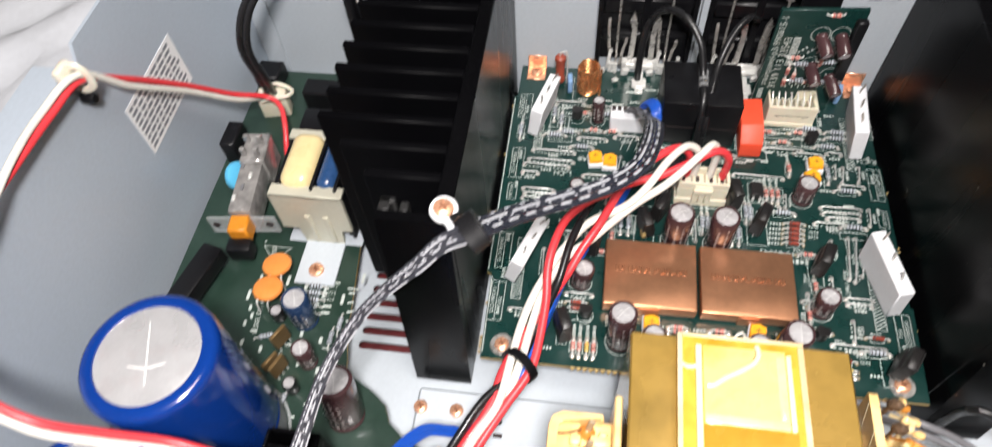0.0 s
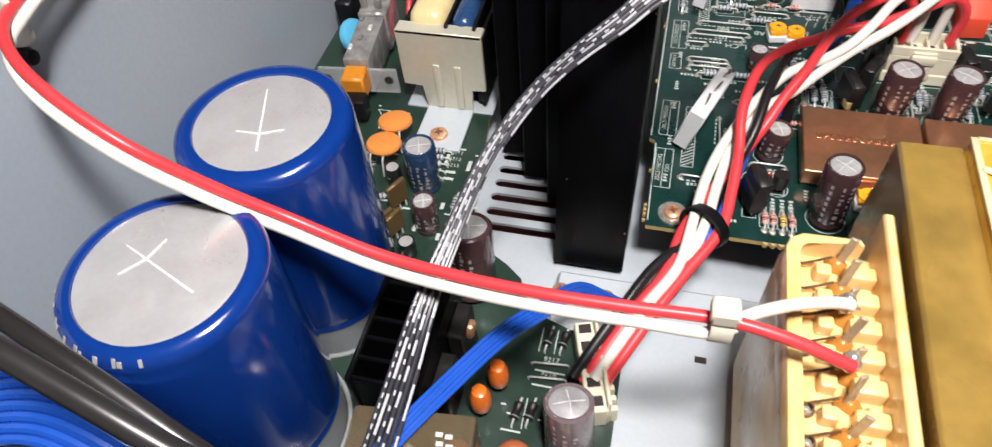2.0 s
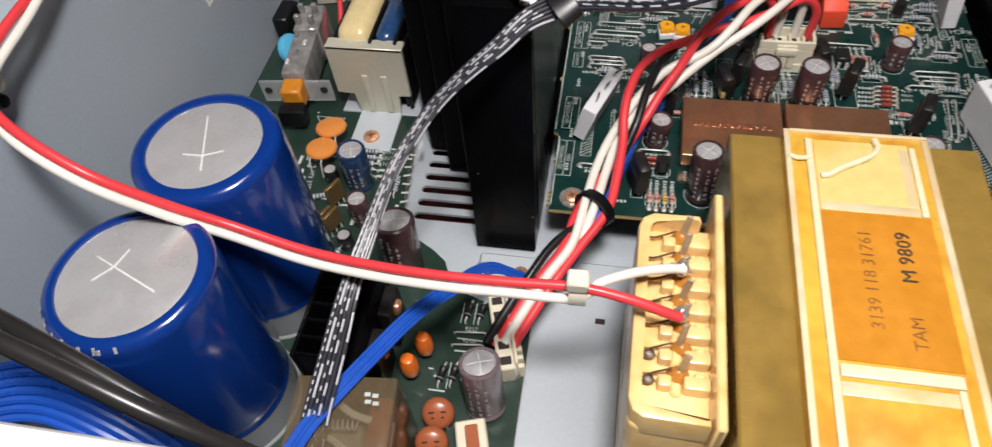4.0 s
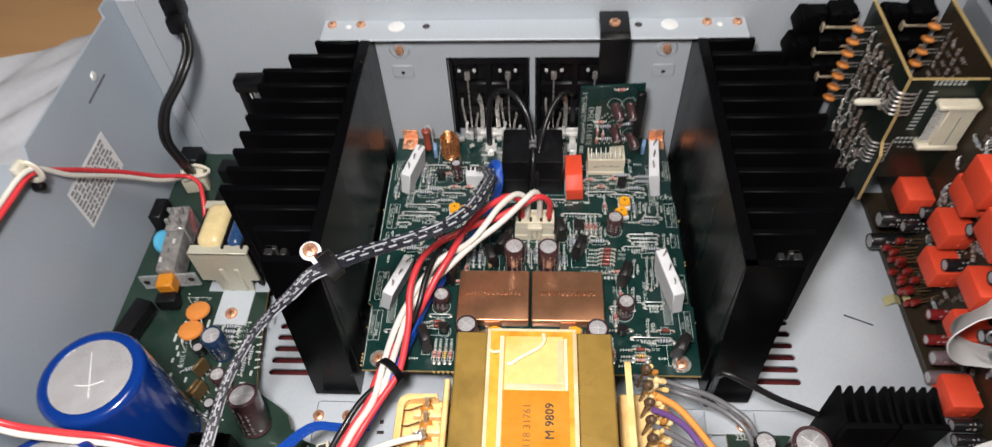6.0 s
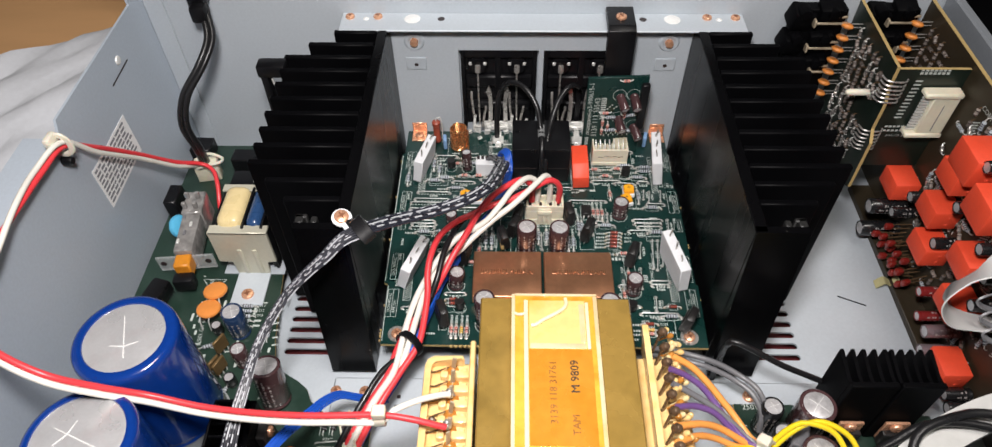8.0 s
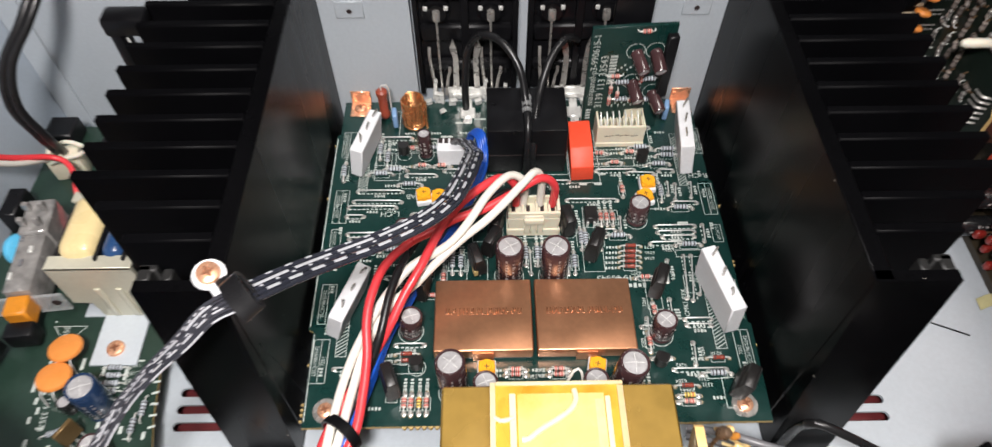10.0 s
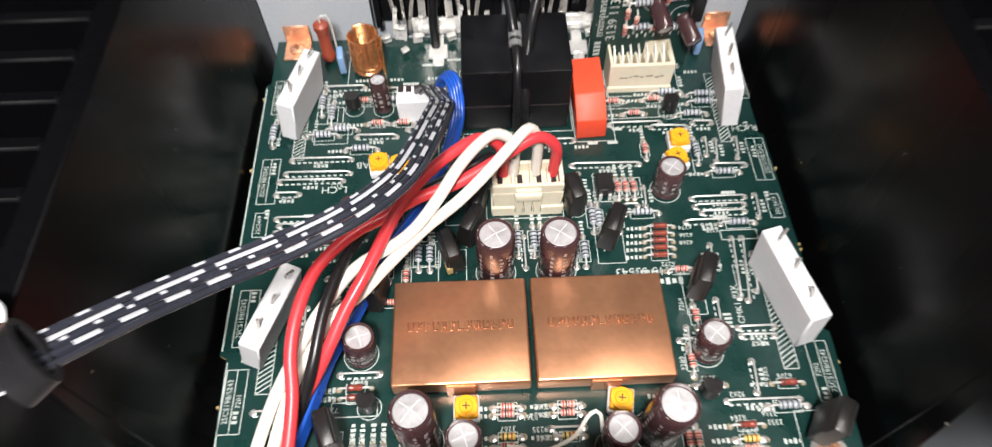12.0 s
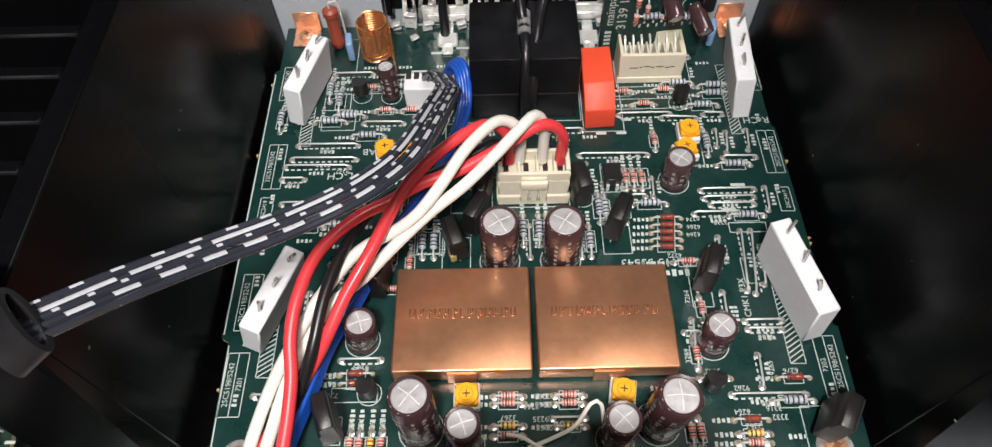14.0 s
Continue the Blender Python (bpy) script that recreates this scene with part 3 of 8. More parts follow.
# left terminal tray: a moulded trough with combed ribs, a blackened earth wire and solder joints
bm = bmesh.new()
box(bm, -47.4, -28.2, -59.5, -6.1, -12, 38.6, 2.2, segments=3)
tray = part("terminal_tray", bm, M_BOBBIN, tr, "yellow moulded terminal tray")
bm = bmesh.new()
TRAY_EDGE = [(-30.4, -59.8), (-44.2, -59.6), (-46.6, -58.2), (-47.6, -55.4), (-47.5, -10.5), (-46.6, -7.8), (-44, -6.2), (-33, -6), (-32.4, -7.4), (-33, -8.2), (-43.6, -8.2), (-45.0, -9.4), (-45.6, -11.4), (-45.7, -55.0), (-45.0, -56.8), (-43.6, -57.6), (-30.4, -57.8)]
prism(bm, TRAY_EDGE, 35, 43.8)
bmesh.ops.bevel(bm, geom=[e for e in bm.edges if abs(e.verts[0].co.z - e.verts[1].co.z) < 0.1 and e.verts[0].co.z > 40], offset=0.8, segments=2, affect="EDGES", profile=0.5)
part("rim", bm, M_BOBBIN, tray)
bm = bmesh.new()
box(bm, -30.2, -28.0, -62, -2, 20, 48, 0.5)
part("flange", bm, M_BOBBIN, tr)
random.seed(11)
for k in range(7):
    y = -13.0 - 6.1 * k
    bm = bmesh.new()
    box(bm, -41.4, -38.4, y - 1.6, y + 1.2, 38.4, 42.0, 0.6, segments=2)
    box(bm, -45.7, -41.2, y + 1.9, y + 2.5, 38.4, 40.2, 0.2)
    part("rib", bm, M_BOBBIN, tray)
    bm = bmesh.new()
    box(bm, -36.0, -30.2, y - 1.9, y + 1.3, 36.5, 42.4, 0.7, segments=2)
    box(bm, -33.6, -31.2, y + 1.1, y + 2.8, 36.5, 41.4, 0.6, segments=2)
    part("rib", bm, M_BOBBIN, tray)
    bm = bmesh.new()
    box(bm, -38.6, -36.0, y - 2.6, y + 2.2, 36.5, 39.6 + 0.5 * (k % 2), 0.6)
    part("bridge", bm, M_BOBBIN, tray)
    bm = bmesh.new()
    lathe(bm, [(0, 2.2), (0.9, 1.9), (1.8, 0.8), (2.5, 0)], 10, (-36.9 + 0.3 * (k % 3), y + 2.6, 39.4))
    part("rosin", bm, M_ROSIN, tray, "orange flux residue")
    bm = bmesh.new()
    box(bm, -0.8, 0.8, -0.35, 0.35, -6, 8.6 + 0.8 * (k % 2), 0.15, m=mm_pose(-36.8, y + 2.6, 39.6, 25 * (k % 3) - 20, -5, 6))
    part("flat_pin", bm, M_PIN, tray, "flat dull tinned pin")
    if k in (2, 4):
        bm = bmesh.new()
        lathe(bm, [(0, 3.2), (1.1, 2.6), (1.9, 0.8), (1.7, -0.8), (0.6, -1.8)], 9, (-37.2, y + 2.4, 44.5))
        for q in range(5):
            a = random.uniform(0, 6.28)
            rod(bm, (-37.2, y + 2.4, 44.5), (-37.2 + 2.6 * math.cos(a), y + 2.4 + 2.2 * math.sin(a), 43.5 + 0.8 * q), 0.3, 6)
        part("solder_joint", bm, M_SOLDER, tray, "dull spiky solder joint")
    if k in (3, 5, 6, 7):
        bm = bmesh.new()
        sweep(bm, [(-43.4 + (1.5 - 0.02 * q) * math.cos(q * 0.7), y + 0.4 + (1.1 - 0.01 * q) * math.sin(q * 0.7), 39.0 + 0.07 * q) for q in range(30)] + [(-41.2, y + 1.8, 41.6), (-38.5, y + 2.6, 42.0)], 0.26, 5, smooth_line=False)
        part("wire_loop", bm, M_BURNT_SHADED, tray, "dark burnt wire loop in the tray")
        bm = bmesh.new()
        lathe(bm, [(0, 0.8), (0.7, 0.6), (0.9, 0)], 8, (-43.4, y + 0.4, 39.6))
        part("solder_joint", bm, M_SOLDER, tray, "dull solder blob in the loop")
    else:
        bm = bmesh.new()
        sweep(bm, [(-45.6, y + 1.2, 41.2), (-43.6, y + 1.3, 40.6), (-41.2, y + 1.6, 41.6), (-38.4, y + 2.4, 42.4)], 0.3, 5, 0.8)
        part("wire_end", bm, M_BURNT_SHADED, tray, "thin dark winding wire end")
# right terminal wall with its crowd of pins and resin drops
bm = bmesh.new()
box(bm, 35.2, 54, -66, 2, -14, 30, 1.0)
part("terminal_tray", bm, M_BOBBIN, tr, "yellow moulded terminal tray")
bm = bmesh.new()
prism(bm, [(7.2, 24), (6.6, 47.2), (5.6, 48.2), (-58, 47.4), (-59, 46), (-59, 24)], 0, 2.3, m=Matrix(((0, -0.14, 1, 42.9), (1, 0, 0, 0), (0, 1, 0, 0), (0, 0, 0, 1))))
wall = part("guard_wall", bm, M_BOBBIN, tr, "thin yellow moulded wall beside the pins")
for k in range(8):
    y = 6.5 - 8.2 * k
    bm = bmesh.new()
    box(bm, -0.25, 0.05, -0.3, 0.3, -10, 10.4, 0.1, m=Matrix(((1, 0, -0.14, 37.9), (0, 1, 0.25, y - 5), (0, 0, 1, 37), (0, 0, 0, 1))))
    part("moulded_line", bm, M_BEAD, wall)
random.seed(17)
for k in range(9):
    y = 5.6 - 6.7 * k
    bm = bmesh.new()
    rod(bm, (43.2, y, 28), (44.4, y + 0.3, 43), 0.6, 8)
    lathe(bm, [(0, 3.0), (1.2, 2.5), (1.9, 1.0), (1.7, -0.8), (0.7, -1.8)], 10, m=mm_pose(44.6, y + 0.3, 42.6, 0, 14, 24))
    part("solder_pin", bm, M_SOLDER_DARK, tr, "dark solder bead on a pin")
    for q in range(4):
        bm = bmesh.new()
        lathe(bm, [(0, 4.0), (0.8, 3.6), (1.25, 2.5), (0.9, 1.2), (0.5, 0.4), (0.5, -4)], 10, m=mm_pose(45.6 + 1.5 * q + random.uniform(-0.5, 0.5), y + random.uniform(-3.0, 3.0), 40.4 - 1.6 * q + random.uniform(-1, 1), random.uniform(-40, 40), random.uniform(-30, 30), 22 + 10 * q))
        part("resin_drop", bm, (M_BOBBIN, M_ROSIN, M_CREAM_COIL, M_BOBBIN)[(k + q) % 4], tr, "glossy yellowish resin drop")

# ---- the two large reservoir capacitors ----
def large_capacitor(x, y, turn, shift, open_r):
    c = thing("reservoir_capacitor", "tall royal blue sleeved capacitor with a bare grey top", "capacitor", (x, y, -10), group="large blue capacitors")
    bm = bmesh.new()
    lathe(bm, [(17.6, 12.4), (18.7, 12.2), (19.2, 12.9), (18.9, 14.2), (19.1, 15.6), (19.3, 17), (19.3, 66.6), (19.1, 67.8), (18.5, 68.9), (17.5, 69.5), ((open_r + 17.5) / 2, 69.7), (open_r + 0.2, 69.5), (open_r, 68.9), (open_r, 66)], 72)
    part("sleeve", bm, M_BLUE, c, "glossy royal blue plastic sleeve")
    bm = bmesh.new()
    lathe(bm, [(0, 69.2), (open_r - 1.1, 69.2), (open_r, 69.0), (open_r, 67)], 64)
    top = part("can_top", bm, M_ALU, c, "bare grey aluminium top with a scored cross")
    bm = bmesh.new()
    prism(bm, [(-0.22, -9.2), (0.22, -9.2), (0.15, 9.8), (-0.15, 9.8)], 69.24, 69.30, m=mm_pose(0, 0, 0, turn - 90))
    prism(bm, [(0.9, -5.0), (1.25, -5.0), (0.25, 0), (1.25, 5.2), (0.9, 5.2), (-0.2, 0)], 69.27, 69.36, m=mm_pose(0, 0, 0, turn - 90) @ mm_pose(0, shift, 0, 84))
    part("scored_cross", bm, M_SCORE, top, "thin bright scored cross")
    bm = bmesh.new()
    lathe(bm, [(0, 0), (18.0, 0), (18.2, 0.6), (18.2, 13.0), (0, 13.2)], 48)
    part("base_can", bm, M_CAN_BASE, c, "grey bare can below the sleeve")
    bm = bmesh.new()
    lathe(bm, [(18.5, 0.1), (19.7, 0.2), (19.7, 0.9), (19.0, 1.4), (18.9, 13.2), (18.6, 13.4)], 48)
    part("clear_collar", bm, M_CLEAR, c, "clear plastic collar round the base")
    if open_r > 15:
        # short pale dashes along the front of the sleeve rim
        for k in range(11):
            a = radians(205 + 8.2 * k + 2.5 * (k % 3))
            bm = bmesh.new()
            box(bm, -0.35 - 0.2 * (k % 2), 0.35, -0.12, 0.06, -0.7, 0.5 + 0.3 * (k % 3), 0.05, m=mm_pose(18.75 * math.cos(a), 18.75 * math.sin(a), 68.6, math.degrees(a) + 90, -35))
            part("rim_dash", bm, M_CAN, c, "short pale dash on the sleeve edge")
    return c


for x, y, a, shift, open_r in ((-157.2, -9.4, 108, -4.2, 14.7), (-158.8, -48.8, 158, 4.0, 15.6)):
    large_capacitor(x, y, a, shift, open_r)

# ---- main board: small parts ----
WIRE_LINKS_A = [
    (29.2, 130.0, 45.0, 130.0), (41.8, 128.6, 52.5, 127.9), (54.6, 129.6, 60.5, 129.4), (16.3, 115.1, 36.2, 114.7),
    (18.0, 112.1, 17.4, 104.1), (36.1, 106.6, 35.8, 100.2), (49.2, 101.8, 64.3, 101.8), (49.6, 99.1, 63.7, 99.2),
    (51.2, 96.9, 63.3, 96.9), (46.2, 94.1, 58.7, 94.1), (57.0, 123.5, 56.5, 117.3), (60.0, 122.7, 59.0, 115.0),
    (66.2, 123.3, 65.4, 115.8), (57.6, 113.2, 67.1, 113.0), (67.2, 102.4, 66.7, 94.8), (57.6, 88.4, 55.9, 70.3),
    (60.4, 88.4, 57.9, 69.4), (62.1, 83.4, 60.7, 72.0), (53.6, 61.8, 62.9, 61.8), (54.0, 59.6, 62.4, 59.4),
]
WIRE_LINKS_B = [
    (-58.0, 149.0, -46.0, 149.0), (-40.0, 147.5, -24.0, 147.5), (-32.0, 131.0, -22.0, 131.0), (-16.0, 126.0, -4.0, 126.0), (4.0, 124.5, 18.0, 124.5), (-12.0, 113.0, 10.0, 113.0),
    (-44.0, 109.0, -32.0, 109.0), (-52.0, 80.5, -40.0, 80.5), (-56.5, 72.0, -56.0, 60.0), (32.0, 153.5, 54.0, 153.5), (20.0, 149.5, 28.0, 149.5), (49.5, 70.0, 49.0, 58.0),
    (-20.5, 70.0, -20.0, 62.0), (-30.0, 112.0, -29.0, 120.0), (68.0, 88.0, 67.5, 78.0),
    (51.3, 86.5, 50.1, 77.3), (38.1, 59.1, 42.5, 59.1), (46.8, 43.0, 64.3, 42.9), (54.9, 52.8, 54.4, 44.8),
    (4.2, 38.2, 11.9, 38.2), (-46.6, 53.5, -36.8, 53.5), (-66.6, 45.0, -58.2, 44.8), (-47.3, 128.8, -35.3, 128.5),
    (-66.0, 120.7, -48.3, 120.4), (-67.2, 115.7, -48.3, 115.3), (-68.8, 113.0, -50.2, 112.6), (-69.1, 108.5, -62.5, 108.4),
    (-68.0, 100.1, -55.3, 99.9), (-67.0, 97.8, -54.4, 97.7), (-67.8, 95.5, -55.0, 95.5), (0.8, 91.4, 0.9, 81.5),
    (33.7, 100.2, 29.8, 100.3), (40.5, 62.5, 40.1, 55.7),
]
RESISTORS_A = [
    ('pink', 37.2, 133.9, 0), ('grey', 59.7, 140.8, 0), ('grey', 59.1, 137.5, 0), ('grey', 54.9, 132.8, 0),
    ('pink', 38.6, 119.8, 90), ('pink', 28.7, 106.3, 90), ('pink', 30.9, 106.3, 90), ('pink', 33.2, 106.2, 90),
    ('grey', 34.4, 97.4, 0), ('grey', 20.3, 96.6, 90), ('grey', 60.3, 93.0, 0), ('grey', 60.1, 110.4, 0),
    ('grey', 53.5, 118.8, 90), ('pink', 43.3, 65.4, 90), ('pink', 40.0, 53.2, 90), ('pink', 43.5, 47.1, 0),
    ('grey', 60.9, 41.2, 0), ('yellow', 50.2, 33.7, 0), ('pink', 49.8, 31.6, 0), ('pink', 8.5, 43.6, 0),
    ('pink', 8.3, 41.6, 0), ('yellow', 8.3, 36.2, 0), ('pink', 35.8, 34.3, 90), ('pink', 37.9, 34.3, 90),
    ('grey', -27.8, 86.7, 90), ('grey', -24.8, 86.6, 90), ('pink', -35.2, 72.5, 0), ('pink', -42.4, 32.5, 90),
    ('pink', -40.2, 32.4, 90), ('yellow', -37.6, 32.4, 90),
]
RESISTORS_B = [
    ('grey', -52.0, 131.5, 0), ('grey', -36.5, 143.0, 0), ('pink', -46.0, 143.0, 0), ('grey', -20.0, 121.0, 90), ('grey', -58.5, 142.5, 90),
    ('pink', 44.0, 139.5, 0), ('grey', 48.5, 142.0, 0), ('pink', 31.5, 139.0, 0), ('grey', 22.0, 96.0, 90), ('grey', 27.5, 96.5, 90), ('pink', 42.0, 79.0, 0),
    ('grey', -34.0, 100.5, 90), ('grey', -50.5, 92.5, 0), ('pink', -48.5, 70.0, 90), ('grey', -60.0, 92.0, 0), ('pink', -31.0, 80.0, 90), ('grey', 14.5, 86.0, 90), ('grey', 17.0, 86.0, 90),
    ('pink', -35.2, 32.4, 90), ('pink', -5.9, 43.6, 0), ('pink', -6.0, 41.8, 0), ('yellow', -6.1, 36.5, 0),
    ('pink', -6.2, 34.2, 0), ('grey', -72.2, 130.9, 90), ('grey', -55.2, 138.1, 90), ('grey', -57.4, 129.4, 0),
    ('pink', -41.0, 133.6, 0), ('grey', -45.6, 123.7, 0), ('grey', 3.5, 89.9, 90), ('grey', 5.6, 89.9, 90),
    ('grey', -0.8, 90.0, 90), ('pink', -35.7, 82.3, 90), ('pink', -33.1, 133.4, 0),
]
DIODES = [
    (38.4, 92.6, 0), (38.0, 90.2, 0), (37.7, 88.0, 0), (37.4, 85.8, 0),
    (37.1, 83.5, 0), (-42.5, 49.8, 0), (-42.3, 47.4, 0), (62.2, 46.8, 0),
    (50.1, 37.0, 0),
]
# lead ends, links and printed markings are parts of the board itself
for x0, y0, x1, y1 in WIRE_LINKS_A + WIRE_LINKS_B:
    bm = bmesh.new()
    sweep(bm, [(x0, y0, -0.5), (x0, y0, 0.9), (x0 + (x1 - x0) * 0.06, y0 + (y1 - y0) * 0.06, 1.3), (x1 - (x1 - x0) * 0.06, y1 - (y1 - y0) * 0.06, 1.3), (x1, y1, 0.9), (x1, y1, -0.5)], 0.27, 6, smooth_line=False, up=(y1 - y0, x0 - x1, 0))
    part("wire_link", bm, M_LINK, main_board, "bare tinned wire link")


# bare solder lands round every hole
bm = bmesh.new()
random.seed(5)
ENDS = [q for x0, y0, x1, y1 in WIRE_LINKS_A + WIRE_LINKS_B for q in ((x0, y0), (x1, y1))]
for kind_of, x, y, a in RESISTORS_A + RESISTORS_B + [("diode", *d) for d in DIODES]:
    reach = {"grey": 5.0, "diode": 3.9}.get(kind_of, 3.9)
    ENDS += [(x + s * reach * math.cos(radians(a)), y + s * reach * math.sin(radians(a))) for s in (-1, 1)]
for x, y in ENDS:
    lathe(bm, [(0, 0.03), (random.uniform(0.62, 0.85), 0.03)], 10, (x + random.uniform(-0.15, 0.15), y + random.uniform(-0.15, 0.15), 0))
tagged(part("solder_land", bm, M_LAND, main_board, "tan bare solder lands round the holes"), kind="stuff")


def axial(name, label, body_mat, band_mats, length, r, span, group, lead_mat=M_TIN):
    """An axial part lying on the board along x."""
    a = thing(name, label, name.split("_")[-1], group=group)
    bm = bmesh.new()
    n = length / 2
    lathe(bm, [(0, -n), (r * 0.75, -n), (r, -n + 0.35), (r, -n + 1.1), (r * 0.86, -n + 1.5), (r * 0.86, n - 1.5), (r, n - 1.1), (r, n - 0.35), (r * 0.75, n), (0, n)], 14, m=mm_pose(0, 0, r + 0.3, 0, 0, 90))
    body = part("body", bm, body_mat, a)
    for k, bmat in enumerate(band_mats):
        bm = bmesh.new()
        z = -n + 0.55 + k * (length - 1.4) / max(1, len(band_mats) - 1)
        q = r * (1.03 if z < -n + 1.3 or z > n - 1.3 else 0.9)
        lathe(bm, [(q * 0.8, z - 0.2), (q, z - 0.2), (q, z + 0.2), (q * 0.8, z + 0.2)], 14, m=mm_pose(0, 0, r + 0.3, 0, 0, 90))
        part("colour_band", bm, bmat, body)
    for s in (-1, 1):
        bm = bmesh.new()
        sweep(bm, [(s * n * 0.9, 0, r + 0.3), (s * (span / 2 - 0.6), 0, r + 0.3), (s * span / 2, 0, r - 0.3), (s * span / 2, 0, -0.5)], 0.28, 6, smooth_line=False)
        part("lead", bm, lead_mat, a)
    return a


RES = {
    "pink": axial("film_resistor", "small pinkish banded resistor lying on the main board", M_BAND_PINK, (M_STRIPE_RED, M_STRIPE_DARK, M_STRIPE_RED, M_STRIPE_RED), 3.4, 0.85, 6.5, "small banded resistors"),
    "grey": axial("film_resistor", "small grey-blue banded resistor lying on the main board", M_BAND_GREY, (M_STRIPE_DARK, M_STRIPE_DARK, M_STRIPE_DARK, M_STRIPE_DARK), 5.0, 1.05, 9.5, "small banded resistors"),
    "yellow": axial("film_resistor", "small yellow banded part lying on the main board", M_BAND_YELLOW, (M_STRIPE_DARK, M_STRIPE_DARK, M_STRIPE_RED), 3.4, 0.85, 6.5, "small banded resistors"),
}
RES["diode"] = axial("glass_diode", "small red glass diode with a dark band on the main board", M_DIODE, (M_STRIPE_DARK,), 3.8, 0.85, 8.0, "red glass diodes")
spare = {k: True for k in RES}


def put(key, x, y, a, z=0.0):
    m = place(x, y, z, a)
    if spare[key]:
        RES[key].matrix_basis = m
        spare[key] = False
    else:
        copy_thing(RES[key], m)


for kind_of, x, y, a in RESISTORS_A + RESISTORS_B:
    put(kind_of, x, y, a)
for x, y, a in DIODES:
    put("diode", x, y, a)


# ---- upright electrolytic capacitors ----
def electrolytic(r, h, sleeve_mat, colour, where, group, cross=True):
    c = thing("electrolytic_capacitor", f"{colour} sleeved capacitor {where}", "capacitor", group=group)
    bm = bmesh.new()
    lathe(bm, [(0, 0.3), (r * 0.86, 0.3), (r, 0.8), (r, 1.6), (r * 0.94, 2.1), (r, 2.7), (r, h - 0.5), (r * 0.93, h), (r * 0.80, h - 0.1), (r * 0.79, h - 0.5)], 32)
    sleeve = part("sleeve", bm, sleeve_mat, c)
    bm = bmesh.new()
    lathe(bm, [(0, h - 0.28), (r * 0.75, h - 0.25), (r * 0.80, h - 0.45), (r * 0.8, h - 1)], 28)
    top = part("can_top", bm, M_CAN, c, "bare grey metal top")
    if cross:
        bm = bmesh.new()
        for a in (20, 110):
            prism(bm, [(-0.13, -r * 0.64), (0.10, -r * 0.66), (0.06 + r * 0.05, 0), (0.10, r * 0.62), (-0.10, r * 0.66), (-0.08 + r * 0.05, 0)], h - 0.25, h - 0.20, m=mm_pose(0, 0, 0, a))
        part("vent_cross", bm, M_SCORE, top)
    bm = bmesh.new()

    def mark(a0, z0, wide, tall):
        steps = max(1, int(wide / r / 0.12))
        for j in range(steps):
            b0, b1 = a0 + j * wide / r / steps, a0 + (j + 1) * wide / r / steps
            bm.faces.new([bm.verts.new((r * 1.008 * math.cos(b), r * 1.008 * math.sin(b), z)) for b, z in ((b0, z0), (b1, z0), (b1, z0 + tall), (b0, z0 + tall))])

    rows = int((h - 5) / 2.1)
    for k in range(rows):
        mark(radians(205), 3.2 + 2.1 * k, 0.8, 1.25)
    for col in range(3):
        z0 = 3.4
        while z0 < h - 3.0 - 1.5 * col:
            tall = (0.7, 1.0, 0.55, 1.3)[int(z0 * 3 + col) % 4]
            mark(radians(242) + 1.15 * col * 2.1 / r, z0, 0.7 + 0.35 * (int(z0 * 5) % 2), tall)
            z0 += tall + (0.45, 0.45, 1.1)[int(z0 * 7) % 3]
    for k in range(4):
        a0 = radians(150 + 30 * k)
        q = [bm.verts.new((rr * r * math.cos(a), rr * r * math.sin(a), h + 0.03)) for rr, a in ((0.88, a0), (0.88, a0 + 0.13), (0.91, a0 + 0.13), (0.91, a0))]
        bm.faces.new(q)
    tagged(part("printed_stripe", bm, M_GREY_PRINT, sleeve, "grey printed dashes and marks"), kind="stuff")
    for s in (-1, 1):
        bm = bmesh.new()
        rod(bm, (s * r * 0.4, 0, -1.5), (s * r * 0.4, 0, 0.5), 0.3, 6)
        part("lead", bm, M_TIN, c)
    return c


def repeat(ob, poses):
    ob.matrix_basis = poses[0]
    for m in poses[1:]:
        copy_thing(ob, m)


ON_MAIN = "brown capacitors on the main board"
repeat(electrolytic(4.9, 19.5, M_BROWN, "dark brown", "behind the copper modules", ON_MAIN), [place(-7.2, 80.6, 0, 10), place(8.8, 80.4, 0, 35)])
repeat(electrolytic(4.8, 21, M_BROWN, "dark brown", "in front of the copper modules", ON_MAIN), [place(-26.2, 36.2, 0, 30, -3), place(28.4, 36.6, 0, -20, 0, 4)])
repeat(electrolytic(4.0, 16.5, M_BROWN, "short dark brown", "in front of the copper modules", ON_MAIN), [place(-15.9, 32.5, 0, 0), place(18.2, 32.9, 0, 20)])
repeat(electrolytic(3.9, 11.4, M_BROWN, "dark brown", "on the main board", ON_MAIN), [place(44.2, 56.0, 0, 20), place(-41.6, 58.6, 0, 0, 0, 5), place(42.2, 105.2, 0, 30)])
repeat(electrolytic(2.7, 12.5, M_BROWN, "slim dark brown", "near the copper coil", ON_MAIN), [place(-39.6, 139.6, 0, 20, -4)])
repeat(electrolytic(3.0, 8, M_BROWN, "small dark brown", "under the ribbon cable", ON_MAIN), [place(-46, 99, 0, 20)])

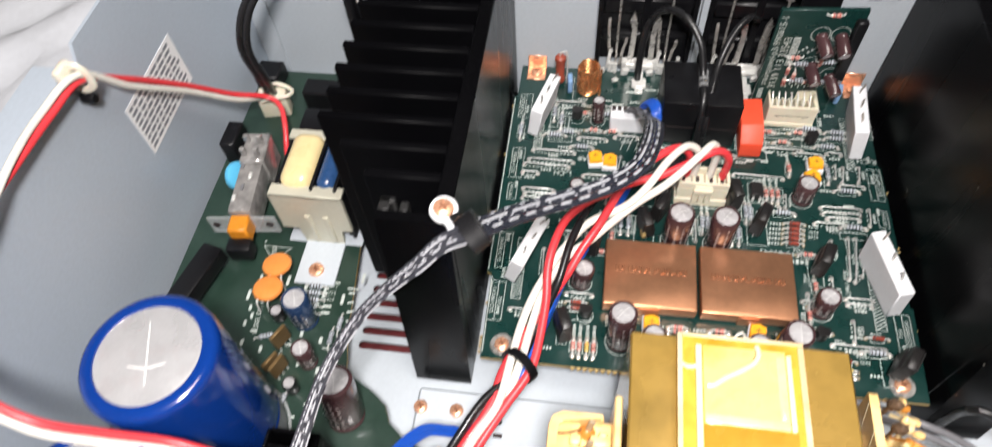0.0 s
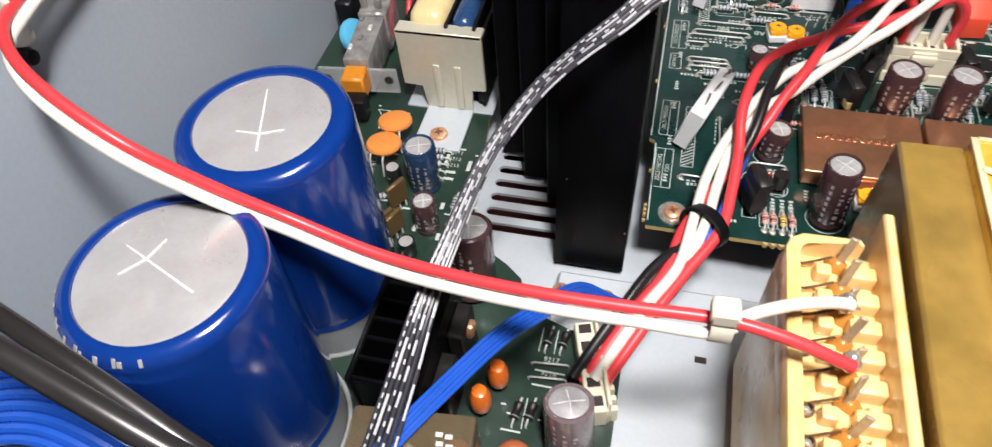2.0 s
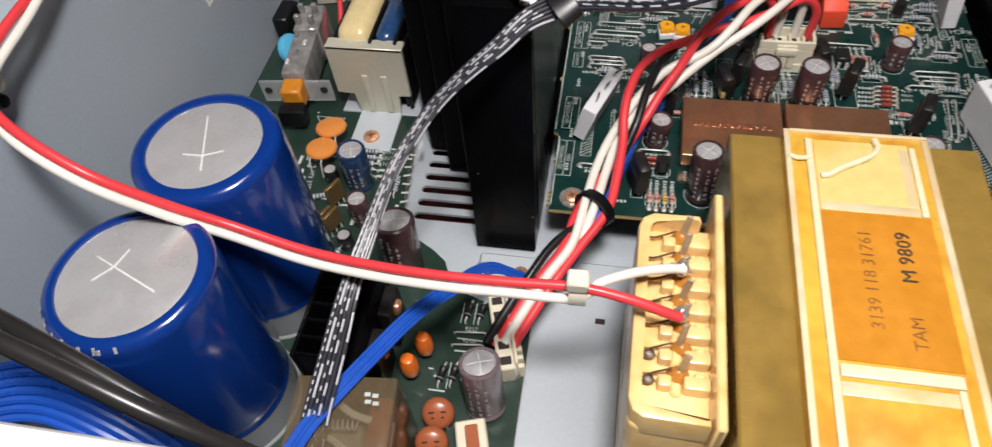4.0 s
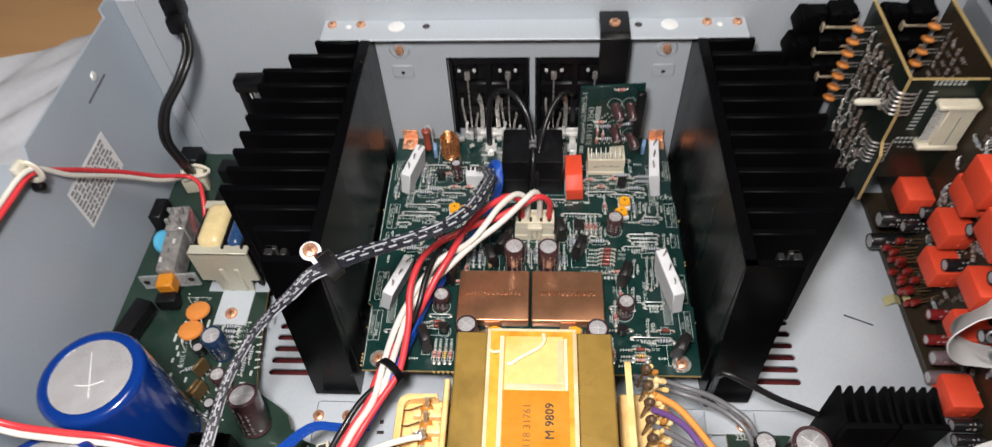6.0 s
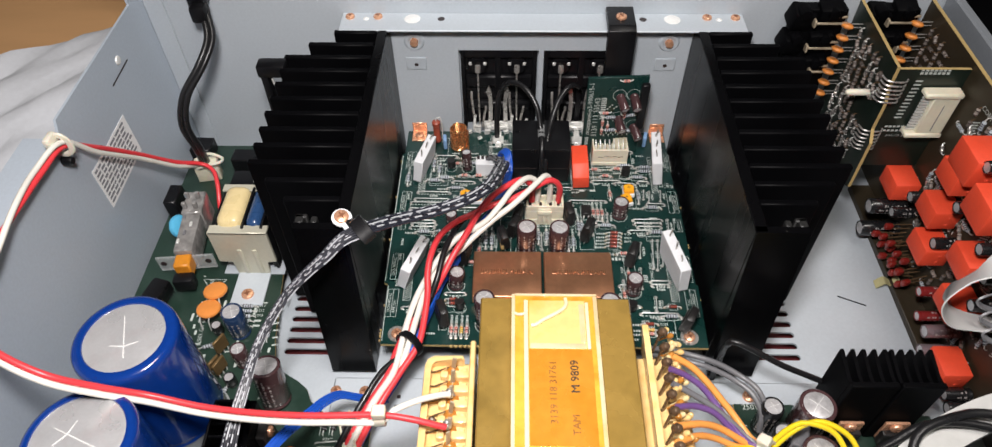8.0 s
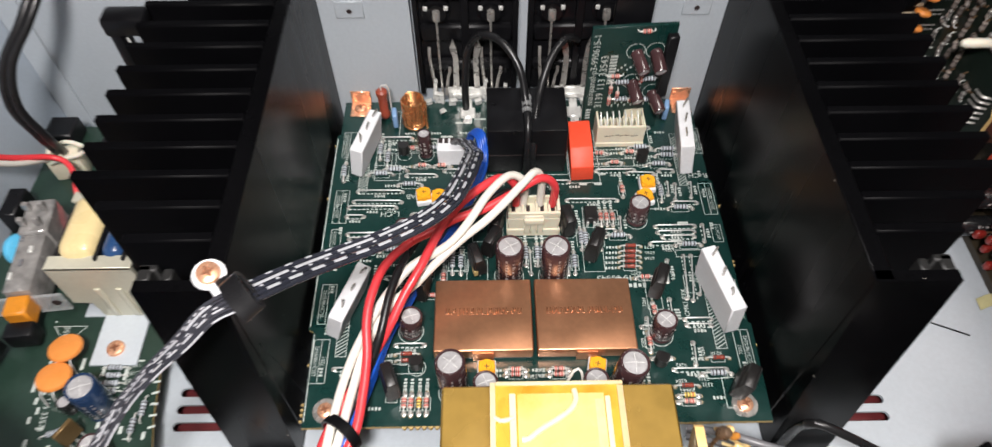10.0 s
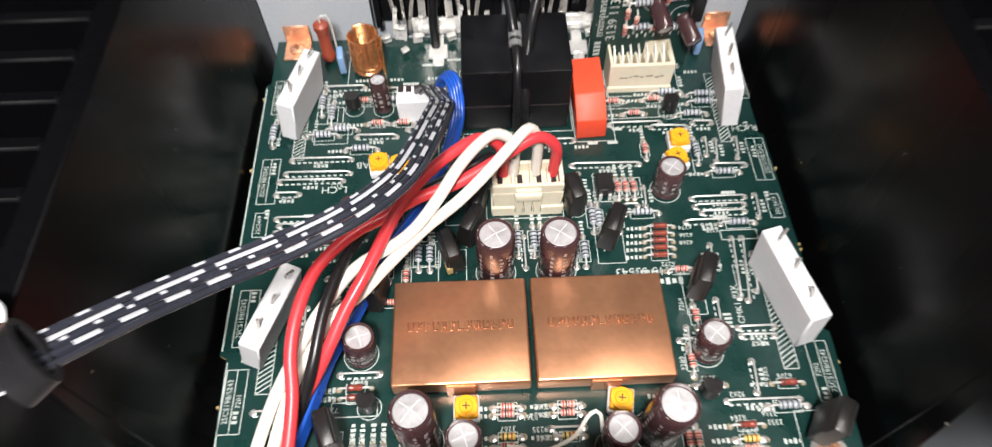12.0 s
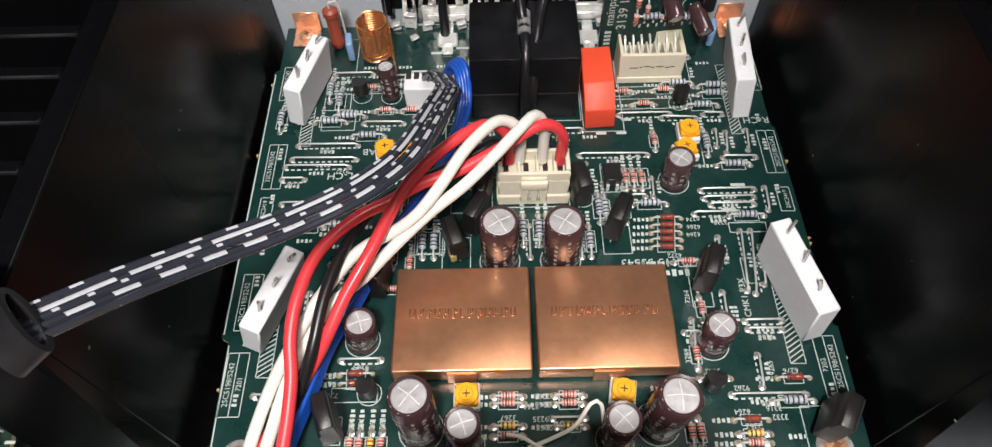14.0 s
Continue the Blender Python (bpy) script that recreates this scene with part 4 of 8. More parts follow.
# ---- copper-plated shielded modules ----
for x, a in ((-33.2, 0), (1.3, 0)):
    mod = thing("shielded_module", "copper-plated shielded amplifier module standing on the main board", "module", (x, 47.6, 0), group="copper modules")
    bm = bmesh.new()
    box(bm, 0, 33.2, 0, 27.6, 1.2, 6.6, 0.55, segments=3)
    cover = part("cover", bm, M_COPPER, mod, "brushed copper cover")
    bm = bmesh.new()
    for k in range(13):
        x = 3.6 + k * 2.04
        w = 0.5 + 0.3 * ((k * 7) % 3)
        box(bm, x, x + w, 13.6, 16.2, 6.5, 6.95, 0.2)
        box(bm, x, x + 1.6, 13.6 + 0.75 * (k % 3), 14.2 + 0.75 * (k % 3), 6.5, 6.9, 0.2)
        if k % 4 != 2:
            box(bm, x + 1.1, x + 1.6, 13.6 + 1.2 * (k % 2), 16.2, 6.5, 6.92, 0.2)
    tagged(part("embossed_mark", bm, M_COPPER, cover, "raised mark pressed into the copper"), kind="stuff")
    bm = bmesh.new()
    box(bm, 0.6, 32.6, 0.6, 27, 0, 1.3)
    part("carrier", bm, M_PCB_DARK, mod)
    bm = bmesh.new()
    box(bm, 13, 20, -0.5, 0.05, 0.2, 5.6, 0.1)
    part("front_tab", bm, M_COPPER, mod)

# ---- trimmers ----
trimmer = thing("trimmer", "small yellow adjusting trimmer on a white base", "trimmer", group="yellow trimmers")
bm = bmesh.new()
box(bm, -3.1, 3.1, -3.4, 3.0, 0.2, 2.6, 0.3)
part("base", bm, M_CERAMIC, trimmer)
bm = bmesh.new()
lathe(bm, [(0, 5.0), (1.5, 5.0), (1.7, 4.7), (2.7, 4.7), (2.8, 4.4), (2.8, 2.5)], 20)
box(bm, -2.7, 2.7, -2.6, 2.6, 2.5, 4.2, 0.3)
rotor = part("rotor", bm, M_TRIM, trimmer, "bright yellow rotor")
bm = bmesh.new()
box(bm, -0.9, 0.9, -0.14, 0.14, 4.95, 5.05)
box(bm, -0.14, 0.14, -0.9, 0.9, 4.95, 5.06)
part("driver_slot", bm, M_STRIPE_DARK, rotor)
repeat(trimmer, [place(-39.5, 116.5, 0, 10), place(-33.5, 115.5, 0, 0), place(48.5, 121.5, 0, 0), place(46.6, 114.5, 0, 15), place(-15.6, 43.0, 0, 180), place(20.9, 43.4, 0, 170)])

# ---- transistors ----
to92 = thing("small_transistor", "small black moulded transistor with a flat face", "transistor", group="small black transistors")
bm = bmesh.new()
prism(bm, [(2.3 * math.cos(radians(a)), 2.3 * math.sin(radians(a))) for a in range(-40, 221, 20)], 2.2, 6.8)
part("body", bm, M_EPOXY, to92)
for k in (-1, 0, 1):
    bm = bmesh.new()
    rod(bm, (k * 1.3, 0, -0.5), (k * 1.1, 0, 2.4), 0.25, 6)
    part("leg", bm, M_TIN, to92)
repeat(to92, [place(-48.6, 140.0, 0, 180), place(-38.9, 45, 0, 180), place(42.3, 45, 0, 160), place(48, 134.5, 0, 180), place(16.2, 100, 0, 180)])


def power_transistor(w, h, d, chipped=False):
    p = thing("power_transistor", "upright black moulded power transistor with dull metal legs", "transistor", group="upright black transistors")
    bm = bmesh.new()
    side = [(-d / 2, 3), (d / 2, 3), (d / 2, h - 4.2), (d / 2 - 0.7, h - 3.4), (d / 2 - 0.9, h - 0.6), (d / 2 - 1.3, h), (-d / 2 + 0.3, h), (-d / 2, h - 0.4)]
    prism(bm, side, -w / 2, w / 2, m=Matrix(((0, 0, 1, 0), (1, 0, 0, 0), (0, 1, 0, 0), (0, 0, 0, 1))))
    bmesh.ops.bevel(bm, geom=list(bm.edges), offset=0.22, segments=1, affect="EDGES", profile=0.5)
    body = part("body", bm, M_EPOXY, p)
    bm = bmesh.new()
    lathe(bm, [(0.9, d / 2 - 1.2), (1.6, d / 2 - 0.78), (1.6, d / 2 - 1.3)], 16, m=mm_pose(0, 0, h - 1.9, 0, 90))
    part("hole_rim", bm, M_STRIPE_DARK, body)
    bm = bmesh.new()
    box(bm, -w / 2 + 0.3, w / 2 - 0.3, -d / 2 - 0.5, -d / 2 + 0.1, 4, h - 0.2, 0.15)
    part("back_plate", bm, M_DARK_GREY, body, "dark metal back plate")
    if chipped:
        bm = bmesh.new()
        box(bm, w / 2 - 2.6, w / 2 + 0.1, -d / 2 - 0.6, -d / 2 + 1.0, 3.4, 6.2, 0.15)
        part("bare_corner", bm, M_PCB_EDGE, body, "tan bare corner")
    for k in (-1, 0, 1):
        bm = bmesh.new()
        box(bm, k * w * 0.28 - 0.35, k * w * 0.28 + 0.35, -0.2, 0.2, -0.5, 3.2)
        part("leg", bm, M_TIN, p)
    return p


repeat(power_transistor(8.6, 14, 4.3), [place(-46.8, 36.5, 0, 110), place(65.6, 35.4, 0, 60, 6), place(23.6, 88.4, 0, 66), place(44.4, 72.6, 0, 68), place(-38.0, 73, 0, 80)])
repeat(power_transistor(8.2, 12.5, 4.3), [place(-12.0, 99.0, 0, 76), place(14.3, 99.5, 0, 104), place(-13.6, 91.0, 0, 62)])
power_transistor(8.6, 12, 4.3, True).matrix_basis = place(-18.5, 83.5, 0, -72)

ic = thing("optocoupler", "small black four-pin integrated circuit on the main board", "integrated circuit", (24.6, 106.2, 0))
bm = bmesh.new()
box(bm, -2.4, 2.4, -3.2, 3.2, 0.8, 4.2, 0.3)
part("body", bm, M_EPOXY, ic)
for k in range(4):
    bm = bmesh.new()
    box(bm, (k % 2) * 2.6 - 1.7, (k % 2) * 2.6 - 0.9, 3.1 if k > 1 else -3.8, 3.8 if k > 1 else -3.1, -0.4, 2.4)
    part("pin", bm, M_TIN, ic)


# ---- white cement resistors ----
def cement(length, h, d):
    c = thing("cement_resistor", "upright white ceramic power resistor with three bare pins", "resistor", group="white power resistors")
    bm = bmesh.new()
    box(bm, -d / 2, d / 2, -length / 2, length / 2, 1.2, h, 0.35)
    part("body", bm, M_CERAMIC, c)
    for y in (-0.28, 0.02, 0.34):
        bm = bmesh.new()
        sweep(bm, [(0, y * length, h - 0.5), (0.1, y * length, h + 1.2), (0.5 + 3 * y, y * length + 0.7, h + 4.0)], 0.40, 6, smooth_line=False)
        part("pin", bm, M_SOLDER, c)
    for y in (-0.36, 0.36):
        bm = bmesh.new()
        box(bm, -0.3, 0.3, y * length - 0.5, y * length + 0.5, -0.5, 1.4)
        part("leg", bm, M_TIN, c)
    return c


repeat(cement(25.5, 17.5, 5.2), [place(65.5, 68.5, 0.2, 13, 0, -5), place(66.3, 139.5, 0.2, -5, 0, -9)])
repeat(cement(22.6, 16.6, 5.0), [place(-64.6, 66.8, 0.4, -20, 0, 15), place(-64.2, 139.0, 0.2, -15, 0, 8)])

# ---- red film capacitor, connectors, relays, coil ----
rc = thing("film_capacitor", "bright red boxed film capacitor standing on the main board", "capacitor", (23.2, 135.5, 0), (0, -4, 0))
bm = bmesh.new()
prism(bm, [(-10.3, 0.3), (10.3, 0.3), (10.3, 13), (-4.0, 13), (-10.3, 8.0)], -4.4, 4.4, m=Matrix(((0, 0, 1, 0), (1, 0, 0, 0), (0, 1, 0, 0), (0, 0, 0, 1))))
bmesh.ops.bevel(bm, geom=list(bm.edges), offset=0.35, segments=2, affect="EDGES", profile=0.5)
part("case", bm, M_RED_BOX, rc)

head = thing("board_connector", "cream nylon eight-way board connector with open slots", "connector", (40.0, 149.0, 0))
bm = bmesh.new()
box(bm, -9.8, 9.8, -5.6, -4.4, 2.2, 11.4, 0.25)
box(bm, -10.0, 10.0, -6.0, -4.2, 0, 2.4, 0.25)
box(bm, -9.8, 9.8, 4.4, 5.6, 0, 11.6, 0.25)
for s in (-1, 1):
    box(bm, *sorted((s * 8.9, s * 9.8)), -4.4, 4.4, 0, 11.4, 0.2)
box(bm, -8.9, 8.9, -4.4, 4.4, 0, 6.5)
for k in range(7):
    box(bm, -8.9 + k * 2.54 + 2.1, -8.9 + k * 2.54 + 2.6, -4.4, 0.6, 6.5, 11.0)
body = part("housing", bm, M_CREAM, head)
for k in range(7):
    bm = bmesh.new()
    sweep(bm, [(-7.6 + k * 2.54, 4.5, 10.6), (-7.6 + k * 2.54, 2.6, 10.2), (-7.6 + k * 2.54, 0.2, 8.4), (-7.6 + k * 2.54, -0.6, 6.4)], 0.36, 6, smooth_line=False)
    part("contact", bm, M_TIN, head)
bm = bmesh.new()
for x, w, z in ((-6.6, 2.6, 6.0), (-3.6, 0.8, 6.3), (-2.4, 1.8, 6.6), (-0.2, 1.0, 6.2), (1.4, 2.2, 6.5), (4.2, 1.2, 6.0), (5.6, 1.4, 6.3)):
    box(bm, x, x + w, -5.64, -5.56, z, z + 0.35)
part("printed_mark", bm, M_INK, body)

plug = thing("power_connector", "cream nylon plug with a latch for thick red and white wires", "connector", (2.3, 102.5, 0))
bm = bmesh.new()
box(bm, -10.0, 10.0, -4.2, 4.8, 0, 4.2, 0.4)
housing = part("socket", bm, M_CREAM, plug)
bm = bmesh.new()
box(bm, -9.6, 9.6, -3.7, 4.4, 4.0, 10.5, 0.4)
plug_body = part("plug_body", bm, M_CREAM, plug)
for x0, x1, y0, y1, z1 in ((-9.6, 9.6, -3.7, -2.6, 13.6), (-9.6, 9.6, 3.3, 4.4, 14.4), (-9.6, -8.4, -2.6, 3.3, 14.2), (8.4, 9.6, -2.6, 3.3, 14.2), (-4.4, -3.5, -2.6, 3.3, 13.2), (0.5, 1.4, -2.6, 3.3, 13.2), (5.2, 6.1, -2.6, 3.3, 13.2)):
    bm = bmesh.new()
    box(bm, x0, x1, y0, y1, 10.3, z1, 0.25)
    part("cavity_wall", bm, M_CREAM, plug_body)
bm = bmesh.new()
box(bm, -3.7, 3.7, -5.6, -3.6, 8.4, 11.6, 0.6, segments=2)
box(bm, -3.5, 3.5, -4.6, -3.6, 11.2, 12.6, 0.4)
latch = part("latch", bm, M_CREAM, plug_body)
for x in (-3.6, -1.1, 1.4):
    bm = bmesh.new()
    box(bm, x, x + 2.2, -5.0, -3.6, 2.6, 8.6, 0.3)
    part("latch_finger", bm, M_CREAM, latch)
for x in (-7.4, -2.0, 3.2, 7.2):
    bm = bmesh.new()
    box(bm, x - 0.7, x + 0.7, -1.8, 2.4, 9.8, 10.55)
    part("cavity", bm, M_STRIPE_DARK, plug_body)

small = thing("signal_connector", "small white six-way connector for the grey ribbon cable", "connector", (-27.2, 137.5, 0))
bm = bmesh.new()
box(bm, -7.4, 7.4, -3.4, 3.4, 0, 9, 0.4)
part("housing", bm, M_CERAMIC, small)
for k in range(6):
    bm = bmesh.new()
    box(bm, -6.9 + 2.35 * k, -5.3 + 2.35 * k, 0.6, 3.42, 7.6, 9.03)
    part("cavity", bm, M_STRIPE_DARK, small)

for x0, x1 in ((-14.6, -0.4), (2.2, 16.4)):
    relay = thing("relay", "black boxed relay standing at the back of the main board", "relay", (0, 0, 0), group="black relays")
    bm = bmesh.new()
    box(bm, x0, x1, 129.5, 153.5, 0.4, 24.4, 0.7, segments=2)
    case = part("case", bm, M_BLACK_PLASTIC, relay)
    bm = bmesh.new()
    box(bm, x0 + 0.4, x1 - 0.4, 129.42, 129.6, 10.6, 11.0)
    part("seam", bm, M_STRIPE_DARK, case)

coil = thing("coil", "bare copper wire coil standing upright on the main board", "coil", (-45.2, 157.0, 0.5), (-4, 0, 0))
bm = bmesh.new()
turns = [(4.6 * math.cos(t * 0.42), 4.6 * math.sin(t * 0.42), 0.6 + 13.2 * t / 230) for t in range(231)]
sweep(bm, turns, 0.40, 6, smooth_line=False)
part("winding", bm, M_COPPER_WIRE, coil)
for s in (0, 1):
    bm = bmesh.new()
    rod(bm, (4.5 if s == 0 else 5.4, -1.5 * s, -1), (4.5 if s == 0 else 5.4, -1.5 * s, 1 if s == 0 else 13.6), 0.46, 6)
    part("tail", bm, M_COPPER_WIRE, coil)

up = thing("upright_resistor", "red-brown resistor standing on end with a bent lead", "resistor", (-58.0, 161.5, 0))
bm = bmesh.new()
lathe(bm, [(0, 1), (1.8, 1), (2.3, 1.8), (2.3, 3.5), (1.9, 4.2), (1.9, 13), (2.4, 13.6), (2.4, 15.4), (1.4, 16.2), (0, 16.2)], 18)
part("body", bm, M_RED_BROWN, up)
bm = bmesh.new()
sweep(bm, [(0, 0, 16), (0, 0, 18), (1.5, 0, 18.6), (3.0, 0, 17), (3.2, 0, -0.5)], 0.35, 6)
part("lead", bm, M_TIN, up)
for x, y, a in ((-53.2, 157, 8), (61.4, 160, -12)):
    fc = thing("film_capacitor", "pale blue slab-shaped film capacitor standing on the main board", "capacitor", (x, y, 0), (0, 0, a), group="pale blue film capacitors")
    bm = bmesh.new()
    box(bm, -1.1, 1.1, -2.8, 2.8, 0.8, 8.2, 0.7, segments=3)
    part("case", bm, M_LIGHT_BLUE, fc)


def screw(x, y, z, r=2.6, label="copper-coloured cross-head screw with worn slot", turn=(0, 0, 20)):
    s = thing("screw", label, "screw", (x, y, z), turn, group="copper screws")
    bm = bmesh.new()
    lathe(bm, [(0, 0.9), (r * 0.28, 0.95), (r * 0.34, 1.5), (r * 0.62, 1.45), (r * 0.93, 1.0), (r, 0.5), (r, 0.0)], 24)
    hd = part("head", bm, M_COPPER_SCREW, s)
    bm = bmesh.new()
    box(bm, -r * 0.55, r * 0.55, -r * 0.10, r * 0.10, 1.35, 1.50)
    box(bm, -r * 0.10, r * 0.10, -r * 0.55, r * 0.55, 1.35, 1.505)
    part("cross_slot", bm, M_COPPER_DARK, hd)
    return s


for x, y in ((-69, 166.5), (69.5, 166.5), (67.6, 30.4), (-67.5, 30.4)):
    lug = thing("solder_lug", "flat copper earth lug on the board corner", "lug", (x, y, 0), group="copper earth lugs")
    bm = bmesh.new()
    if y > 100:
        box(bm, -4.2, 4.2, -4.4, 4.4, 0.05, 0.6, 0.25)
        box(bm, -4.2, 4.2, 3.8, 4.4, 0.5, 7.0, 0.2)
    else:
        lathe(bm, [(0, 0.5), (4.2, 0.5), (4.2, 0.05), (0, 0.05)], 24)
    part("plate", bm, M_COPPER_SCREW if y > 100 else M_SOLDER, lug)
    screw(x, y, 0.5)

wl2 = thing("loose_wire", "thin white wire looping up from the board edge", "wire")
bm = bmesh.new()
sweep(bm, [(-2, 30.5, 3.5), (3, 32, 5), (8.5, 34, 8), (12, 37.5, 12.5), (14.2, 37.5, 12), (15.2, 34, 6), (15.8, 31.5, -0.4)], 0.46, 8, 1.0)
sweep(bm, [(-6.5, 33.4, 4.5), (-3.2, 32.6, 5.2), (0.5, 30.6, 4.6), (5.5, 28.6, 3.0), (9.5, 27.4, -0.4)], 0.42, 8, 1.0)
part("wire", bm, M_WHITE_WIRE, wl2)

# ---- white printed markings of the main board ----
bm = bmesh.new()
Z = 0.035


def line(x0, y0, x1, y1, w=0.22):
    d = Vector((x1 - x0, y1 - y0, 0))
    n = Vector((-d.y, d.x, 0)).normalized() * w / 2
    vs = [bm.verts.new((p[0] + s * n.x, p[1] + s * n.y, Z)) for p, s in (((x0, y0), 1), ((x0, y0), -1), ((x1, y1), -1), ((x1, y1), 1))]
    bm.faces.new(vs)


def frame_box(x0, y0, x1, y1, w=0.22):
    for a in ((x0, y0, x1, y0), (x1, y0, x1, y1), (x1, y1, x0, y1), (x0, y1, x0, y0)):
        line(*a, w)


def hatch(x0, y0, x1, y1, gap=1.3):
    frame_box(x0, y0, x1, y1)
    y = y0
    while y < y1 - 2:
        line(x0, y, x1, min(y1, y + 2.4), 0.3)
        y += gap


def printed(text, x, y, size, a=180):
    letters(bm, text, size, mm_pose(x, y, Z, a))


def ring_mark(x, y, r, w=0.22, n=26):
    for k in range(n):
        a, b = 2 * math.pi * k / n, 2 * math.pi * (k + 1) / n
        line(x + r * math.cos(a), y + r * math.sin(a), x + r * math.cos(b), y + r * math.sin(b), w)


for s, y0, y1 in ((-1, 40, 56), (-1, 105.5, 121.5), (-1, 62, 78), (1, 42, 57.5), (1, 107.5, 123), (1, 62, 78), (-1, 139, 153), (1, 139, 153)):
    frame_box(min(s * 69.2, s * 74.4), y0, max(s * 69.2, s * 74.4), y1)
    line(s * 71.8, y0, s * 71.8, y1)
    printed("2SC5198/S242", s * 73.1, (y0 + y1) / 2, 1.35, 90)
printed("7201", -70.5, 48, 1.3, 90)
printed("7202", 70.5, 50, 1.3, 90)
for s in (-1, 1):
    frame_box(min(s * 70.3, s * 74), 94.5, max(s * 70.3, s * 74), 102.5)
    printed("2SC3419", s * 72.6, 98.5, 1.2, 90)
hatch(62.5, 50.5, 66.2, 76)
hatch(-66.8, 49.5, -63.2, 76)
hatch(62.0, 122, 65.0, 150)
hatch(-66, 120.8, -62.6, 146)
printed("L-CH", -52.5, 109.7, 2.4)
printed("AB", -44.8, 118.2, 2.3)
printed("R-CH", 70.0, 127.2, 2.4)
printed("B", 38.6, 121.2, 2.2)
printed("CMK1-P3X", 55.0, 68.5, 1.7, 90)
printed("3139 113 33543", 36.0, 79.2, 2.5)
for k in range(6):
    line(41 - 1.7 * k, 76.0, 42.1 - 1.7 * k, 76.0, 2.0 - 0.6 * (k % 2))
for text, x, y in (("PC-817", 24.5, 111.6), ("9262", 49.5, 44.7), ("9266", 58, 57.6), ("6276", 62, 48.8), ("6264", 48.5, 39), ("2262", 50.5, 35.6), ("3316", 56, 39.7), ("3332", 57, 37.6), ("9205", -41.5, 51.8),
                   ("6271", -49.2, 49.6), ("6275", -49.2, 47.6), ("7273", -48.2, 44.8), ("9220", -57.5, 119), ("9227", -52, 111.2), ("9228", -65.5, 106.9), ("9242", -41.5, 127.1), ("3261", -0.6, 41.2), ("3267", -6, 38.6),
                   ("3262", 2.2, 43.6), ("3268", 2.2, 41.6), ("9235", 1.5, 38.2), ("2254", 2.2, 36.2), ("3282", 43.4, 49), ("3338", 53, 91.2), ("6274", 45.6, 92.5), ("6266", 45.4, 90), ("6268", 45, 87.6), ("6272", 39, 81.2), ("9293", 27, 113.3)):
    printed(text, x, y, 1.35)
for text, x, y in (("3293", -42.4, 37.4), ("3291", -40.2, 37.4), ("2261", -37.6, 37.4), ("3283", -35.2, 37.4), ("9265", 57.6, 49.5), ("3317", -22.6, 84), ("3313", -30.4, 84), ("9267", 52.4, 80), ("9264", 59.6, 78), ("7264", 40.4, 69), ("3289", 38, 53)):
    printed(text, x, y, 1.35, 90)
for x, y, r in ((-7.2, 80.6, 5.3), (8.8, 80.4, 5.3), (44.2, 56, 4.3), (-41.6, 58.6, 4.3), (42.2, 105.2, 4.3), (-26.2, 36.2, 5.2), (28.4, 36.6, 5.2), (-15.9, 32.5, 4.4), (18.2, 32.9, 4.4), (-39.6, 139.6, 3.1), (-48.6, 140, 2.9), (48, 134.5, 2.9), (16.2, 100, 2.9), (-38.9, 45, 2.9)):
    ring_mark(x, y, r)
for x0, y0, x1, y1 in WIRE_LINKS_A + WIRE_LINKS_B:
    if abs(x1 - x0) > abs(y1 - y0):
        n = int(abs(x1 - x0) / 1.6)
        for k in range(n):
            x = x0 + (k + 0.15) * (x1 - x0) / n
            line(x, y0 - 0.95, x + 1.0 * (1 if x1 > x0 else -1), y0 - 0.95, 0.5)
line(-74.2, 27, -74.8, 58, 0.3)
line(-76.6, 61, -77.0, 150, 0.35)
frame_box(56, 72.5, 61.5, 80)
frame_box(-62.5, 150.5, -51.5, 165)
frame_box(-20.5, 96, -14.5, 104)
frame_box(-48.5, 39.5, -44.8, 33)
frame_box(62.0, 29.5, 68.5, 40)
frame_box(41.6, 66, 46.8, 78)
frame_box(20.5, 82, 28, 93.5)
frame_box(-22.5, 78, -15, 88)
for k in range(4):
    line(-26.5 + 3 * k, 133.5, -29.5 + 3 * k, 124, 0.25)
for x, y, wdt in ((-20, 160, 5), (-28, 158, 4), (-10, 163, 6), (10, 160, 5), (18, 157, 4), (-34, 150, 5), (-36, 146, 3), (-24, 147, 4), (58, 103.6, 4), (56, 98, 4), (54, 95.4, 4), (30, 128.4, 3), (22, 123.3, 3), (28, 123.3, 3), (-60.5, 100.9, 3), (-60.5, 98.6, 3), (30, 60, 3)):
    line(x, y, x + wdt, y, 1.0)


def digits(x, y, a=0, n=4):
    """A printed number too small to read: a short row of bars."""
    ca, sa = math.cos(radians(a)), math.sin(radians(a))
    for k in range(n):
        u = (k - (n - 1) / 2) * 1.15
        line(x + u * ca - 0.35 * ca, y + u * sa - 0.35 * sa, x + u * ca + 0.35 * ca, y + u * sa + 0.35 * sa, 1.25 - 0.35 * ((k + int(x)) % 2))


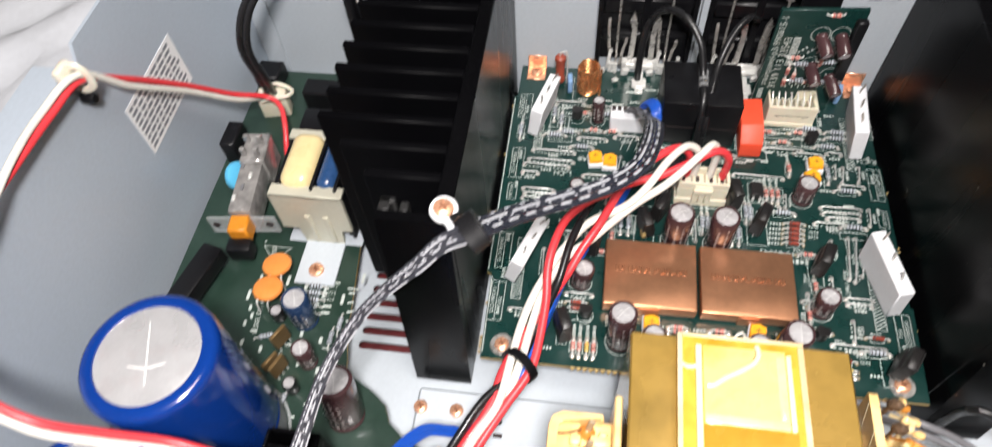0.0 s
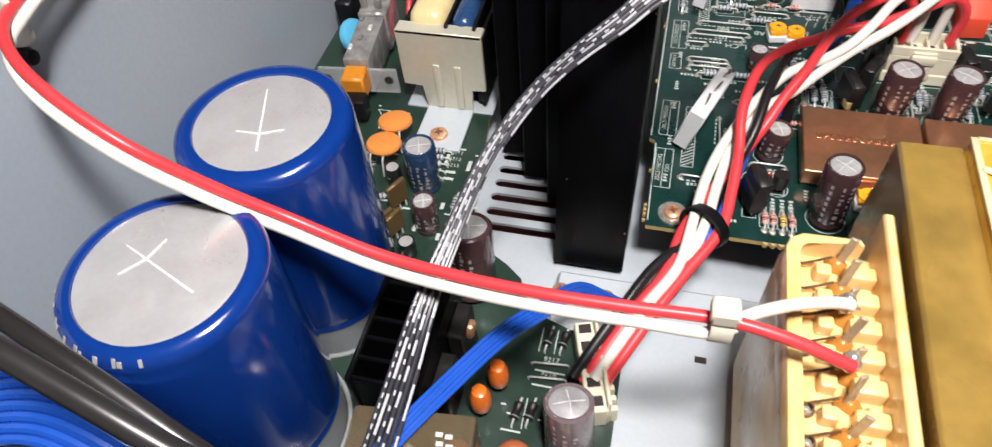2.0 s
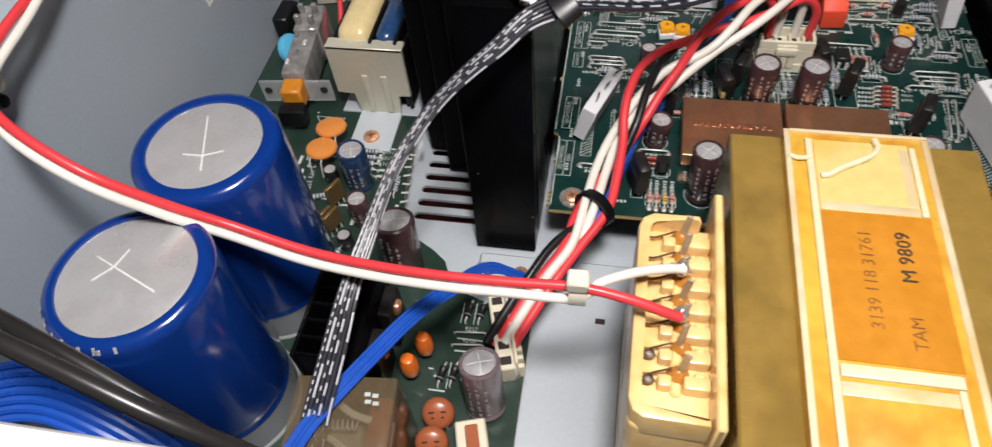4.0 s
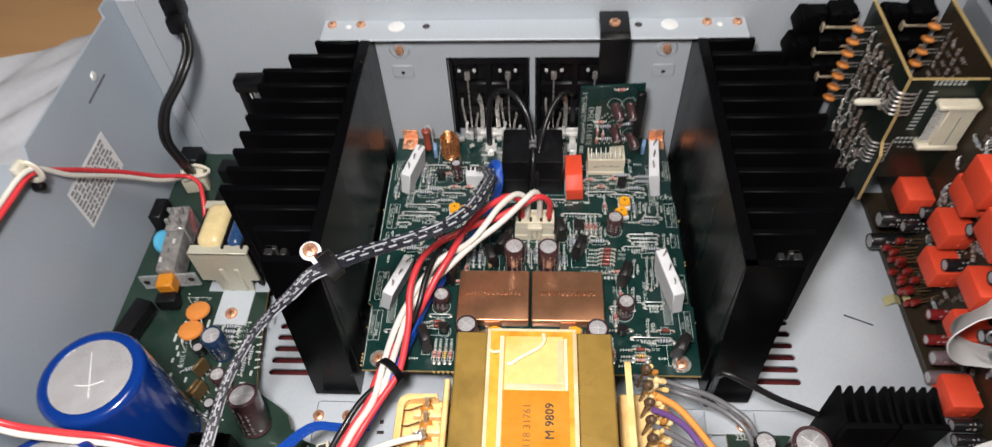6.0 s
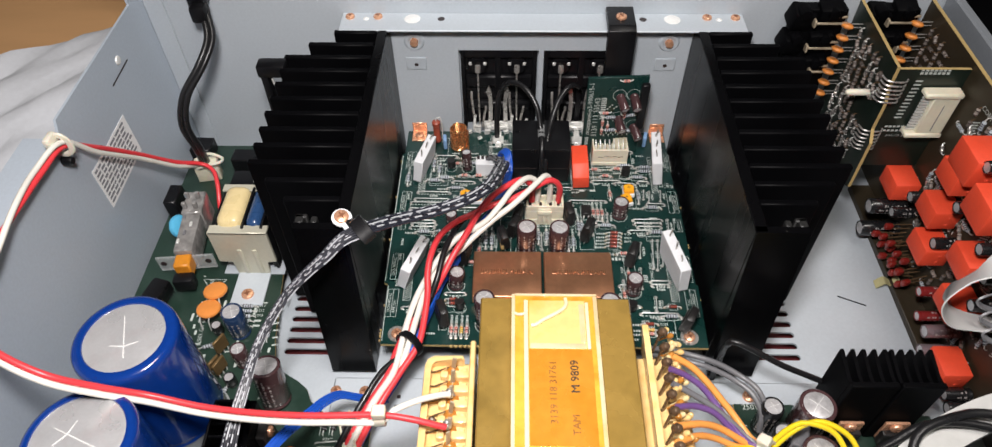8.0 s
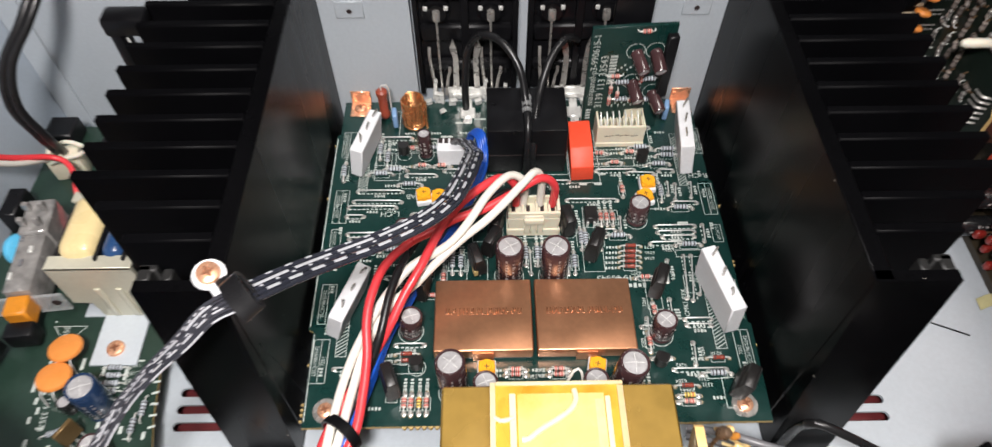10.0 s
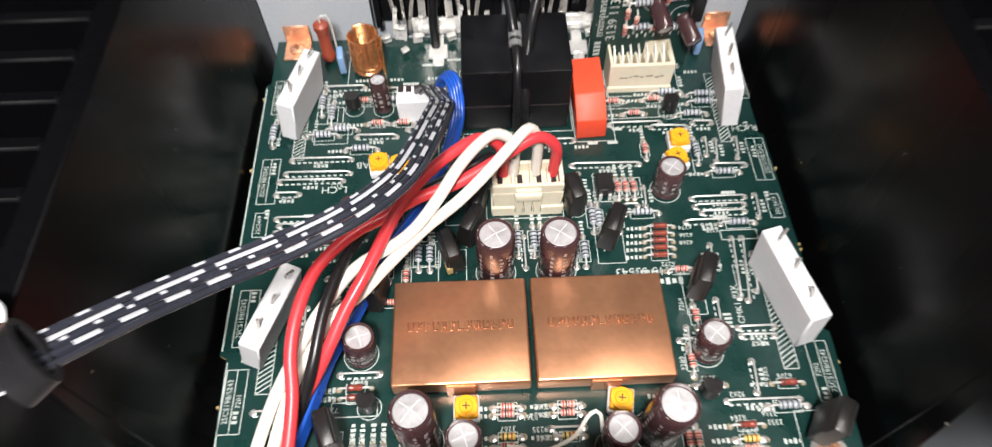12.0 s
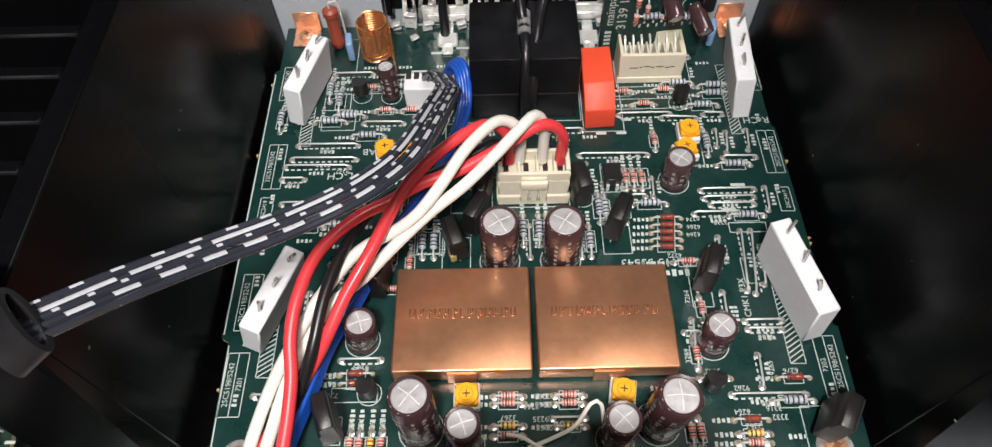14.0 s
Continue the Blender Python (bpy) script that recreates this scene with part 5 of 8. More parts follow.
# outlines round the resistors, with their numbers, and numbers beside the links
for kk, x, y, a in RESISTORS_A + RESISTORS_B + [("diode", *d) for d in DIODES]:
    n, w = (3.3, 1.5) if kk == "grey" else (2.3, 1.25)
    if a:
        frame_box(x - w, y - n, x + w, y + n, 0.2)
        digits(x, y + n + 4.4, 90)
    else:
        frame_box(x - n, y - w, x + n, y + w, 0.2)
        digits(x - n - 4.6, y)
for x0, y0, x1, y1 in WIRE_LINKS_A + WIRE_LINKS_B:
    if abs(x1 - x0) > abs(y1 - y0):
        digits((x0 + x1) / 2, y0 - 2.3)
    else:
        digits((x0 + x1) / 2 + 1.9, (y0 + y1) / 2, 90)
        n = int(abs(y1 - y0) / 1.6)
        for k in range(n):
            y = y0 + (k + 0.15) * (y1 - y0) / n
            line(x0 - 0.8, y, x0 - 0.8, y - 1.0, 0.4)
for s in (-1, 1):
    for k in range(8):
        digits(s * 70.8, 44 + 14 * k + 2 * (k % 3), 90, 3 + k % 2)
for x, y, a in ((-55, 146, 0), (-57, 143, 90), (-44, 148, 0), (-36, 152, 0), (-47, 152, 0), (-52, 134, 0), (-60, 134, 90), (-24, 152, 0), (-20, 148, 90), (52, 141, 0), (48, 139, 0), (44, 137, 0), (54, 147, 90), (58, 151, 0), (34, 139, 0), (20, 122, 0), (12, 121, 0), (-14, 121, 0), (-8, 117, 0), (8, 117, 0), (-31, 92, 0), (-36, 90, 90), (-32, 106, 0), (-44, 92, 0), (-50, 86, 0), (-54, 90, 0), (-46, 76, 90), (-50, 70, 90), (-52, 66, 0), (-56, 84, 90), (-60, 88, 0), (52, 64, 90), (49, 82, 90), (31, 79, 0), (-24, 92, 90), (-4, 92, 90), (8, 92, 90), (14, 92, 90), (30, 45, 0), (36, 41, 90), (-31, 44, 90), (-52, 31, 0), (-57, 34, 90), (-60, 40, 0), (10, 30, 0), (-4, 31, 0), (60, 33, 0), (42, 29, 0)):
    digits(x, y, a)
for x0, y0, x1, y1 in ((-60, 134.5, -52, 141), (-50, 141, -38, 145), (-37, 141, -21, 147), (-22.5, 117, -15, 128), (28, 132.5, 52, 136.5), (30, 141.5, 53, 156.5), (18.5, 124, 30.5, 147), (-16, 128.5, 18, 155), (-9, 97.5, 12.5, 108), (22, 102, 27.5, 110.5), (26.5, 103, 35.5, 110), (-60, 126.5, -50, 132), (55, 88, 65, 91), (47, 110.5, 52, 125), (-48, 43, -37, 46.5), (-30, 83, -22, 91)):
    frame_box(x0, y0, x1, y1, 0.25)
part("printed_marking", bm, M_PRINT, main_board, "white printed component outlines and numbers", smooth=False)
bm = bmesh.new()
for x0, y0, x1, y1 in WIRE_LINKS_A + WIRE_LINKS_B:
    for x, y in ((x0, y0), (x1, y1)):
        lathe(bm, [(0, 0.25), (0.6, 0.2), (0.95, 0.04)], 10, (x, y, 0))
for _, x, y, a in RESISTORS_A + RESISTORS_B:
    s = 4.75 if _ == "grey" else 3.25
    for k in (-1, 1):
        lathe(bm, [(0, 0.25), (0.6, 0.2), (0.95, 0.04)], 10, (x + k * s * math.cos(radians(a)), y + k * s * math.sin(radians(a)), 0))
tagged(part("solder_joint", bm, M_SOLDER, main_board, "small dull solder joints"), kind="stuff")

# ---- wiring ----
def cord(name, points, r, mat, parent, label="", step=2.0, seg=10):
    bm = bmesh.new()
    sweep(bm, points, r, seg, step)
    return part(name, bm, mat, parent, label)


def moved(points, dx, dy, dz):
    return [(x + dx, y + dy, z + dz) for x, y, z in points]


# thick loom from the transformer supply to the main board plug
loom = thing("wire_loom", "thick red, white, black and blue wire loom over the board", "wire loom")
TAIL = [(-60.0, 19.5, 9.5), (-65.5, 6, 7), (-71.5, -5, 5), (-77.0, -15, 1.0), (-82.0, -24, -4)]
cord("red_wire", [(-4.2, 104.5, 12), (-5.0, 104, 24), (-10.6, 102.0, 30), (-20.7, 93.5, 31), (-27.7, 85.4, 30), (-32.4, 77.2, 28), (-36.8, 67.8, 26), (-42.0, 59.7, 22), (-46.0, 52.6, 17.5), (-51.0, 45.5, 12), (-64.0, 21.0, 8)] + moved(TAIL[1:], -2.2, -0.5, 0), 1.5, M_RED_WIRE, loom)
cord("red_wire", [(9.2, 104, 12), (9.3, 103, 24), (4.0, 101.7, 30), (-6.0, 96.2, 28.5), (-16.3, 90.6, 27), (-25.5, 87.6, 26), (-33.7, 82.9, 25), (-40.6, 78.7, 25), (-48.2, 70.0, 25), (-51.8, 59.9, 24), (-53.2, 51.1, 21), (-52.8, 41.9, 17), (-53.6, 30, 13.5), (-55.6, 18.0, 11)] + moved(TAIL[1:], 3.0, 0, 1), 1.5, M_RED_WIRE, loom)
cord("white_wire", [(-1.5, 104.5, 12), (-1.5, 104, 25), (-6.9, 102.3, 31), (-14.2, 92.9, 33), (-20.3, 82.8, 32), (-25.8, 77.6, 28), (-31.4, 75.2, 24.5), (-40.1, 71.6, 21.5), (-47.6, 62.7, 19), (-51.3, 57.0, 17), (-57.2, 44.8, 14), (-60.6, 33.3, 12), (-62.6, 20.4, 11.5)] + moved(TAIL[1:], 0.4, 0, 2), 1.45, M_WHITE_WIRE, loom)
cord("white_wire", [(4.6, 104.5, 12), (4.6, 104, 26), (2.1, 103.0, 32), (-2.3, 97.3, 33), (-8.8, 89.7, 32), (-15.5, 83.5, 30), (-24.1, 78.7, 25.5), (-33.3, 71.5, 21), (-39.0, 66.6, 18), (-45.0, 62.2, 16), (-50.7, 55.0, 14), (-55.1, 43.3, 12.5), (-57.4, 31.9, 11.5), (-59.4, 19.6, 11.5)] + moved(TAIL[1:], 1.6, -0.8, -1), 1.45, M_WHITE_WIRE, loom)
cord("black_wire", [(-6.8, 104.5, 11), (-7.0, 103, 20), (-9.5, 99.9, 24), (-20.5, 93.8, 23), (-31.5, 88.4, 22), (-38.0, 82.0, 22.5), (-43.0, 71.8, 23.0), (-46.5, 60.8, 22), (-48.8, 50.0, 18), (-52.0, 42.4, 12), (-56.0, 33.0, 8.5), (-60.5, 19.6, 7)] + moved(TAIL[1:], -5.0, 0, 1), 1.4, M_BLACK_WIRE, loom)
for k in range(4):
    cord("blue_wire", [(-22.5 + 0.5 * k, 140, 8), (-21 + 0.6 * k, 138.5, 14 + 0.6 * k), (-18.2 + 0.8 * k, 133, 16.5 + 0.8 * k), (-17.4 + 0.8 * k, 126, 12), (-20 + k, 116, 9 + k), (-24 + 0.8 * k, 104, 9 + k), (-27.5, 92, 10 + 1.5 * k), (-33.0, 84, 9 + 1.5 * k), (-37.5, 75, 8 + 1.5 * k), (-42.0, 65, 7 + 1.5 * k), (-47.4, 54.6, 6 + 1.4 * k), (-51.2, 42, 5 + 1.4 * k), (-57.4, 18.8, 7 + 1.2 * k)] + moved(TAIL[1:], 0.6 + 0.6 * k, 0, -5 + 0.4 * k), 0.85, M_BLUE_WIRE, loom)


def cable_tie(x, y, z, ru, rv, axis_turn, mat, label, width=3.2, group="cable ties", knob=True):
    t = thing("cable_tie", label, "cable tie", (x, y, z), axis_turn, group=group)
    bm = bmesh.new()
    n = 22
    rings = []
    for k in range(n):
        a = 2 * math.pi * k / n
        c, s = math.cos(a), math.sin(a)
        rings.append([bm.verts.new((c * (ru + d), s * (rv + d), w)) for d, w in ((0, -width / 2), (0.9, -width / 2), (0.9, width / 2), (0, width / 2))])
    for k in range(n):
        p, q = rings[k], rings[(k + 1) % n]
        for j in range(4):
            bm.faces.new((p[j], p[(j + 1) % 4], q[(j + 1) % 4], q[j]))
    part("band", bm, mat, t)
    if knob:
        bm = bmesh.new()
        box(bm, -2.2, 2.2, rv + 0.2, rv + 3.6, -2.4, 2.4, 0.5)
        part("lock", bm, mat, t)
    return t


cable_tie(-59.6, 19.5, 9.6, 6.0, 4.6, (78, 0, -38), M_BLACK_PLASTIC, "black cable tie round the thick wire loom", 3.4, knob=False)


# grey signal ribbon with white printed dashes, clipped to the heatsink
def ribbon(label, points, n, r, pitch, mat, dash_mat, dashes, up=(0, 0, 1), turns=((0, 0), (1, 0)), spread=((0, 1), (1, 1))):
    """Wires side by side along a line; the band turns round its line and its wires close up as given along the way."""
    def along(keys, u):
        for (a, p), (b, q) in zip(keys, keys[1:]):
            if u <= b:
                return p + (q - p) * (u - a) / (b - a)
        return keys[-1][1]

    rb = thing("ribbon_cable", label, "ribbon cable")
    base = frames_along(spline(points, 1.0), up)
    track = []
    for i, (c, side, top) in enumerate(base):
        u = i / (len(base) - 1)
        a = radians(along(turns, u))
        track.append((c, side * math.cos(a) + top * math.sin(a), top * math.cos(a) - side * math.sin(a), along(spread, u)))
    for k in range(n):
        off = (k - (n - 1) / 2) * pitch
        bm = bmesh.new()
        rings = []
        for c, side, top, w in track[::2] + track[-1:]:
            p = c + side * off * w + top * 0.25 * math.sin(k * 2.4 + c.y * 0.07)
            rings.append([bm.verts.new(p + side * (r * math.cos(math.pi * j / 4)) + top * (r * math.sin(math.pi * j / 4))) for j in range(8)])
        for p, q in zip(rings, rings[1:]):
            for j in range(8):
                bm.faces.new((p[j], p[(j + 1) % 8], q[(j + 1) % 8], q[j]))
        wire = part("wire", bm, mat, rb)
        on, gap, breadth = dashes[k % len(dashes)]
        if dash_mat is None or not on:
            continue
        bm = bmesh.new()
        i = 3 + k
        while i < len(track) - 3:
            prev = None
            for c, side, top, w in track[i:i + on + 1]:
                p = c + side * off * w + top * 0.25 * math.sin(k * 2.4 + c.y * 0.07)
                ring = [bm.verts.new(p + side * (r * 1.03 * math.sin(b)) + top * (r * 1.03 * math.cos(b))) for b in (-breadth, -breadth / 3, breadth / 3, breadth)]
                if prev:
                    for j in range(3):
                        bm.faces.new((prev[j], prev[j + 1], ring[j + 1], ring[j]))
                prev = ring
            i += on + gap
        tagged(part("printed_dash", bm, dash_mat, wire, "pale printed dashes"), kind="stuff")
    return rb


RIB_A = [(-70.8, 26.2, 79.8), (-62.8, 36.6, 72.5), (-54.0, 46.2, 65.6), (-43.7, 54.8, 60.6), (-33.4, 63.0, 57.9), (-26.0, 72.8, 54.6), (-22.4, 84.7, 49.4), (-20.2, 98.3, 42.0), (-19.2, 111.9, 32.5), (-21.4, 124.9, 21.4), (-23.6, 133, 16), (-26.0, 137.5, 9)]
RIB_B = [(-70.8, 26.2, 79.8), (-79, 23.5, 76.6), (-85.8, 19, 71.6), (-93.3, 14.2, 66.8), (-100.2, 8.7, 61.6), (-105.6, 1.3, 56.5), (-109.8, -8.4, 52), (-112.9, -20.5, 46), (-115.6, -34.4, 40), (-117.4, -49.3, 33), (-119.6, -63, 25), (-121.5, -72, 16)]
ribbon("dark grey ribbon cable with pale dashes over the board", RIB_A, 5, 0.66, 1.16, M_NAVY_WIRE, M_WIRE_PRINT, ((2, 4, 0.4), (11, 2, 0.65), (1, 4, 0.45), (4, 3, 0.7), (0, 1, 0)), turns=((0, 0), (0.25, -10), (0.7, 5), (1, 0)), spread=((0, 1.15), (0.15, 1.15), (0.45, 1.2), (1, 1.15)))
ribbon("dark grey ribbon cable with pale dashes past the heatsink", RIB_B, 6, 0.5, 1.08, M_GREY_WIRE, M_WIRE_PRINT, ((7, 3, 0.5), (0, 1, 0), (3, 2, 0.5), (1, 2, 0.4), (8, 3, 0.6), (1, 1, 0.35)), up=(0.3, -0.5, 0.8), turns=((0, 20), (0.3, 42), (0.5, 40), (0.75, 22), (1, 10)), spread=((0, 1.0), (0.1, 0.75), (0.25, 0.55), (0.45, 0.55), (0.6, 0.7), (0.75, 0.95), (1, 1.15)))
BLUE_A = [(-70, 2, -9), (-75.2, -1.3, -2.7), (-80.9, -3.5, 3.4), (-86.4, -5.8, 9.6), (-90.4, -11.4, 15.2), (-94.5, -20.1, 20.8), (-101.9, -31.3, 24.8), (-110, -45.2, 25.6), (-119.2, -61.9, 25.4), (-123, -72, 25.2)]
ribbon("flat blue ribbon cable rising from the supply board", BLUE_A, 5, 0.47, 0.84, M_BLUE_WIRE, None, ((0, 1, 0),))

clip = thing("cable_clip", "black plastic cable clip screwed to the heatsink top", "cable clip")
ALONG = Vector((0.76, 0.50, 0.42)).normalized()
ACROSS = ALONG.cross(Vector((0.1, -0.35, 1))).normalized()
OUT = ACROSS.cross(ALONG)
bm = bmesh.new()
n = 28
rings = []
for k in range(n):
    a = 2 * math.pi * k / n
    rings.append([bm.verts.new(Vector((-70.9, 26.2, 79.7)) + ACROSS * (math.cos(a) * (4.4 + d)) + OUT * (math.sin(a) * (1.5 + d)) + ALONG * w) for d, w in ((0, -2.6), (1.1, -2.6), (1.1, 2.6), (0, 2.6))])
for k in range(n):
    p, q = rings[k], rings[(k + 1) % n]
    for j in range(4):
        bm.faces.new((p[j], p[(j + 1) % 4], q[(j + 1) % 4], q[j]))
part("loop", bm, M_BLACK_WIRE, clip)
bm = bmesh.new()
box(bm, -1.6, 1.6, -3.4, 3.4, -0.8, 0.8, 0.5, segments=2, m=mm_pose(-75.4, 29.4, 77.6, 40, 10))
part("foot", bm, M_BLACK_WIRE, clip)
lug = thing("eyelet", "pale tinned eyelet under a copper screw on the heatsink", "eyelet", (-80.2, 33.0, 78.2), (14, 0, 40))
bm = bmesh.new()
lathe(bm, [(0, 0.9), (3.8, 0.9), (4.0, 0.5), (3.8, 0), (0, 0)], 24)
box(bm, -1.9, 1.9, -8.0, -3.0, -0.2, 0.8, 0.3)
part("ring", bm, M_CERAMIC, lug)
bm = bmesh.new()
rod(bm, (0, 0, -5), (0, 0, 0.2), 2.0, 12)
part("stem", bm, M_SOLDER, lug)
screw(-80.2, 33.0, 79.1, 2.9, "copper cross-head screw holding the cable clip", (14, 0, 40))

# red and white pair from the transformer round the case wall to the supply plug
pair = thing("wire_pair", "red and white supply wire pair tied along the case wall", "wire pair")
RUN = [(-43, -37.3, 50.5), (-60, -35.2, 51.9), (-75, -35.4, 51.4), (-90, -35.3, 50.8), (-107, -34, 49.8), (-125, -32, 50), (-143, -30.6, 55.5), (-155.3, -33, 65.5), (-167, -35, 77), (-182, -30.5, 84), (-194, -22, 85.5), (-200, -12, 85), (-201.5, 6, 86), (-202.5, 30, 84.5), (-203, 52, 83), (-202.5, 69, 81), (-202.5, 85, 66), (-200.5, 107, 41), (-195, 125, 18)]
RED_RUN = [(-37.5, -37.2, 47), (-41.5, -37, 48.6), (-49, -36.3, 51)] + RUN[1:] + [(-187, 134, 8), (-180, 131, 6), (-175.5, 122, 4), (-174, 113, -3), (-174, 110, -10.5)]
cord("red_wire", RED_RUN, 1.18, M_RED_WIRE, pair)
WHITE_RUN = [(-36.8, -24.2, 46.5), (-40, -25.0, 47.6), (-48, -28.6, 50.0), (-56, -33.2, 51)] + moved(RUN[1:10], 0, -1.6, -2.1) + moved(RUN[10:11], 0.2, -1.0, -2.2) + moved(RUN[11:13], 1.6, 0.4, -1.8) + moved(RUN[13:14], 0.4, 0.4, 2.2) + moved(RUN[14:15], -1.2, -1.0, 2.2) + moved(RUN[15:16], 0.6, 0, 2.5) + moved(RUN[16:], 1.8, -1.5, -1.8) + [(-190.5, 138, 3), (-189.5, 141, 0)]
cord("white_wire", WHITE_RUN, 1.18, M_WHITE_WIRE, pair)
cable_tie(-60.2, -36.0, 51.0, 1.7, 2.9, (90, 0, 92), M_NYLON, "natural nylon tie round the red and white pair", 3.8)
for y, z in ((-13, 83), (69.5, 82.5)):
    tie = thing("tie_mount", "natural nylon tie holding the wire pair to the case wall", "cable tie", (-206.6, y, z), group="wall ties")
    bm = bmesh.new()
    box(bm, 0, 3.2, -5.5, 1.5, 0.5, 5.8, 1.0, segments=2)
    part("lock", bm, M_NYLON, tie)
    bm = bmesh.new()
    sweep(bm, [(0.5, 0, 3), (4, 0.2, 4.2), (6.4, 0.5, 1.0), (6.0, 0.6, -4.5), (2.6, 0.4, -6.5), (0.3, 0, -5)], 0.9, 8, 0.8, flat=1.6)
    part("band", bm, M_NYLON, tie)
    bm = bmesh.new()
    lathe(bm, [(0, 4.5), (1.6, 4.2), (2.2, 2.5), (2.2, 0)], 14, m=mm_pose(0, 0, -10, 0, 0, 90))
    part("plug", bm, M_BLACK_PLASTIC, tie)

# mains wires from the rear grommet to the supply plug
mains = thing("mains_wires", "two black mains wires from the rear grommet", "mains lead")
for dx, dz in ((-1.4, 0), (1.4, 0.6)):
    cord("black_wire", [(-175 + dx, 177, 86), (-171.5 + dx, 168, 80 + dz), (-168.5 + dx, 158, 73), (-173 + dx, 147, 64), (-182 + dx, 138, 52), (-186 + dx, 133, 37), (-185 + dx, 134, 21), (-187 + dx, 138.5, 9), (-188.5 + dx, 141.5, 2)], 1.6, M_BLACK_WIRE, mains)
bm = bmesh.new()
box(bm, -180, -171, 170, 180, 82, 94, 1.6, segments=2)
box(bm, -178, -169.5, 164, 171, 77, 86.5, 2.0, segments=2)
part("grommet", bm, M_BLACK_PLASTIC, mains, "black moulded cable grommet")
acp = thing("supply_plug", "cream nylon plug with a tie on the supply board", "connector", (-188.5, 141.5, -10), (0, 0, 12))
bm = bmesh.new()
box(bm, -6.5, 6.5, -3.6, 3.6, 0, 13, 0.8, segments=2)
part("housing", bm, M_CREAM, acp)
bm = bmesh.new()
sweep(bm, [(-4, -4.6, 12), (2, -6.4, 15), (9, -6, 15.5), (10, -1, 14), (3, 2, 16), (-4, 1, 14), (-4, -4.6, 12)], 0.9, 8)
part("tie", bm, M_NYLON, acp)

# wires on the right of the transformer, tied together
right = thing("wire_loom", "loom of orange, purple and grey transformer wires", "wire loom")
KNOT = (81, -33.6, 25)
PAST = [(84.5, -39, 21), (88, -47, 15), (92, -62, 6)]
RIGHT_WIRES = [
    ("orange_wire", M_ORANGE_WIRE, 1.35, [(46.2, -4.2, 43), (55, -7.1, 39), (61.1, -12, 35.5), (66, -16.9, 32), (70.7, -22.1, 29), (75.9, -30, 26.5)]),
    ("purple_wire", M_PURPLE_WIRE, 1.25, [(45.7, -10.5, 43), (52, -10.8, 39), (58.4, -13.5, 35.5), (63.3, -18.4, 32), (68.7, -26.1, 29), (75.3, -32.6, 26.5)]),
    ("grey_wire", M_MID_GREY, 1.2, [(45.7, -16.6, 43), (53.5, -18.2, 38.3), (61.2, -20.9, 34.1), (67.6, -24.1, 30.2), (74, -29, 27)]),
    ("purple_wire", M_PURPLE_WIRE, 1.25, [(45.9, -26.2, 43), (54, -23.3, 38.3), (61.9, -23.8, 34.1), (68.2, -27.5, 29.2), (74.7, -32.6, 25.5)]),
    ("orange_wire", M_ORANGE_WIRE, 1.35, [(44.5, -33.6, 43), (55.6, -29.8, 37.2), (63.9, -29.1, 32), (71.7, -31.5, 27.8)]),
    ("orange_wire", M_ORANGE_WIRE, 1.3, [(44.1, -39.8, 43), (53.8, -33.9, 36), (62.2, -32.2, 30), (70.1, -33.6, 26.5)]),
    ("yellow_wire", M_YELLOW_WIRE, 1.2, [(44.4, -44.6, 43), (58.3, -39, 34), (69.7, -35.3, 28)]),
]
for k, (nm, mat, r, way) in enumerate(RIGHT_WIRES):
    dx, dz = 1.2 * math.cos(k * 1.05), 1.2 * math.sin(k * 1.05)
    cord(nm, way + [(79.2 + dx, -33.6, 25 + dz)] + moved(PAST, dx + 0.8 * k - 2, 0, dz), r, mat, right)
cable_tie(*KNOT, 3.4, 3.0, (72, 0, 50), M_NYLON, "natural nylon tie round the transformer wires", 4.6)
yl = thing("wire_pair", "two yellow wires looping over the rectifier board", "wire pair")
for way in ([(79.5, -34.5, 26.5), (83, -32.2, 26), (90.4, -26.4, 25.5), (97, -23.5, 26), (102.9, -24.2, 26), (109.2, -26.3, 24), (112.7, -30.6, 21), (114.6, -36, 16), (115, -50, 6), (115, -66, 0)],
            [(79.5, -35.5, 25), (84, -33, 24.5), (92.4, -26.7, 24), (99.3, -23.3, 25), (105.4, -22.6, 25.4), (112, -24.9, 24), (117, -28.4, 21), (119, -34, 17), (120, -48, 8), (120, -66, 0)]):
    cord("yellow_wire", way, 1.1, M_YELLOW_WIRE, yl)
bk = thing("wire_pair", "black and grey wires running past the heatsink foot", "wire pair")
cord("black_wire", [(80.5, 21.0, -20), (80.0, 20.5, 4), (79.5, 17.5, 17), (82.0, 16.0, 19.5), (90, 13.2, 17), (102, 9, 12.5), (116, 6, 7.5), (128, 2, 4), (136, -6, 0)], 1.35, M_BLACK_WIRE, bk)
cord("grey_wire", [(46, 21, 6), (56, 17.5, 10), (66.4, 12.8, 12.6), (75.4, 10.6, 10.5), (84, 6.6, 8), (90, 0.6, 8), (93.2, -6, 4), (94, -9, -6)], 1.2, M_MID_GREY, bk)
cord("grey_wire", [(46, 19, 4), (56, 15.0, 8), (66.2, 10.6, 10.6), (75, 8.2, 8.5), (83, 4.4, 6.4), (88.4, -1.2, 6), (91.6, -8, 2), (92.4, -11, -8)], 1.2, M_MID_GREY, bk)

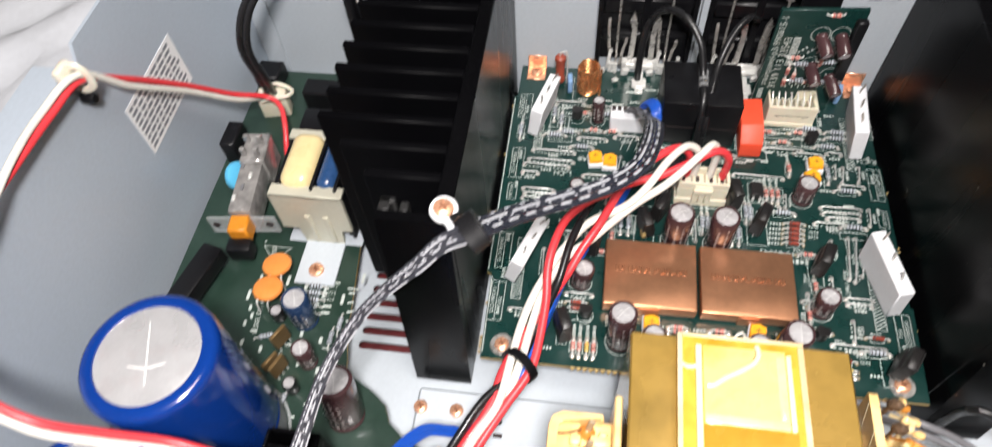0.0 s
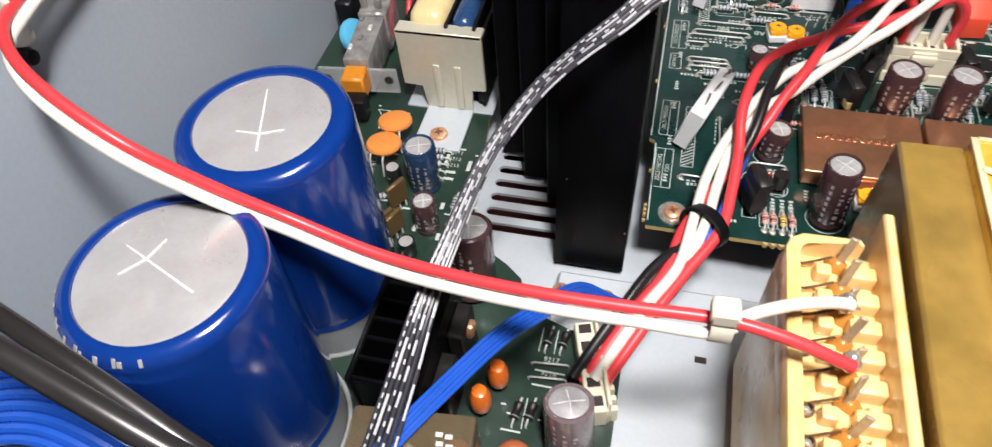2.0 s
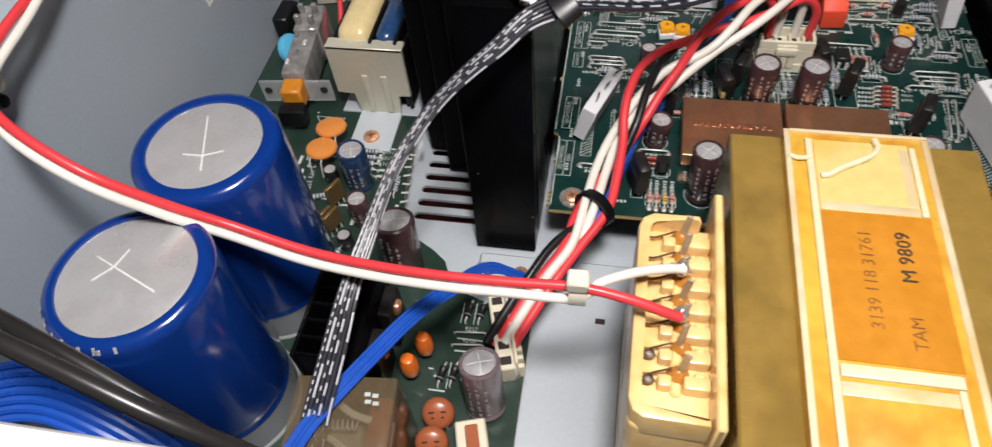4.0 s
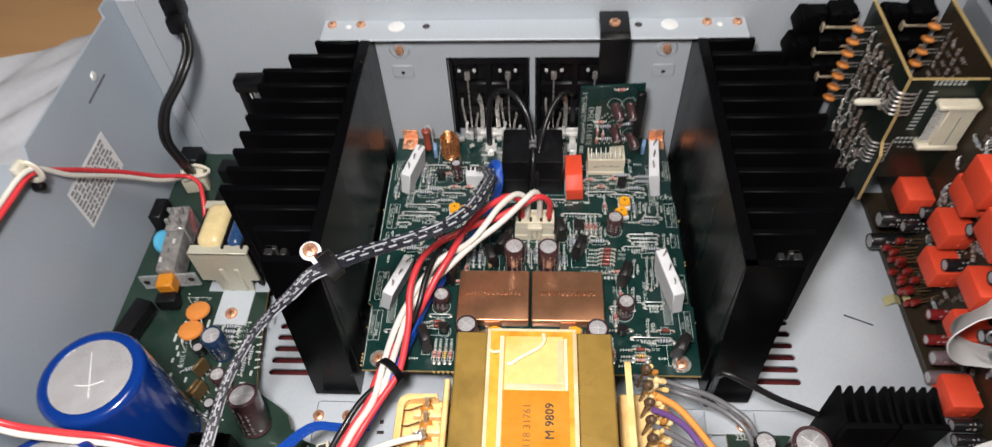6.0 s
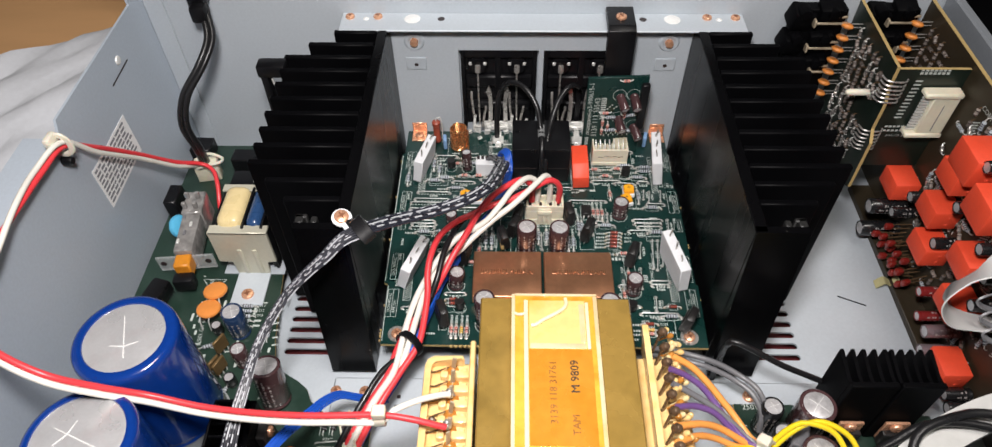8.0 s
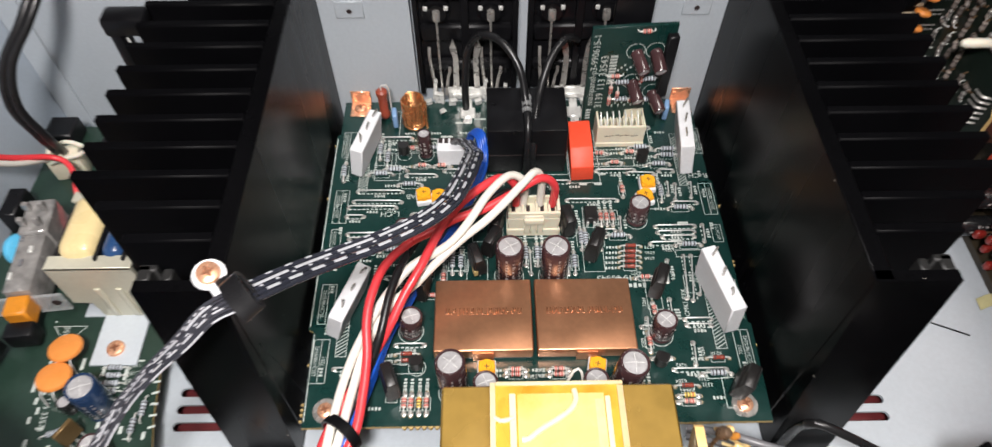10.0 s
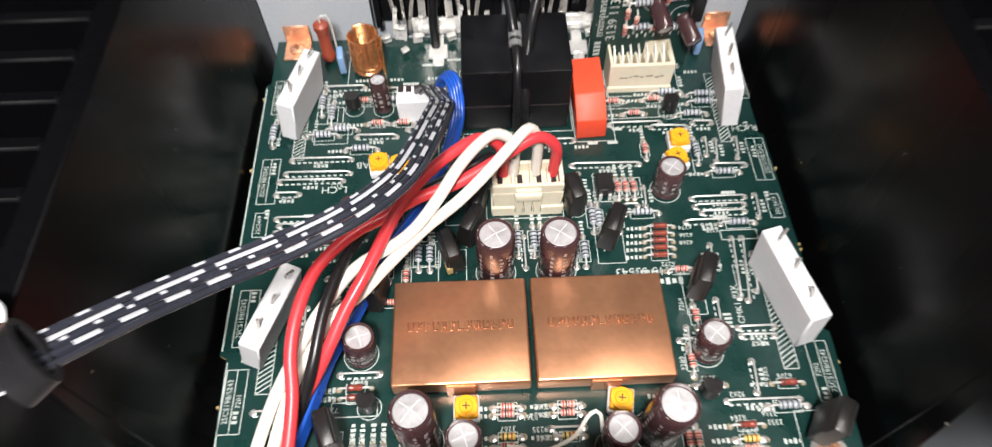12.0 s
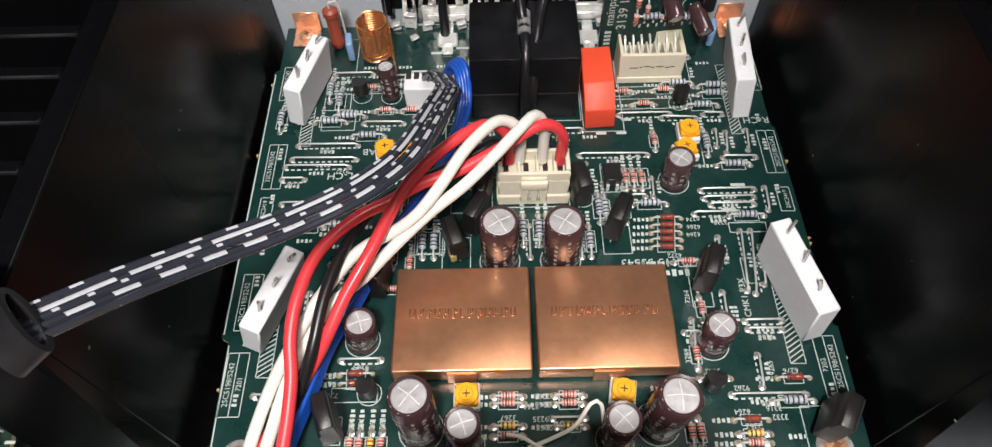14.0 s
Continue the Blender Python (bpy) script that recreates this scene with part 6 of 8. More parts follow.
# ---- rear: loudspeaker terminals, support, upright board ----
for x0 in (-43.5, 2.2):
    tb = thing("speaker_terminal", "black loudspeaker terminal block set into the rear panel", "terminal block", (x0, 0, 0), group="loudspeaker terminals")
    bm = bmesh.new()
    box(bm, 0.3, 41.8, 178.6, 179.8, 1, 56)
    housing = part("housing", bm, M_BLACK_PLASTIC, tb)
    for piece, x1, x2, y1, z1, z2, edge in (("side_wall", 0.3, 2.3, 174.6, 1, 56, 0.3), ("side_wall", 39.8, 41.8, 174.6, 1, 56, 0.3), ("top_wall", 2.3, 39.8, 174.6, 50, 55.5, 0.3), ("cross_rib", 2.3, 39.8, 175.4, 29, 37, 1.0), ("cross_rib", 2.3, 39.8, 175.0, 14, 19, 1.0), ("divider", 19.0, 22.2, 174.8, 1, 54, 0.3)):
        bm = bmesh.new()
        box(bm, x1, x2, y1, 178.6, z1, z2, edge)
        part(piece, bm, M_BLACK_PLASTIC, housing)
    for k, x in enumerate((9.5, 31)):
        bm = bmesh.new()
        lathe(bm, [(0, 0), (5.6, 0), (5.8, 1.4), (4.2, 1.8), (4.0, 3.4), (0, 3.4)], 20, m=mm_pose(x, 178.6, 43, 0, 90))
        part("post", bm, M_BLACK_PLASTIC, tb)
        bm = bmesh.new()
        box(bm, x - 1.6, x + 1.6, 173.6, 176.5, 40, 45, 0.8, segments=2)
        rod(bm, (x, 174.8, 40), (x, 174.8, 20), 0.55, 8)
        rod(bm, (x, 174.8, 20), (x + 0.4, 173.6, 4), 0.55, 8)
        rod(bm, (x + 0.4, 173.6, 4), (x + 0.4, 169, -1), 0.55, 8)
        part("prong", bm, M_SOLDER, tb, "bare tinned prong")
        bm = bmesh.new()
        for dx in (-4, 4):
            box(bm, x + dx - 0.9, x + dx + 0.9, 173.8, 174.6, 45.5, 47.4, 0.2)
        part("bright_tab", bm, M_TIN, tb)
        bm = bmesh.new()
        for dx in (-4.0, 4.0):
            sweep(bm, [(x + dx, 176, 22 - dx), (x + dx, 174.4, 18 - dx), (x + dx * 0.8, 174.6, 11), (x + dx * 0.5, 173, 2)], 0.7, 8, flat=0.4)
        part("contact_blade", bm, M_SOLDER, tb, "flat tinned contact blade")
        for i, (px, py, w, h, a) in enumerate(((-5.5, 169, 3.0, 3.0, 12), (-1.0, 170, 4.0, 5.5, -8), (4.5, 168.5, 3.2, 3.4, 20), (0.5, 164, 2.4, 2.0, 30), (6.0, 172, 1.6, 8.0, -6), (-3.5, 172.4, 1.4, 10.0, 5))):
            bm = bmesh.new()
            box(bm, -w / 2, w / 2, -0.4, 0.4, 0, h, 0.15, m=mm_pose(x + px, py, 0.2, a, -12, 8 * (i % 3) - 8))
            box(bm, -w / 2, w / 2, -2.4, 0.4, h - 0.5, h, 0.1, m=mm_pose(x + px, py, 0.2, a, -12, 8 * (i % 3) - 8))
            part("solder_tab", bm, M_TIN, tb, "bent tinned solder tab")
    bm = bmesh.new()
    box(bm, 12.4, 28.6, 171.4, 172.8, 0.8, 7.2, 0.3)
    box(bm, 14.2, 26.8, 170.4, 171.4, 2.4, 4.4, 0.3)
    part("contact_plate", bm, M_TIN, tb, "broad tinned contact plate")
    for sx in (-1, 1):
        bm = bmesh.new()
        prism(bm, [(20.5 + sx * 3.2, 7), (20.5 + sx * 5.6, 7), (20.5 + sx * 5.2, 24), (20.5 + sx * 6.6, 29), (20.5 + sx * 5.0, 33), (20.5 + sx * 3.6, 29), (20.5 + sx * 3.0, 22)], -172.8, -171.6, m=Matrix(((1, 0, 0, 0), (0, 0, -1, 0), (0, 1, 0, 0), (0, 0, 0, 1))))
        part("contact_arm", bm, M_SOLDER, tb, "bent tinned contact arm")
    bm = bmesh.new()
    box(bm, 19.0, 22.6, 157, 171.4, 0.05, 0.9, 0.25)
    box(bm, 17.6, 24.0, 160, 166, 0.05, 1.6, 0.5)
    part("strap", bm, M_TIN, tb, "tinned strap soldered to the board")
lead = thing("speaker_lead", "black sleeved leads arching over the relays", "lead")
cord("black_wire", [(-23.5, 165, 1), (-23.5, 166, 14), (-22, 168, 30), (-17, 166, 40), (-9, 160, 42), (-2, 152, 36), (0.6, 144, 26), (1.2, 134, 22), (1.0, 128.6, 12), (1.0, 128, 2)], 1.5, M_BLACK_WIRE, lead)
cord("black_wire", [(22, 170, 34), (17, 165, 39), (11, 158, 36), (6.5, 149, 28), (4.2, 138, 24), (3.2, 128.8, 14), (3.0, 128, 2)], 1.5, M_BLACK_WIRE, lead)
bm = bmesh.new()
for k in range(3):
    lathe(bm, [(1.4, 0), (2.0, 0.2), (2.0, 1.8), (1.4, 2)], 12, m=mm_pose(0.9, 139.5 + 2.6 * k, 24.0 + 0.8 * k, 0, -75))
part("clear_sleeve", bm, M_CLEAR, lead)

sup = thing("board_support", "black plastic support holding the upright board to the bracket", "support", (40, 0, 0))
bm = bmesh.new()
prism(bm, [(180, 75.5), (180, 78.5), (163, 78.5), (159.5, 77), (157.2, 38), (160.2, 38), (162.0, 58), (166, 74.3)], -7, 7, m=Matrix(((0, 0, 1, 0), (1, 0, 0, 0), (0, 1, 0, 0), (0, 0, 0, 1))))
bmesh.ops.bevel(bm, geom=list(bm.edges), offset=0.5, segments=2, affect="EDGES", profile=0.5)
part("body", bm, M_BLACK_PLASTIC, sup)
screw(40, 170, 78.5, 2.8)

ub = thing("upright_circuit_board", "dark green circuit board standing on end behind the connector", "circuit board", (43.5, 153.5, 0), (0, 0, 4))
bm = bmesh.new()
box(bm, -19, 13.0, 0, 1.6, 0.5, 53.6, 0.1)
part("panel", bm, M_PCB, ub)
bm = bmesh.new()
UPR = lambda x, z, a=0: Matrix.LocRotScale((x, -0.05, z), Euler((radians(90), radians(a), 0)), None)
letters(bm, "3139 113 33543", 3.0, UPR(-12.8, 27, -90))
letters(bm, "mainpanel-p3-990615-1", 2.7, UPR(-16.6, 33, -90))
for z0, z1, x, w in ((7.5, 13.5, -16.6, 2.0), (26, 41, -9.4, 2.8)):
    z = z0
    while z < z1:
        box(bm, x - w / 2, x + w / 2, -0.05, -0.02, z, z + 0.9)
        z += 1.5
for k in range(14):
    box(bm, 11.4, 12.2, -0.05, -0.02, 16 + 2.2 * k, 16.9 + 2.2 * k)
    box(bm, -7.5 + 1.2 * k, -6.7 + 1.2 * k, -0.05, -0.02, 32.5 + 1.2 * (k % 3), 33.4 + 1.2 * (k % 3))
    box(bm, -7.5 + 1.3 * k, -6.9 + 1.3 * k, -0.05, -0.02, 13.5 + 1.5 * (k % 2), 14.8 + 1.5 * (k % 2))
for cx, cz in ((-1.5, 42), (6, 42), (-1, 27), (8, 21)):
    for k in range(20):
        a, b = 2 * math.pi * k / 20, 2 * math.pi * (k + 1) / 20
        vs = [bm.verts.new((cx + r * math.cos(t), -0.04, cz + r * math.sin(t))) for r, t in ((3.4, a), (3.4, b), (3.65, b), (3.65, a))]
        bm.faces.new(vs)
part("printed_marking", bm, M_PRINT, ub, "white printed outlines and part number", smooth=False)
bm = bmesh.new()
box(bm, 9.2, 13.4, -3.2, 0, 20, 50, 0.5)
part("edge_strip", bm, M_BLACK_PLASTIC, ub, "black strip along the board edge")
cap_small = electrolytic(2.5, 9.5, M_BROWN, "slim dark brown", "standing out from the upright board", "slim capacitors on the upright board", cross=False)
UB = place(43.5, 153.5, 0, 4)
repeat(cap_small, [UB @ place(x, 0, z, rz, 112) for x, z, rz in ((-1.5, 42, 14), (6, 42, 6), (-1, 27, 10), (8, 21, 16))])
for k, (x, z, kk) in enumerate(((-9, 24, "pink"), (-9, 18, "pink"), (-6, 21, "pink"), (2.5, 29, "pink"), (3.0, 20, "pink"), (1, 52, "pink"), (4.5, 18, "grey"), (-4.5, 19, "grey"), (0.5, 18, "pink"), (5.5, 29, "grey"), (-5, 28, "grey"), (-8, 31, "pink"))):
    copy_thing(RES[kk], UB @ place(x, 0, z, 0, 90) @ pose(0, 0, 0, 0, 0, 90 if k < 5 else 0))

# bracket screws and pressed marks
for x in (-99.5, -85, 85, 99.5):
    screw(x, 176, 74.2, 2.4)
for x in (-67.1, 67.4):
    w = thing("washer_screw", "copper screw in a pressed ring on the bracket face", "screw", (x, 173, 61.4), (90, 0, 0), group="bracket face screws")
    bm = bmesh.new()
    lathe(bm, [(2.6, 0.05), (3.4, 0.9), (4.6, 1.0), (5.6, 0.0)], 28)
    part("pressed_ring", bm, M_STEEL, w)
    bm = bmesh.new()
    lathe(bm, [(0, 3.0), (1.7, 2.8), (2.2, 2.0), (2.2, 0)], 16)
    part("screw_end", bm, M_COPPER_SCREW, w)
    tb = thing("bracket_tab", "small pressed steel tab with a dark hole", "tab", (x, 173, 47), (90, 0, 0), group="bracket tabs")
    bm = bmesh.new()
    box(bm, -5.5, 5.5, -3.2, 4.5, 0.05, 0.8, 0.25)
    part("plate", bm, M_STEEL, tb)
    bm = bmesh.new()
    lathe(bm, [(0, 0.86), (1.1, 0.86), (1.1, 0.7)], 14)
    part("hole", bm, M_STRIPE_DARK, tb)
for x, r, mat in ((-67, 4.2, M_SCORE), (67, 4.2, M_SCORE), (-52, 1.9, M_STRIPE_DARK), (52, 1.9, M_STRIPE_DARK), (-91, 1.6, M_SCORE), (91, 1.6, M_SCORE)):
    bm = bmesh.new()
    if mat is M_SCORE:
        lathe(bm, [(0, 74.9), (r * 0.5, 74.8), (r, 74.22)], 24, (x, 174.5, 0))
    else:
        lathe(bm, [(0, 74.24), (r, 74.24), (r, 74.0)], 24, (x, 174.5, 0))
    part("dimple" if mat is M_SCORE else "hole", bm, mat, bracket)

# ---- supply board on the left ----
ZB = -10
st = thing("standby_transformer", "small transformer in a pale steel frame on the supply board", "transformer", (-146, 88, ZB))
bm = bmesh.new()
prism(bm, [(-15.5, 32.4), (13.2, 32.4), (13.2, 10.6), (8.6, 10.2), (7.8, 1), (-8.2, 1), (-9, 10.2), (-15.5, 10.6)], -0.7, 0.7, m=Matrix(((1, 0, 0, 0), (0, 0, 1, -15.6), (0, 1, 0, 0), (0, 0, 0, 1))))
box(bm, -15.5, 13.2, -16.3, -11, 31.2, 32.6, 0.3)
frame_front = part("frame_front", bm, M_STEEL_BRIGHT, st, "pale yellowish steel front plate")
for x in (-4.4, 3.0):
    bm = bmesh.new()
    box(bm, x, x + 2.4, -17.0, -16.2, 2, 20, 0.38, segments=2)
    part("pressed_rib", bm, M_STEEL_BRIGHT, frame_front)
bm = bmesh.new()
box(bm, -8.2, 8.2, -36, -14.9, 0.1, 1.2, 0.2)
part("foot", bm, M_STEEL, st, "pale steel foot")
bm = bmesh.new()
box(bm, -15.5, 13.2, 15.2, 16.6, 1, 32.4, 0.3)
box(bm, -15.5, 13.2, 12, 16.6, 31.2, 32.5, 0.3)
part("frame_back", bm, M_STEEL_BRIGHT, st)
bm = bmesh.new()
box(bm, -15, -13.4, -15, 15.2, 8, 31, 0.3)
part("lamination_block", bm, M_BLACK_PLASTIC, st)
bm = bmesh.new()
box(bm, 11.6, 13.0, -15, 15.2, 4, 30.6, 0.3)
part("lamination_block", bm, M_BLACK_PLASTIC, st)
bm = bmesh.new()
box(bm, -12.6, 0.2, -12.4, 13.4, 4, 36.4, 4.5, segments=4)
part("winding", bm, M_CREAM_COIL, st, "cream taped winding")
bm = bmesh.new()
box(bm, 1.6, 9.4, -12, 13, 4, 35, 3.6, segments=4)
part("winding", bm, M_BLUE_COIL, st, "dark blue taped winding")
bm = bmesh.new()
for x in (0.3, 9.6):
    box(bm, x, x + 1.2, -13.5, 13.5, 3, 33.8, 0.3)
part("bobbin_wall", bm, M_BLACK_PLASTIC, st)
screw(-146.5, 58.2, ZB + 1.2, 3.1)
bm = bmesh.new()
box(bm, -162, -131, 71.5, 104.5, ZB + 0.05, ZB + 0.9, 0.2)
tagged(part("mounting_plate", bm, M_STEEL), "pale steel plate under the small transformer", "mounting plate")

sw = thing("mains_switch", "grey clear-cased mains switch with an orange plunger", "switch", (-180, 88, ZB), (0, 0, 6))
bm = bmesh.new()
box(bm, -4.6, 4.6, -16, 18, 4, 18, 0.6, segments=2)
part("case", bm, M_SMOKE, sw, "smoky grey plastic case")
for k in range(5):
    bm = bmesh.new()
    box(bm, -4.0 + 2.2 * (k % 3), -2.6 + 2.2 * (k % 3), -11 + 5.5 * k, -8 + 5.5 * k, 17.9, 18.7, 0.2)
    part("moulded_mark", bm, M_MID_GREY if k % 2 else M_TIN, sw)
bm = bmesh.new()
box(bm, -5.2, 5.2, 8, 24, 3, 19.5, 0.8)
part("rear_block", bm, M_SMOKE, sw)
for k in range(4):
    bm = bmesh.new()
    box(bm, -4.4 + 5.4 * (k % 2), -2.2 + 5.4 * (k % 2), 11 + 7 * (k // 2), 13 + 7 * (k // 2), 19, 23.5, 0.3)
    part("terminal", bm, M_SMOKE, sw)
bm = bmesh.new()
box(bm, -4.0, 4.0, -24, -16, 7, 16, 0.8)
part("plunger", bm, M_PLUNGER, sw, "orange plunger")
bm = bmesh.new()
box(bm, -5, 5, -30, -23.6, 3, 11, 1.2, segments=2)
part("push_rod_end", bm, M_BLACK_PLASTIC, sw)
bm = bmesh.new()
box(bm, -14, 14, -17.4, -16.2, 5, 15, 0.2)
part("face_plate", bm, M_CLEAR, sw, "thin bright face plate with holes")
bm = bmesh.new()
for x in (-11, 11):
    lathe(bm, [(0, 0.3), (1.5, 0.3), (1.5, 0)], 14, m=mm_pose(x, -17.45, 11, 0, 90))
part("rivet", bm, M_STRIPE_DARK, sw)
blue_disc = thing("disc_capacitor", "light blue round safety capacitor behind the switch", "capacitor", (-190, 96, ZB + 9), (70, 0, 80))
bm = bmesh.new()
lathe(bm, [(0, 2.2), (4.5, 2.1), (6.0, 1.2), (6.3, 0), (6.0, -1.2), (4.5, -2.1), (0, -2.2)], 26)
part("body", bm, M_CYAN, blue_disc)
rod_black = thing("push_rod", "black plastic push rod lying along the case wall", "push rod", (0, 0, 0))
bm = bmesh.new()
box(bm, -4.5, 4.5, -34, 0, -4, 4, 1.2, segments=2, m=mm_pose(-186, 59, -1, -14))
part("rod", bm, M_BLACK_PLASTIC, rod_black)
for x, y, w, d, h in ((-197, 160, 12, 12, 9), (-160, 148, 30, 10, 12), (-199, 116, 7, 14, 13)):
    fb = thing("plastic_block", "black plastic housing at the back of the supply board", "housing", (x, y, ZB), group="black housings")
    bm = bmesh.new()
    box(bm, -w / 2, w / 2, -d / 2, d / 2, 0.2, h, 0.8)
    part("case", bm, M_BLACK_PLASTIC, fb)
bm = bmesh.new()
box(bm, -168, -146, 119, 131, ZB + 0.2, ZB + 16, 0.8, segments=2)
blk = part("filter_choke", bm, M_BLACK_PLASTIC)
tagged(blk, "black filter block with pale letters on the supply board", "filter")
bm = bmesh.new()
letters(bm, "A", 3.6, mm_pose(-151, 124.8, ZB + 16.06, 190))
letters(bm, "S", 3.6, mm_pose(-155, 124.2, ZB + 16.06, 190))
part("print", bm, M_PRINT, blk, smooth=False)

# orange disc capacitors
disc = thing("disc_capacitor", "orange ceramic disc capacitor leaning on the supply board", "capacitor", group="orange disc capacitors")
bm = bmesh.new()
lathe(bm, [(0, 1.5), (4.0, 1.4), (5.4, 0.9), (5.8, 0), (5.4, -0.9), (4.0, -1.4), (0, -1.5)], 28)
part("body", bm, M_ORANGE_DISC, disc)
for x in (-2.2, 2.2):
    bm = bmesh.new()
    sweep(bm, [(x, -4.0, -0.5), (x, -6.0, -1.6), (x, -6.4, -8.2)], 0.3, 6, 1.0)
    part("lead", bm, M_TIN, disc)
repeat(disc, [place(-160.0, 55.3, ZB + 8, 10, -10, 0), place(-160.3, 44.6, ZB + 8, -6, -8, 0)])

# capacitors of the supply board
repeat(electrolytic(5.0, 18.3, M_NAVY, "navy blue", "on the supply board", "supply board capacitors"), [place(-144.6, 36.6, ZB, 0)])
repeat(electrolytic(3.6, 13, M_BROWN, "small brown", "on the supply board", "supply board capacitors"), [place(-138.8, 20.0, ZB, 0)])
repeat(electrolytic(2.6, 7.0, M_BLACK_SLEEVE, "tiny black", "on the supply board", "supply board capacitors", cross=False), [place(-155.0, 36.5, ZB), place(-141.5, 9.0, ZB)])
repeat(electrolytic(6.6, 23, M_BROWN, "tall brown", "leaning on the supply board", "supply board capacitors"), [place(-119.4, 1.2, ZB, 0, -12, -3)])
repeat(electrolytic(5.8, 20, M_MAUVE, "grey-mauve", "beside the loom connector", "supply board capacitors"), [place(-84.6, -41.0, ZB, 0, -14, -4)])
for x, y, a, h in ((-149.5, 25.5, 62, 12), (-151, 16.5, 62, 8), (-147.0, 14.5, 66, 11)):
    q = thing("upright_part", "upright brass-edged part with long leads on the supply board", "transistor", (x, y, ZB), (0, 0, a), group="upright brass parts")
    bm = bmesh.new()
    box(bm, -3.6, 3.6, -0.7, 0.7, 3, h, 0.3)
    part("plate", bm, M_BRASS, q)
    for dx in (-2.4, 0, 2.4):
        bm = bmesh.new()
        rod(bm, (dx, 0, -1), (dx, 0, 3.2), 0.35, 6)
        part("leg", bm, M_TIN, q)
for k in range(5):
    copy_thing(RES["grey"], place(-144.6, 51.0 - 2.9 * k, ZB, 0))
for x, y, a in ((-131, 36, 90), (-133, 30, 90), (-158, 28, 20), (-144, 4, 80)):
    copy_thing(RES["grey"], place(x, y, ZB, a))
BLACK_DIODES = [(-99.3, -33.2, 82), (-95.8, -32.6, 82), (-95.2, -11.2, 82), (-91.2, -11.0, 82)]
black_diode = axial("rectifier_diode", "small black rectifier diode with a pale band on the supply board", M_EPOXY, (M_MID_GREY,), 4.6, 1.25, 8.0, "black rectifier diodes")
repeat(black_diode, [place(x, y, ZB, a) for x, y, a in BLACK_DIODES])
for y in (-18.6, -22.8):
    bm = bmesh.new()
    sweep(bm, [(-98.4, y - 0.5, ZB - 0.5), (-98.4, y - 0.5, ZB + 0.9), (-97.8, y - 0.4, ZB + 1.3), (-89.4, y + 0.4, ZB + 1.3), (-88.8, y + 0.5, ZB + 0.9), (-88.8, y + 0.5, ZB - 0.5)], 0.3, 6, smooth_line=False, up=(0, 1, 0))
    part("wire_link", bm, M_LINK, supply_board, "bare tinned wire link")
for x, y in ((-105.2, -27.2), (-107.9, -34.6)):
    tant = thing("dipped_capacitor", "orange dipped bead capacitor on the supply board", "capacitor", (x, y, ZB), (0, 0, 20), group="orange bead capacitors")
    bm = bmesh.new()
    lathe(bm, [(0, 2), (1.6, 2.3), (2.5, 4.0), (2.7, 6.0), (2.6, 10.0), (1.8, 12.2), (0, 12.9)], 18)
    part("bead", bm, M_ORANGE_BEAD, tant)
    for dx in (-1.2, 1.2):
        bm = bmesh.new()
        rod(bm, (dx, 0, -1), (dx * 0.7, 0, 2.6), 0.3, 6)
        part("lead", bm, M_TIN, tant)
for y in (-47, -55.4):
    bd = thing("disc_capacitor", "brown round disc capacitor standing on the supply board", "capacitor", (-96.8, y, ZB + 6), (40, 0, 12), group="brown disc capacitors")
    bm = bmesh.new()
    lathe(bm, [(0, 2.2), (3.2, 2.0), (4.4, 1.0), (4.7, 0), (4.4, -1.0), (3.2, -2.0), (0, -2.2)], 26)
    body = part("body", bm, M_BROWN_DISC, bd)
    bm = bmesh.new()
    for dx, dy, w in ((-2.4, 0.6, 1.8), (0.4, 0.6, 2.0), (-1.8, -0.9, 1.2), (0.2, -0.9, 1.6)):
        box(bm, dx, dx + w, dy, dy + 0.5, 2.0, 2.12)
    part("print", bm, M_STRIPE_DARK, body, "faint dark print")
    for dx in (-2, 2):
        bm = bmesh.new()
        rod(bm, (dx, -3.6, -0.5), (dx, -6.4, -4.2), 0.35, 6)
        part("lead", bm, M_TIN, bd)
low = thing("low_connector", "cream nylon connector with a brown insert on the supply board", "connector", (-85.2, -55, ZB), (0, 0, 17))
bm = bmesh.new()
box(bm, -4.2, 4.2, -6, 6, 0, 11, 0.5)
body = part("housing", bm, M_CREAM, low)
bm = bmesh.new()
box(bm, -1.6, 2.0, -4.6, 4.4, 10.2, 11.4, 0.3)
part("insert", bm, M_BROWN_DISC, body)

